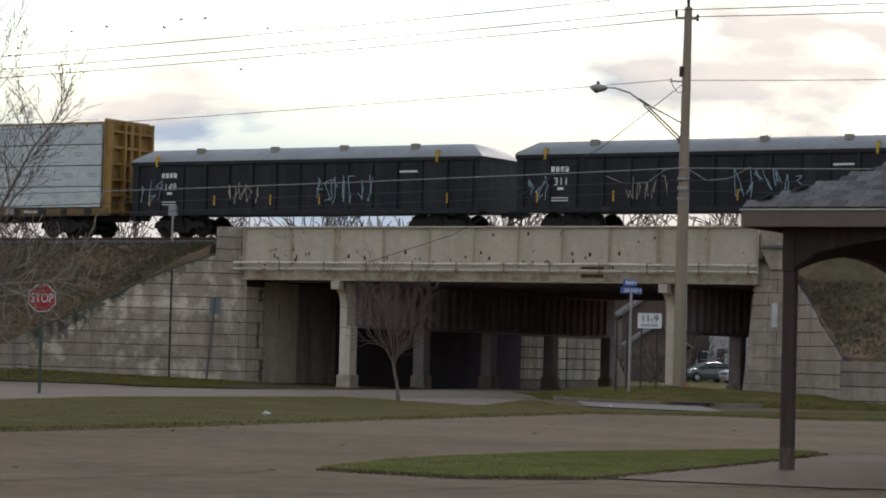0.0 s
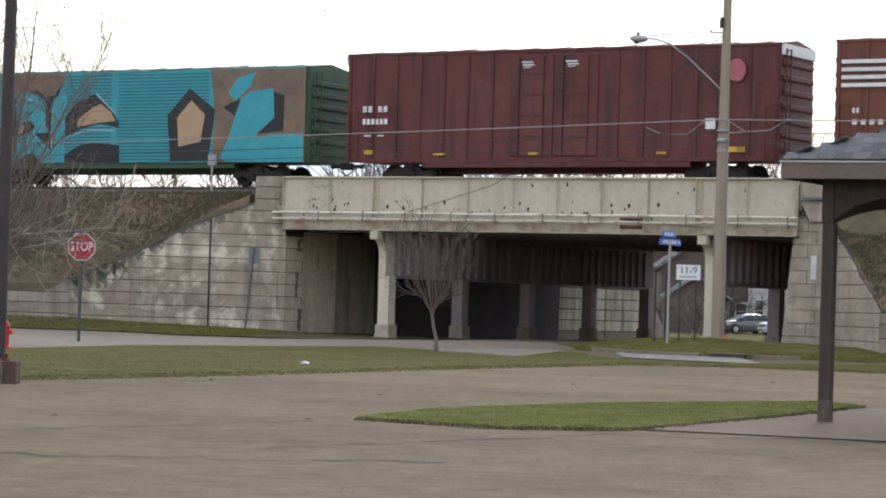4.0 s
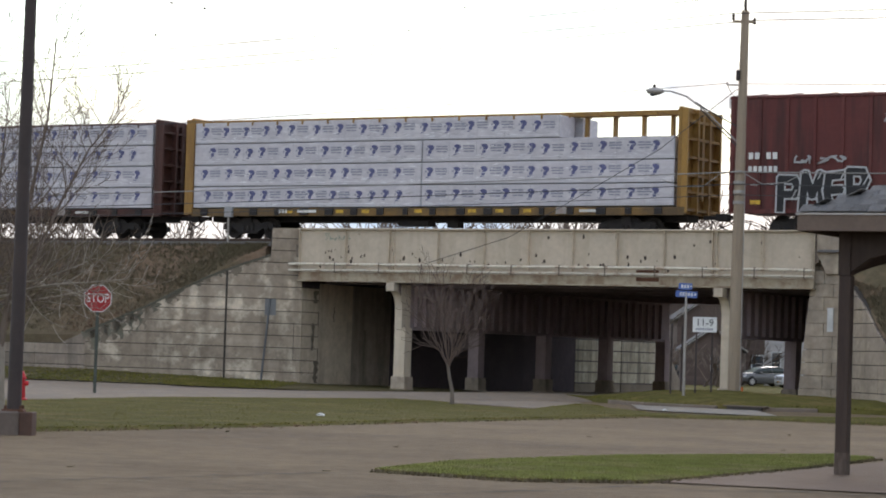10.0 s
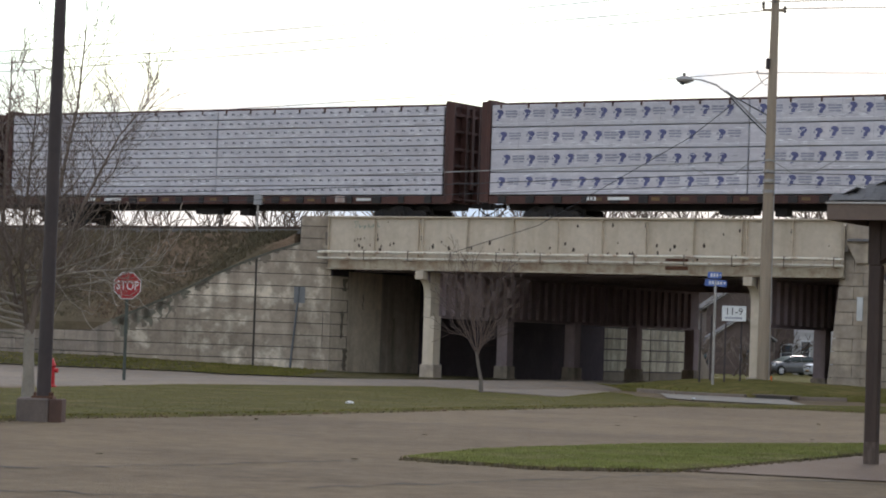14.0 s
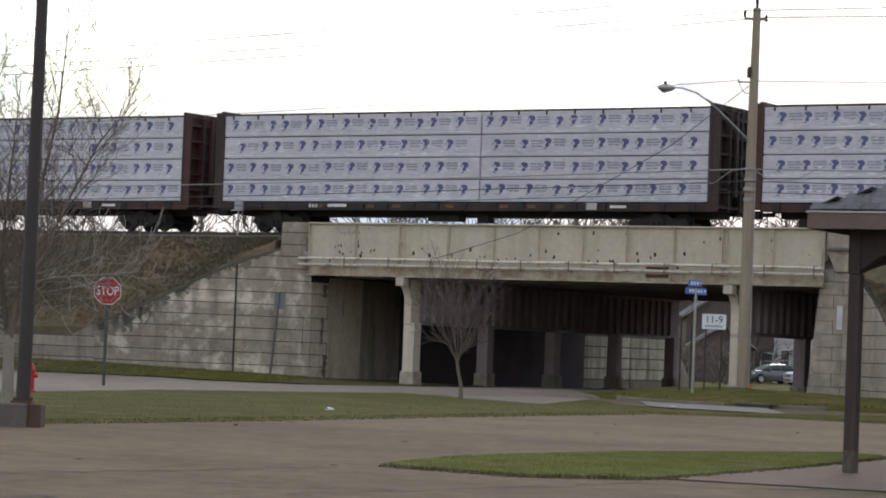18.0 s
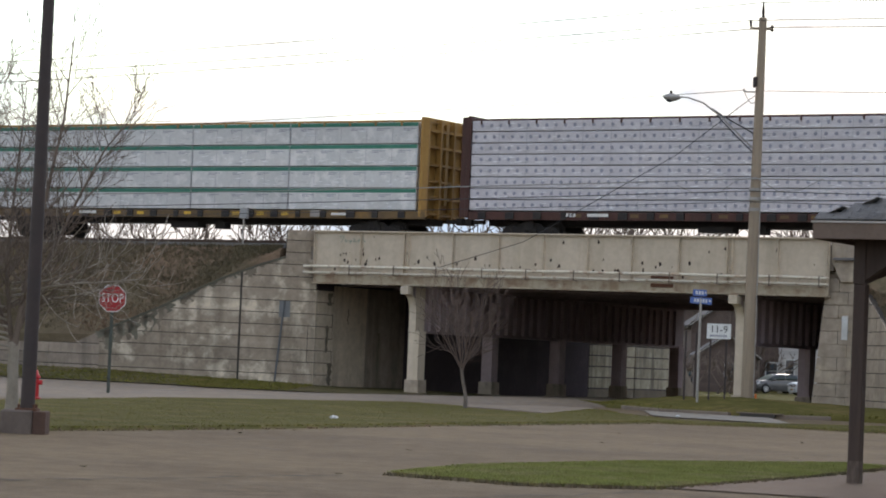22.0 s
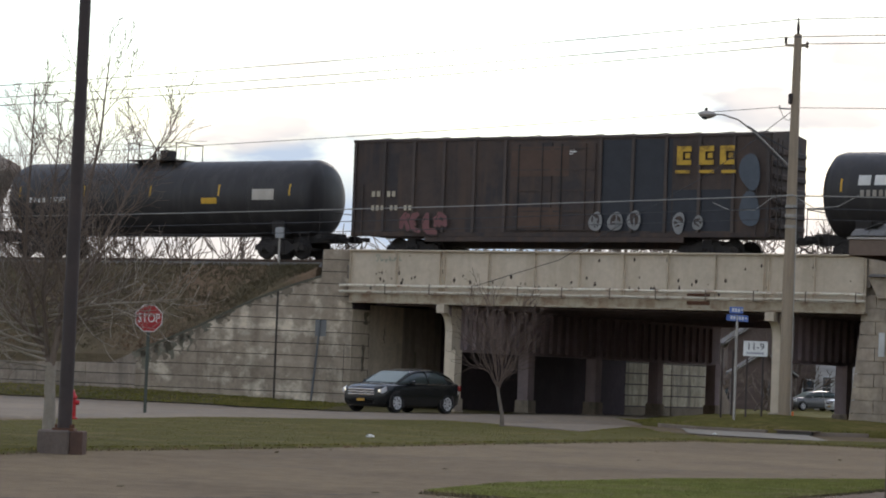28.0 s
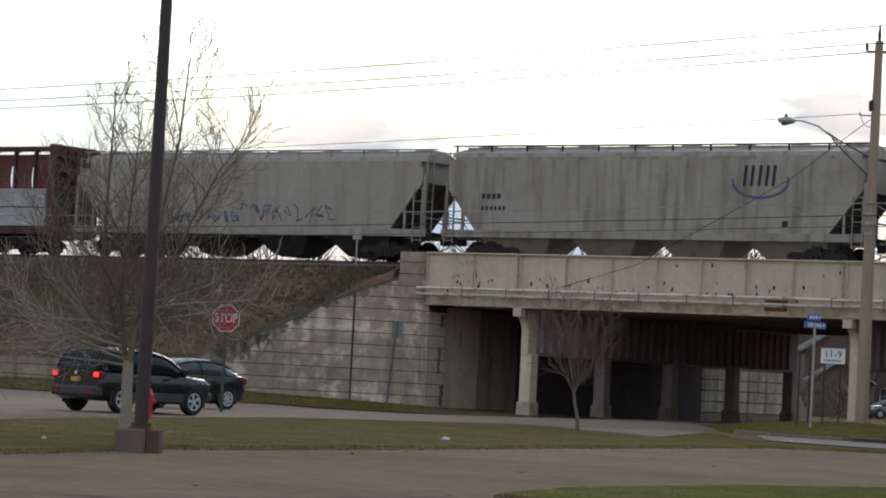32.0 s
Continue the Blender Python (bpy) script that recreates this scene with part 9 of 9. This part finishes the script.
def sedan(m, paint, label, lights=True, name="sedan"):
    car = thing(name, m, label, "car")
    part("body", hull([(2.18, 0.3, 0.7, 0.62), (2.14, 0.23, 0.81, 0.76), (2.02, 0.2, 0.875, 0.84), (1.78, 0.18, 0.925, 0.89), (1.48, 0.18, 0.96, 0.91), (1.1, 0.18, 0.99, 0.918), (0.6, 0.18, 0.995, 0.92), (-0.9, 0.18, 1.02, 0.92), (-1.55, 0.18, 1.06, 0.915), (-1.9, 0.2, 1.07, 0.88), (-2.1, 0.26, 1.05, 0.82), (-2.18, 0.34, 0.98, 0.77), (-2.21, 0.42, 0.8, 0.72)]), paint, car, smooth=True)
    greenhouse(car, [(1.2, 1.0, 0.74, 0.96, 0.82), (0.82, 1.19, 0.7, 0.97, 0.84), (0.42, 1.375, 0.665, 0.98, 0.855), (0.05, 1.45, 0.65, 0.99, 0.86), (-0.45, 1.475, 0.645, 1.0, 0.86), (-0.95, 1.455, 0.64, 1.01, 0.855), (-1.35, 1.385, 0.635, 1.03, 0.84), (-1.64, 1.265, 0.64, 1.05, 0.815), (-1.88, 1.11, 0.66, 1.065, 0.77)], paint, (2, 6), (-0.33,), 6, M_sideglass)
    arches(car, (1.4, -1.33), 0.335, 0.905, M_under)
    ms = wheel_meshes(0.335, 0.22, 7)
    wheels = [add_wheel(car, x, y, 0.335, ms) for x in (1.4, -1.33) for y in (0.82, -0.82)]
    for s in (-1, 1):
        part("headlamp", prism(bmesh.new(), [(1.86, 0.72), (2.11, 0.64), (2.13, 0.76), (1.9, 0.86)], "y", s * 0.56, s * 0.855), M_alloy, car, "clear headlamp")
        if lights:
            part("bulb", lathe(bmesh.new(), [(0.05, 2.07), (0.055, 2.13), (0.02, 2.155)], 12, "x", (0, s * 0.72, 0.72)), M_lamp_on, car, "lit headlamp bulb")
        part("tail_lamp", boxes((-2.19, -2.0, min(s * 0.6, s * 0.85), max(s * 0.6, s * 0.85), 0.78, 0.97), bevel=0.03), M_tail, car)
        part("mirror", boxes((0.62, 0.8, min(s * 0.92, s * 1.08), max(s * 0.92, s * 1.08), 0.97, 1.1), bevel=0.03), paint, car)
        part("side_trim", boxes((-1.7, 0.9, min(s * 0.845, s * 0.86), max(s * 0.845, s * 0.86), 0.975, 0.995)), M_chrome, car)
        for x in (0.35, -0.75):
            part("door_handle", boxes((x - 0.1, x + 0.1, min(s * 0.9, s * 0.94), max(s * 0.9, s * 0.94), 0.82, 0.85)), paint, car)
    for k in range(3):
        part("grille_bar", boxes((2.13, 2.2, -0.56, 0.56, 0.57 + k * 0.085, 0.625 + k * 0.085), bevel=0.012), M_chrome, car)
    part("lower_grille", boxes((2.1, 2.18, -0.55, 0.55, 0.3, 0.42)), M_under, car)
    part("number_plate", boxes((2.18, 2.205, -0.16, 0.16, 0.37, 0.46)), M_plate, car)
    return car, wheels


def suv(m, label):
    car = thing("sport_utility_vehicle", m, label, "car")
    paint = M_carsuv
    part("body", hull([(2.06, 0.4, 0.8, 0.66), (2.01, 0.32, 0.92, 0.8), (1.82, 0.28, 0.99, 0.88), (1.3, 0.28, 1.035, 0.905), (0.9, 0.28, 1.06, 0.915), (-1.0, 0.28, 1.08, 0.92), (-1.75, 0.3, 1.09, 0.915), (-2.0, 0.33, 1.09, 0.88), (-2.09, 0.38, 1.06, 0.84)]), paint, car, smooth=True)
    greenhouse(car, [(1.12, 1.07, 0.77, 1.03, 0.83), (0.84, 1.27, 0.74, 1.04, 0.85), (0.56, 1.47, 0.715, 1.05, 0.86), (0.25, 1.6, 0.71, 1.06, 0.87), (-0.5, 1.67, 0.71, 1.07, 0.875), (-1.2, 1.675, 0.71, 1.08, 0.875), (-1.8, 1.645, 0.705, 1.085, 0.865), (-1.93, 1.48, 0.715, 1.09, 0.85), (-2.07, 1.13, 0.74, 1.09, 0.82)], paint, (2, 7), (-0.18, -1.1), 6, M_carglass)
    arches(car, (1.33, -1.29), 0.36, 0.9, M_under)
    ms = wheel_meshes(0.36, 0.23, 5)
    wheels = [add_wheel(car, x, y, 0.36, ms) for x in (1.33, -1.29) for y in (0.82, -0.82)]
    part("rear_bumper", boxes((-2.2, -1.9, -0.88, 0.88, 0.4, 0.68), bevel=0.06), M_clad, car, "grey plastic bumper")
    part("front_bumper", boxes((1.82, 2.12, -0.86, 0.86, 0.36, 0.62), bevel=0.06), M_clad, car)
    for s in (-1, 1):
        part("cladding", boxes((-0.9, 0.92, min(s * 0.88, s * 0.935), max(s * 0.88, s * 0.935), 0.32, 0.56), bevel=0.02), M_clad, car)
        part("tail_lamp", boxes((-2.13, -1.86, min(s * 0.66, s * 0.88), max(s * 0.66, s * 0.88), 0.84, 1.06), bevel=0.04), M_tail, car, "red tail lamp")
        part("brake_light", boxes((-2.15, -2.07, min(s * 0.68, s * 0.86), max(s * 0.68, s * 0.86), 0.9, 1.04), bevel=0.02), M_tail_on, car, "lit brake light")
        part("rear_reflector", boxes((-2.215, -2.18, min(s * 0.5, s * 0.76), max(s * 0.5, s * 0.76), 0.5, 0.6)), M_tail, car)
        part("headlamp", boxes((1.84, 2.05, min(s * 0.58, s * 0.84), max(s * 0.58, s * 0.84), 0.7, 0.86), bevel=0.04), M_pane, car)
        part("mirror", boxes((0.72, 0.92, min(s * 0.92, s * 1.1), max(s * 0.92, s * 1.1), 1.05, 1.22), bevel=0.03), paint, car)
        part("roof_rail", tube(bmesh.new(), [(0.1, s * 0.64, 1.65), (-0.02, s * 0.64, 1.745), (-1.55, s * 0.64, 1.76), (-1.7, s * 0.64, 1.67)], 0.022, 6), M_under, car)
        for x in (0.3, -0.8):
            part("door_handle", boxes((x - 0.1, x + 0.1, min(s * 0.9, s * 0.94), max(s * 0.9, s * 0.94), 0.9, 0.94)), paint, car)
    for x in (-0.35, -1.2):
        part("roof_bar", boxes((x - 0.03, x + 0.03, -0.64, 0.64, 1.73, 1.76)), M_under, car)
    part("number_plate", boxes((-2.115, -2.085, -0.17, 0.17, 0.78, 0.9)), M_plate, car)
    bm = bmesh.new()
    lathe(bm, [(0.055, -2.1), (0.05, -2.12)], 14, "x", (0, 0, 1.0))
    part("badge", bm, M_chrome, car)
    return car, wheels


SEDAN, SEDAN_WHEELS = sedan(pose(0, 0, 0), M_carblack, "glossy black sedan with lit headlamps and chrome grille")
SUV, SUV_WHEELS = suv(pose(0, 0, 0), "dark sport utility vehicle with roof rails and lit tail lamps")
sedan(pose(23.9, 202.5, -0.04, 0, 0, 204), M_carsilver, "dull grey parked hatchback beyond the bridge", False, "parked_car")
sedan(pose(26.25, 196.0, -0.04, 0, 0, 200), M_carwhite, "white parked car beyond the bridge", False, "parked_car")
sedan(pose(17.1, 206, -0.05, 0, 0, 160), M_carblack, "dark parked car among garden shrubs", False, "parked_car")

# seconds, x, y, heading in degrees
SEDAN_WAY = [(0, *at(12.2, 330)[:2], -120.8), (16, *at(12.2, 122)[:2], -120.8), (20, *at(12.2, 70)[:2], -120.8), (22, *at(12.2, 44)[:2], -120.8), (23.4, *at(12.1, 29)[:2], -120.8), (24, *at(12.0, 21)[:2], -120.8), (24.5, *at(12.0, 14.8)[:2], -121), (25, *at(11.9, 9.3)[:2], -122), (25.5, *at(11.6, 3.9)[:2], -124),
             (26, 1.15, 101.2, -128), (26.5, -0.9, 96.6, -127), (27.0, -2.2, 93.7, -126.5), (27.5, -2.85, 92.2, -126.5), (28, -3.03, 91.8, -126.8), (28.5, -3.4, 91.7, -127.3), (29, -3.94, 91.4, -127.6), (29.5, -4.5, 90.6, -127.2), (30, -5.2, 89.4, -126.8), (30.5, -6.4, 87.5, -126.4), (31, -7.8, 85.3, -126.2), (31.5, -9.7, 82.7, -127), (32, -11.63, 79.9, -128)]
SUV_WAY = [(0, -68, 12, 46), (20, -59, 21, 46), (26, -31.0, 50.0, 44), (28, -20.3, 61.0, 48), (29, -15.95, 66.3, 51), (29.6, -13.8, 68.9, 52.5), (30, -13.0, 69.75, 53), (30.6, -12.4, 70.25, 53), (31, -12.05, 70.6, 53), (31.5, -11.75, 71.0, 53), (32, -11.45, 71.4, 53)]


# ---- grass blades, litter, birds ----


def tufts(name, spots, low, high, material, label, seed, m=None, wide=0.02, blades=3):
    """Thousands of thin leaning blades as one object."""
    rnd = np.random.default_rng(seed)
    base = np.repeat(np.array(spots), blades, axis=0)
    n = len(base)
    base[:, :2] += rnd.normal(0, 0.03, (n, 2))
    a = rnd.uniform(0, 2 * np.pi, n)
    h = rnd.uniform(low, high, n)
    w = np.stack([np.cos(a), np.sin(a), np.zeros(n)], 1) * (wide * rnd.uniform(0.6, 1.4, n))[:, None]
    tip = base + np.stack([rnd.normal(0, 0.4, n) * h, rnd.normal(0, 0.4, n) * h, h], 1)
    v = np.stack([base - w, base + w, tip], 1).reshape(-1, 3)
    me = bpy.data.meshes.new(name)
    me.from_pydata(v.tolist(), [], np.arange(3 * n).reshape(-1, 3).tolist())
    me.materials.append(material)
    ob = put(name, me, m=m)
    return tagged(ob, label, "grass", kind="stuff")


rnd = random.Random(90)


def scatter(poly, n, z):
    xs, ys = [p[0] for p in poly], [p[1] for p in poly]
    out = []
    while len(out) < n:
        p = (rnd.uniform(min(xs), max(xs)), rnd.uniform(min(ys), max(ys)))
        if inside(p, poly):
            out.append((*p, z))
    return out


tufts("island_grass", scatter(ISLAND, 24000, 0.04), 0.012, 0.035, M_isle, "short bright green grass blades on the island", 1, wide=0.012)
tufts("verge_grass", scatter(VERGE, 42000, 0.05), 0.01, 0.035, M_blade, "short dull green grass blades on the verge", 2, wide=0.02)
spots = []
for k in range(1500):
    i = rnd.randrange(len(VERGE))
    (x0, y0), (x1, y1) = VERGE[i], VERGE[(i + 1) % len(VERGE)]
    f = rnd.random()
    spots.append((x0 + (x1 - x0) * f + rnd.uniform(-0.12, 0.12), y0 + (y1 - y0) * f + rnd.uniform(-0.12, 0.12), 0.0))
for k in range(900):
    i = rnd.randrange(len(ISLAND))
    (x0, y0), (x1, y1) = ISLAND[i], ISLAND[(i + 1) % len(ISLAND)]
    f = rnd.random()
    spots.append((x0 + (x1 - x0) * f + rnd.uniform(-0.1, 0.1), y0 + (y1 - y0) * f + rnd.uniform(-0.1, 0.1), 0.0))
tufts("edge_grass", spots, 0.02, 0.06, M_drytuft, "ragged dry grass along the edges of the lawns", 3, wide=0.02)
spots = []
for k in range(16000):
    u = rnd.uniform(-34, 1.6)
    t = toe(u) + 0.15
    v = rnd.uniform(t, CREST_V + 0.2)
    spots.append((u, v, slope_z(v) - 0.02))
for k in range(3500):
    u = rnd.uniform(26.6, 36)
    v = rnd.uniform(toe(u) + 0.15, CREST_V + 0.2)
    spots.append((u, v, slope_z(v, u) - 0.02))
tufts("slope_grass", spots, 0.05, 0.2, M_drytuft, "rough dry brown and green grass on the embankment", 4, m=BR, wide=0.03)
spots = []
for k in range(5000):
    f, g = rnd.random(), rnd.random()
    i = min(int(f * 5), 4)
    a = Vector(WALL_FOOT[i]).lerp(Vector(WALL_FOOT[i + 1]), f * 5 - i)
    b = Vector(ROAD_EDGE[i]).lerp(Vector(ROAD_EDGE[i + 1]), f * 5 - i)
    spots.append(tuple(a.lerp(b, g)))
for k in range(6000):
    f, g = rnd.random(), rnd.random()
    i = min(int(f * 7), 6)
    a = Vector(BACK[i]).lerp(Vector(BACK[i + 1]), f * 7 - i)
    b = Vector((*KERB[i], 0.13)).lerp(Vector((*KERB[i + 1], 0.13)), f * 7 - i)
    kk = f * 56
    swell = 0.18 * math.sin(math.pi * min(1, max(0, (kk - 6) / 44))) ** 0.6 if 6 < kk < 50 else 0
    p = a.lerp(b, g)
    spots.append((p.x, p.y, p.z + swell * math.sin(math.pi * g)))
tufts("strip_grass", spots, 0.02, 0.07, M_blade, "short green grass along the wall and the bank", 5, wide=0.03)

for x, y, w in ((-2.6, 59.0, 0.09), (-8.6, 44.6, 0.05), (6.5, 79.0, 0.07)):
    li = thing("scrap_of_paper", pose(x, y, 0.09, 0, 0, rnd.uniform(0, 90)), "crumpled scrap of white paper on the lawn", "litter", "scraps of litter")
    bm = bmesh.new()
    bmesh.ops.create_icosphere(bm, subdivisions=2, radius=w)
    for v in bm.verts:
        v.co *= rnd.uniform(0.6, 1.2)
        v.co.z *= 0.5
    part("paper", bm, M_signwhite, li)

# leaves blown on the asphalt
me_leaf = mesh_of("dead_leaf", boxes((-0.04, 0.04, -0.025, 0.025, 0.0, 0.008)), M_drytuft)
for k in range(14):
    x, y = rnd.uniform(-6, 8), rnd.uniform(26, 60)
    if inside((x, y), VERGE) or inside((x, y), ISLAND):
        continue
    lf = put("dead_leaf", me_leaf, m=pose(x, y, 0.006, rnd.uniform(-20, 20), 0, rnd.uniform(0, 360)))
    tagged(lf, "small brown dead leaf on the asphalt", "leaf", "dead leaves on the lot")

# birds high over the railway
BIRDS = []
for k in range(9):
    b = thing("bird", pose(0, 0, 0), "small dark bird flying high over the railway", "bird", "flock of birds")
    part("body", lathe(bmesh.new(), [(0.006, -0.1), (0.03, -0.04), (0.034, 0.025), (0.02, 0.075), (0.006, 0.1)], 8, "x"), M_under, b, smooth=True)
    for s in (-1, 1):
        bm = bmesh.new()
        bm.faces.new([bm.verts.new(p) for p in ((-0.035, 0, 0.006), (0.04, 0, 0.012), (0.025, s * 0.12, 0.06), (-0.03, s * 0.2, 0.036), (-0.045, s * 0.1, 0.042))])
        bmesh.ops.solidify(bm, geom=bm.faces[:], thickness=0.012)
        part("wing", bm, M_under, b)
    BIRDS.append((b, rnd.uniform(-24, -6), rnd.uniform(14.6, 18.5), rnd.uniform(0.3, 0.9), rnd.uniform(0, 6)))



def train_way(t):
    """How far the train has rolled past its place at 16 s."""
    f = (t - 16) / 16
    return 337.59 * f - 4.627 * f * f + 0.851 * f**3


def rolling(way, wheels, radius, start):
    """Turns each wheel by the way that its car has gone, once the car comes near."""
    def place(t):
        for a, b in zip(way, way[1:]):
            if a[0] <= t <= b[0]:
                f = (t - a[0]) / (b[0] - a[0])
                return Vector((a[1] + (b[1] - a[1]) * f, a[2] + (b[2] - a[2]) * f, 0))
        return Vector((way[-1][1], way[-1][2], 0))
    homes = [w.matrix_basis.copy() for w in wheels]
    times = [start + k / 30 for k in range(int(round((32 - start) * 30)) + 1)]
    gone, prev, turns = 0.0, place(start), []
    for t in times:
        p = place(t)
        gone += (p - prev).length
        prev = p
        turns.append(math.degrees(gone / radius))
    for w, home in zip(wheels, homes):
        s = 1 if home.translation.y > 0 else -1
        rows = [(0, home)] + [(t, home @ pose(0, 0, 0, 0, s * a, 0)) for t, a in list(zip(times, turns))[::2]]
        walk(w, rows)


def motions():
    for car, mid in CARS:
        walk(car, [(t, BR @ pose(mid + train_way(t), CL, RAIL_Z + rise(mid + train_way(t)), 0, -0.19 if abs(mid + train_way(t)) < 60 else 0)) for t in range(33)])
    for car, way, wheels, radius, start in ((SEDAN, SEDAN_WAY, SEDAN_WHEELS, 0.335, 23.4), (SUV, SUV_WAY, SUV_WHEELS, 0.36, 28.8)):
        walk(car, [(t, pose(x, y, road_z(Vector((x, y, 0))), 0, 0, turn)) for t, x, y, turn in way])
        rolling(way, wheels, radius, start)
    for b, x, z, pace, ph in BIRDS:
        walk(b, [(t, pose(x + pace * t + math.sin(ph + t), 132 + ph, z + 0.35 * math.sin(ph * 2 + t * 0.9) + max(0, t - 9) * 1.6, 0, 0, 20 * math.sin(ph))) for t in (0, 2, 4, 6, 8, 10, 12, 16, 20, 24, 28, 32)])


motions()
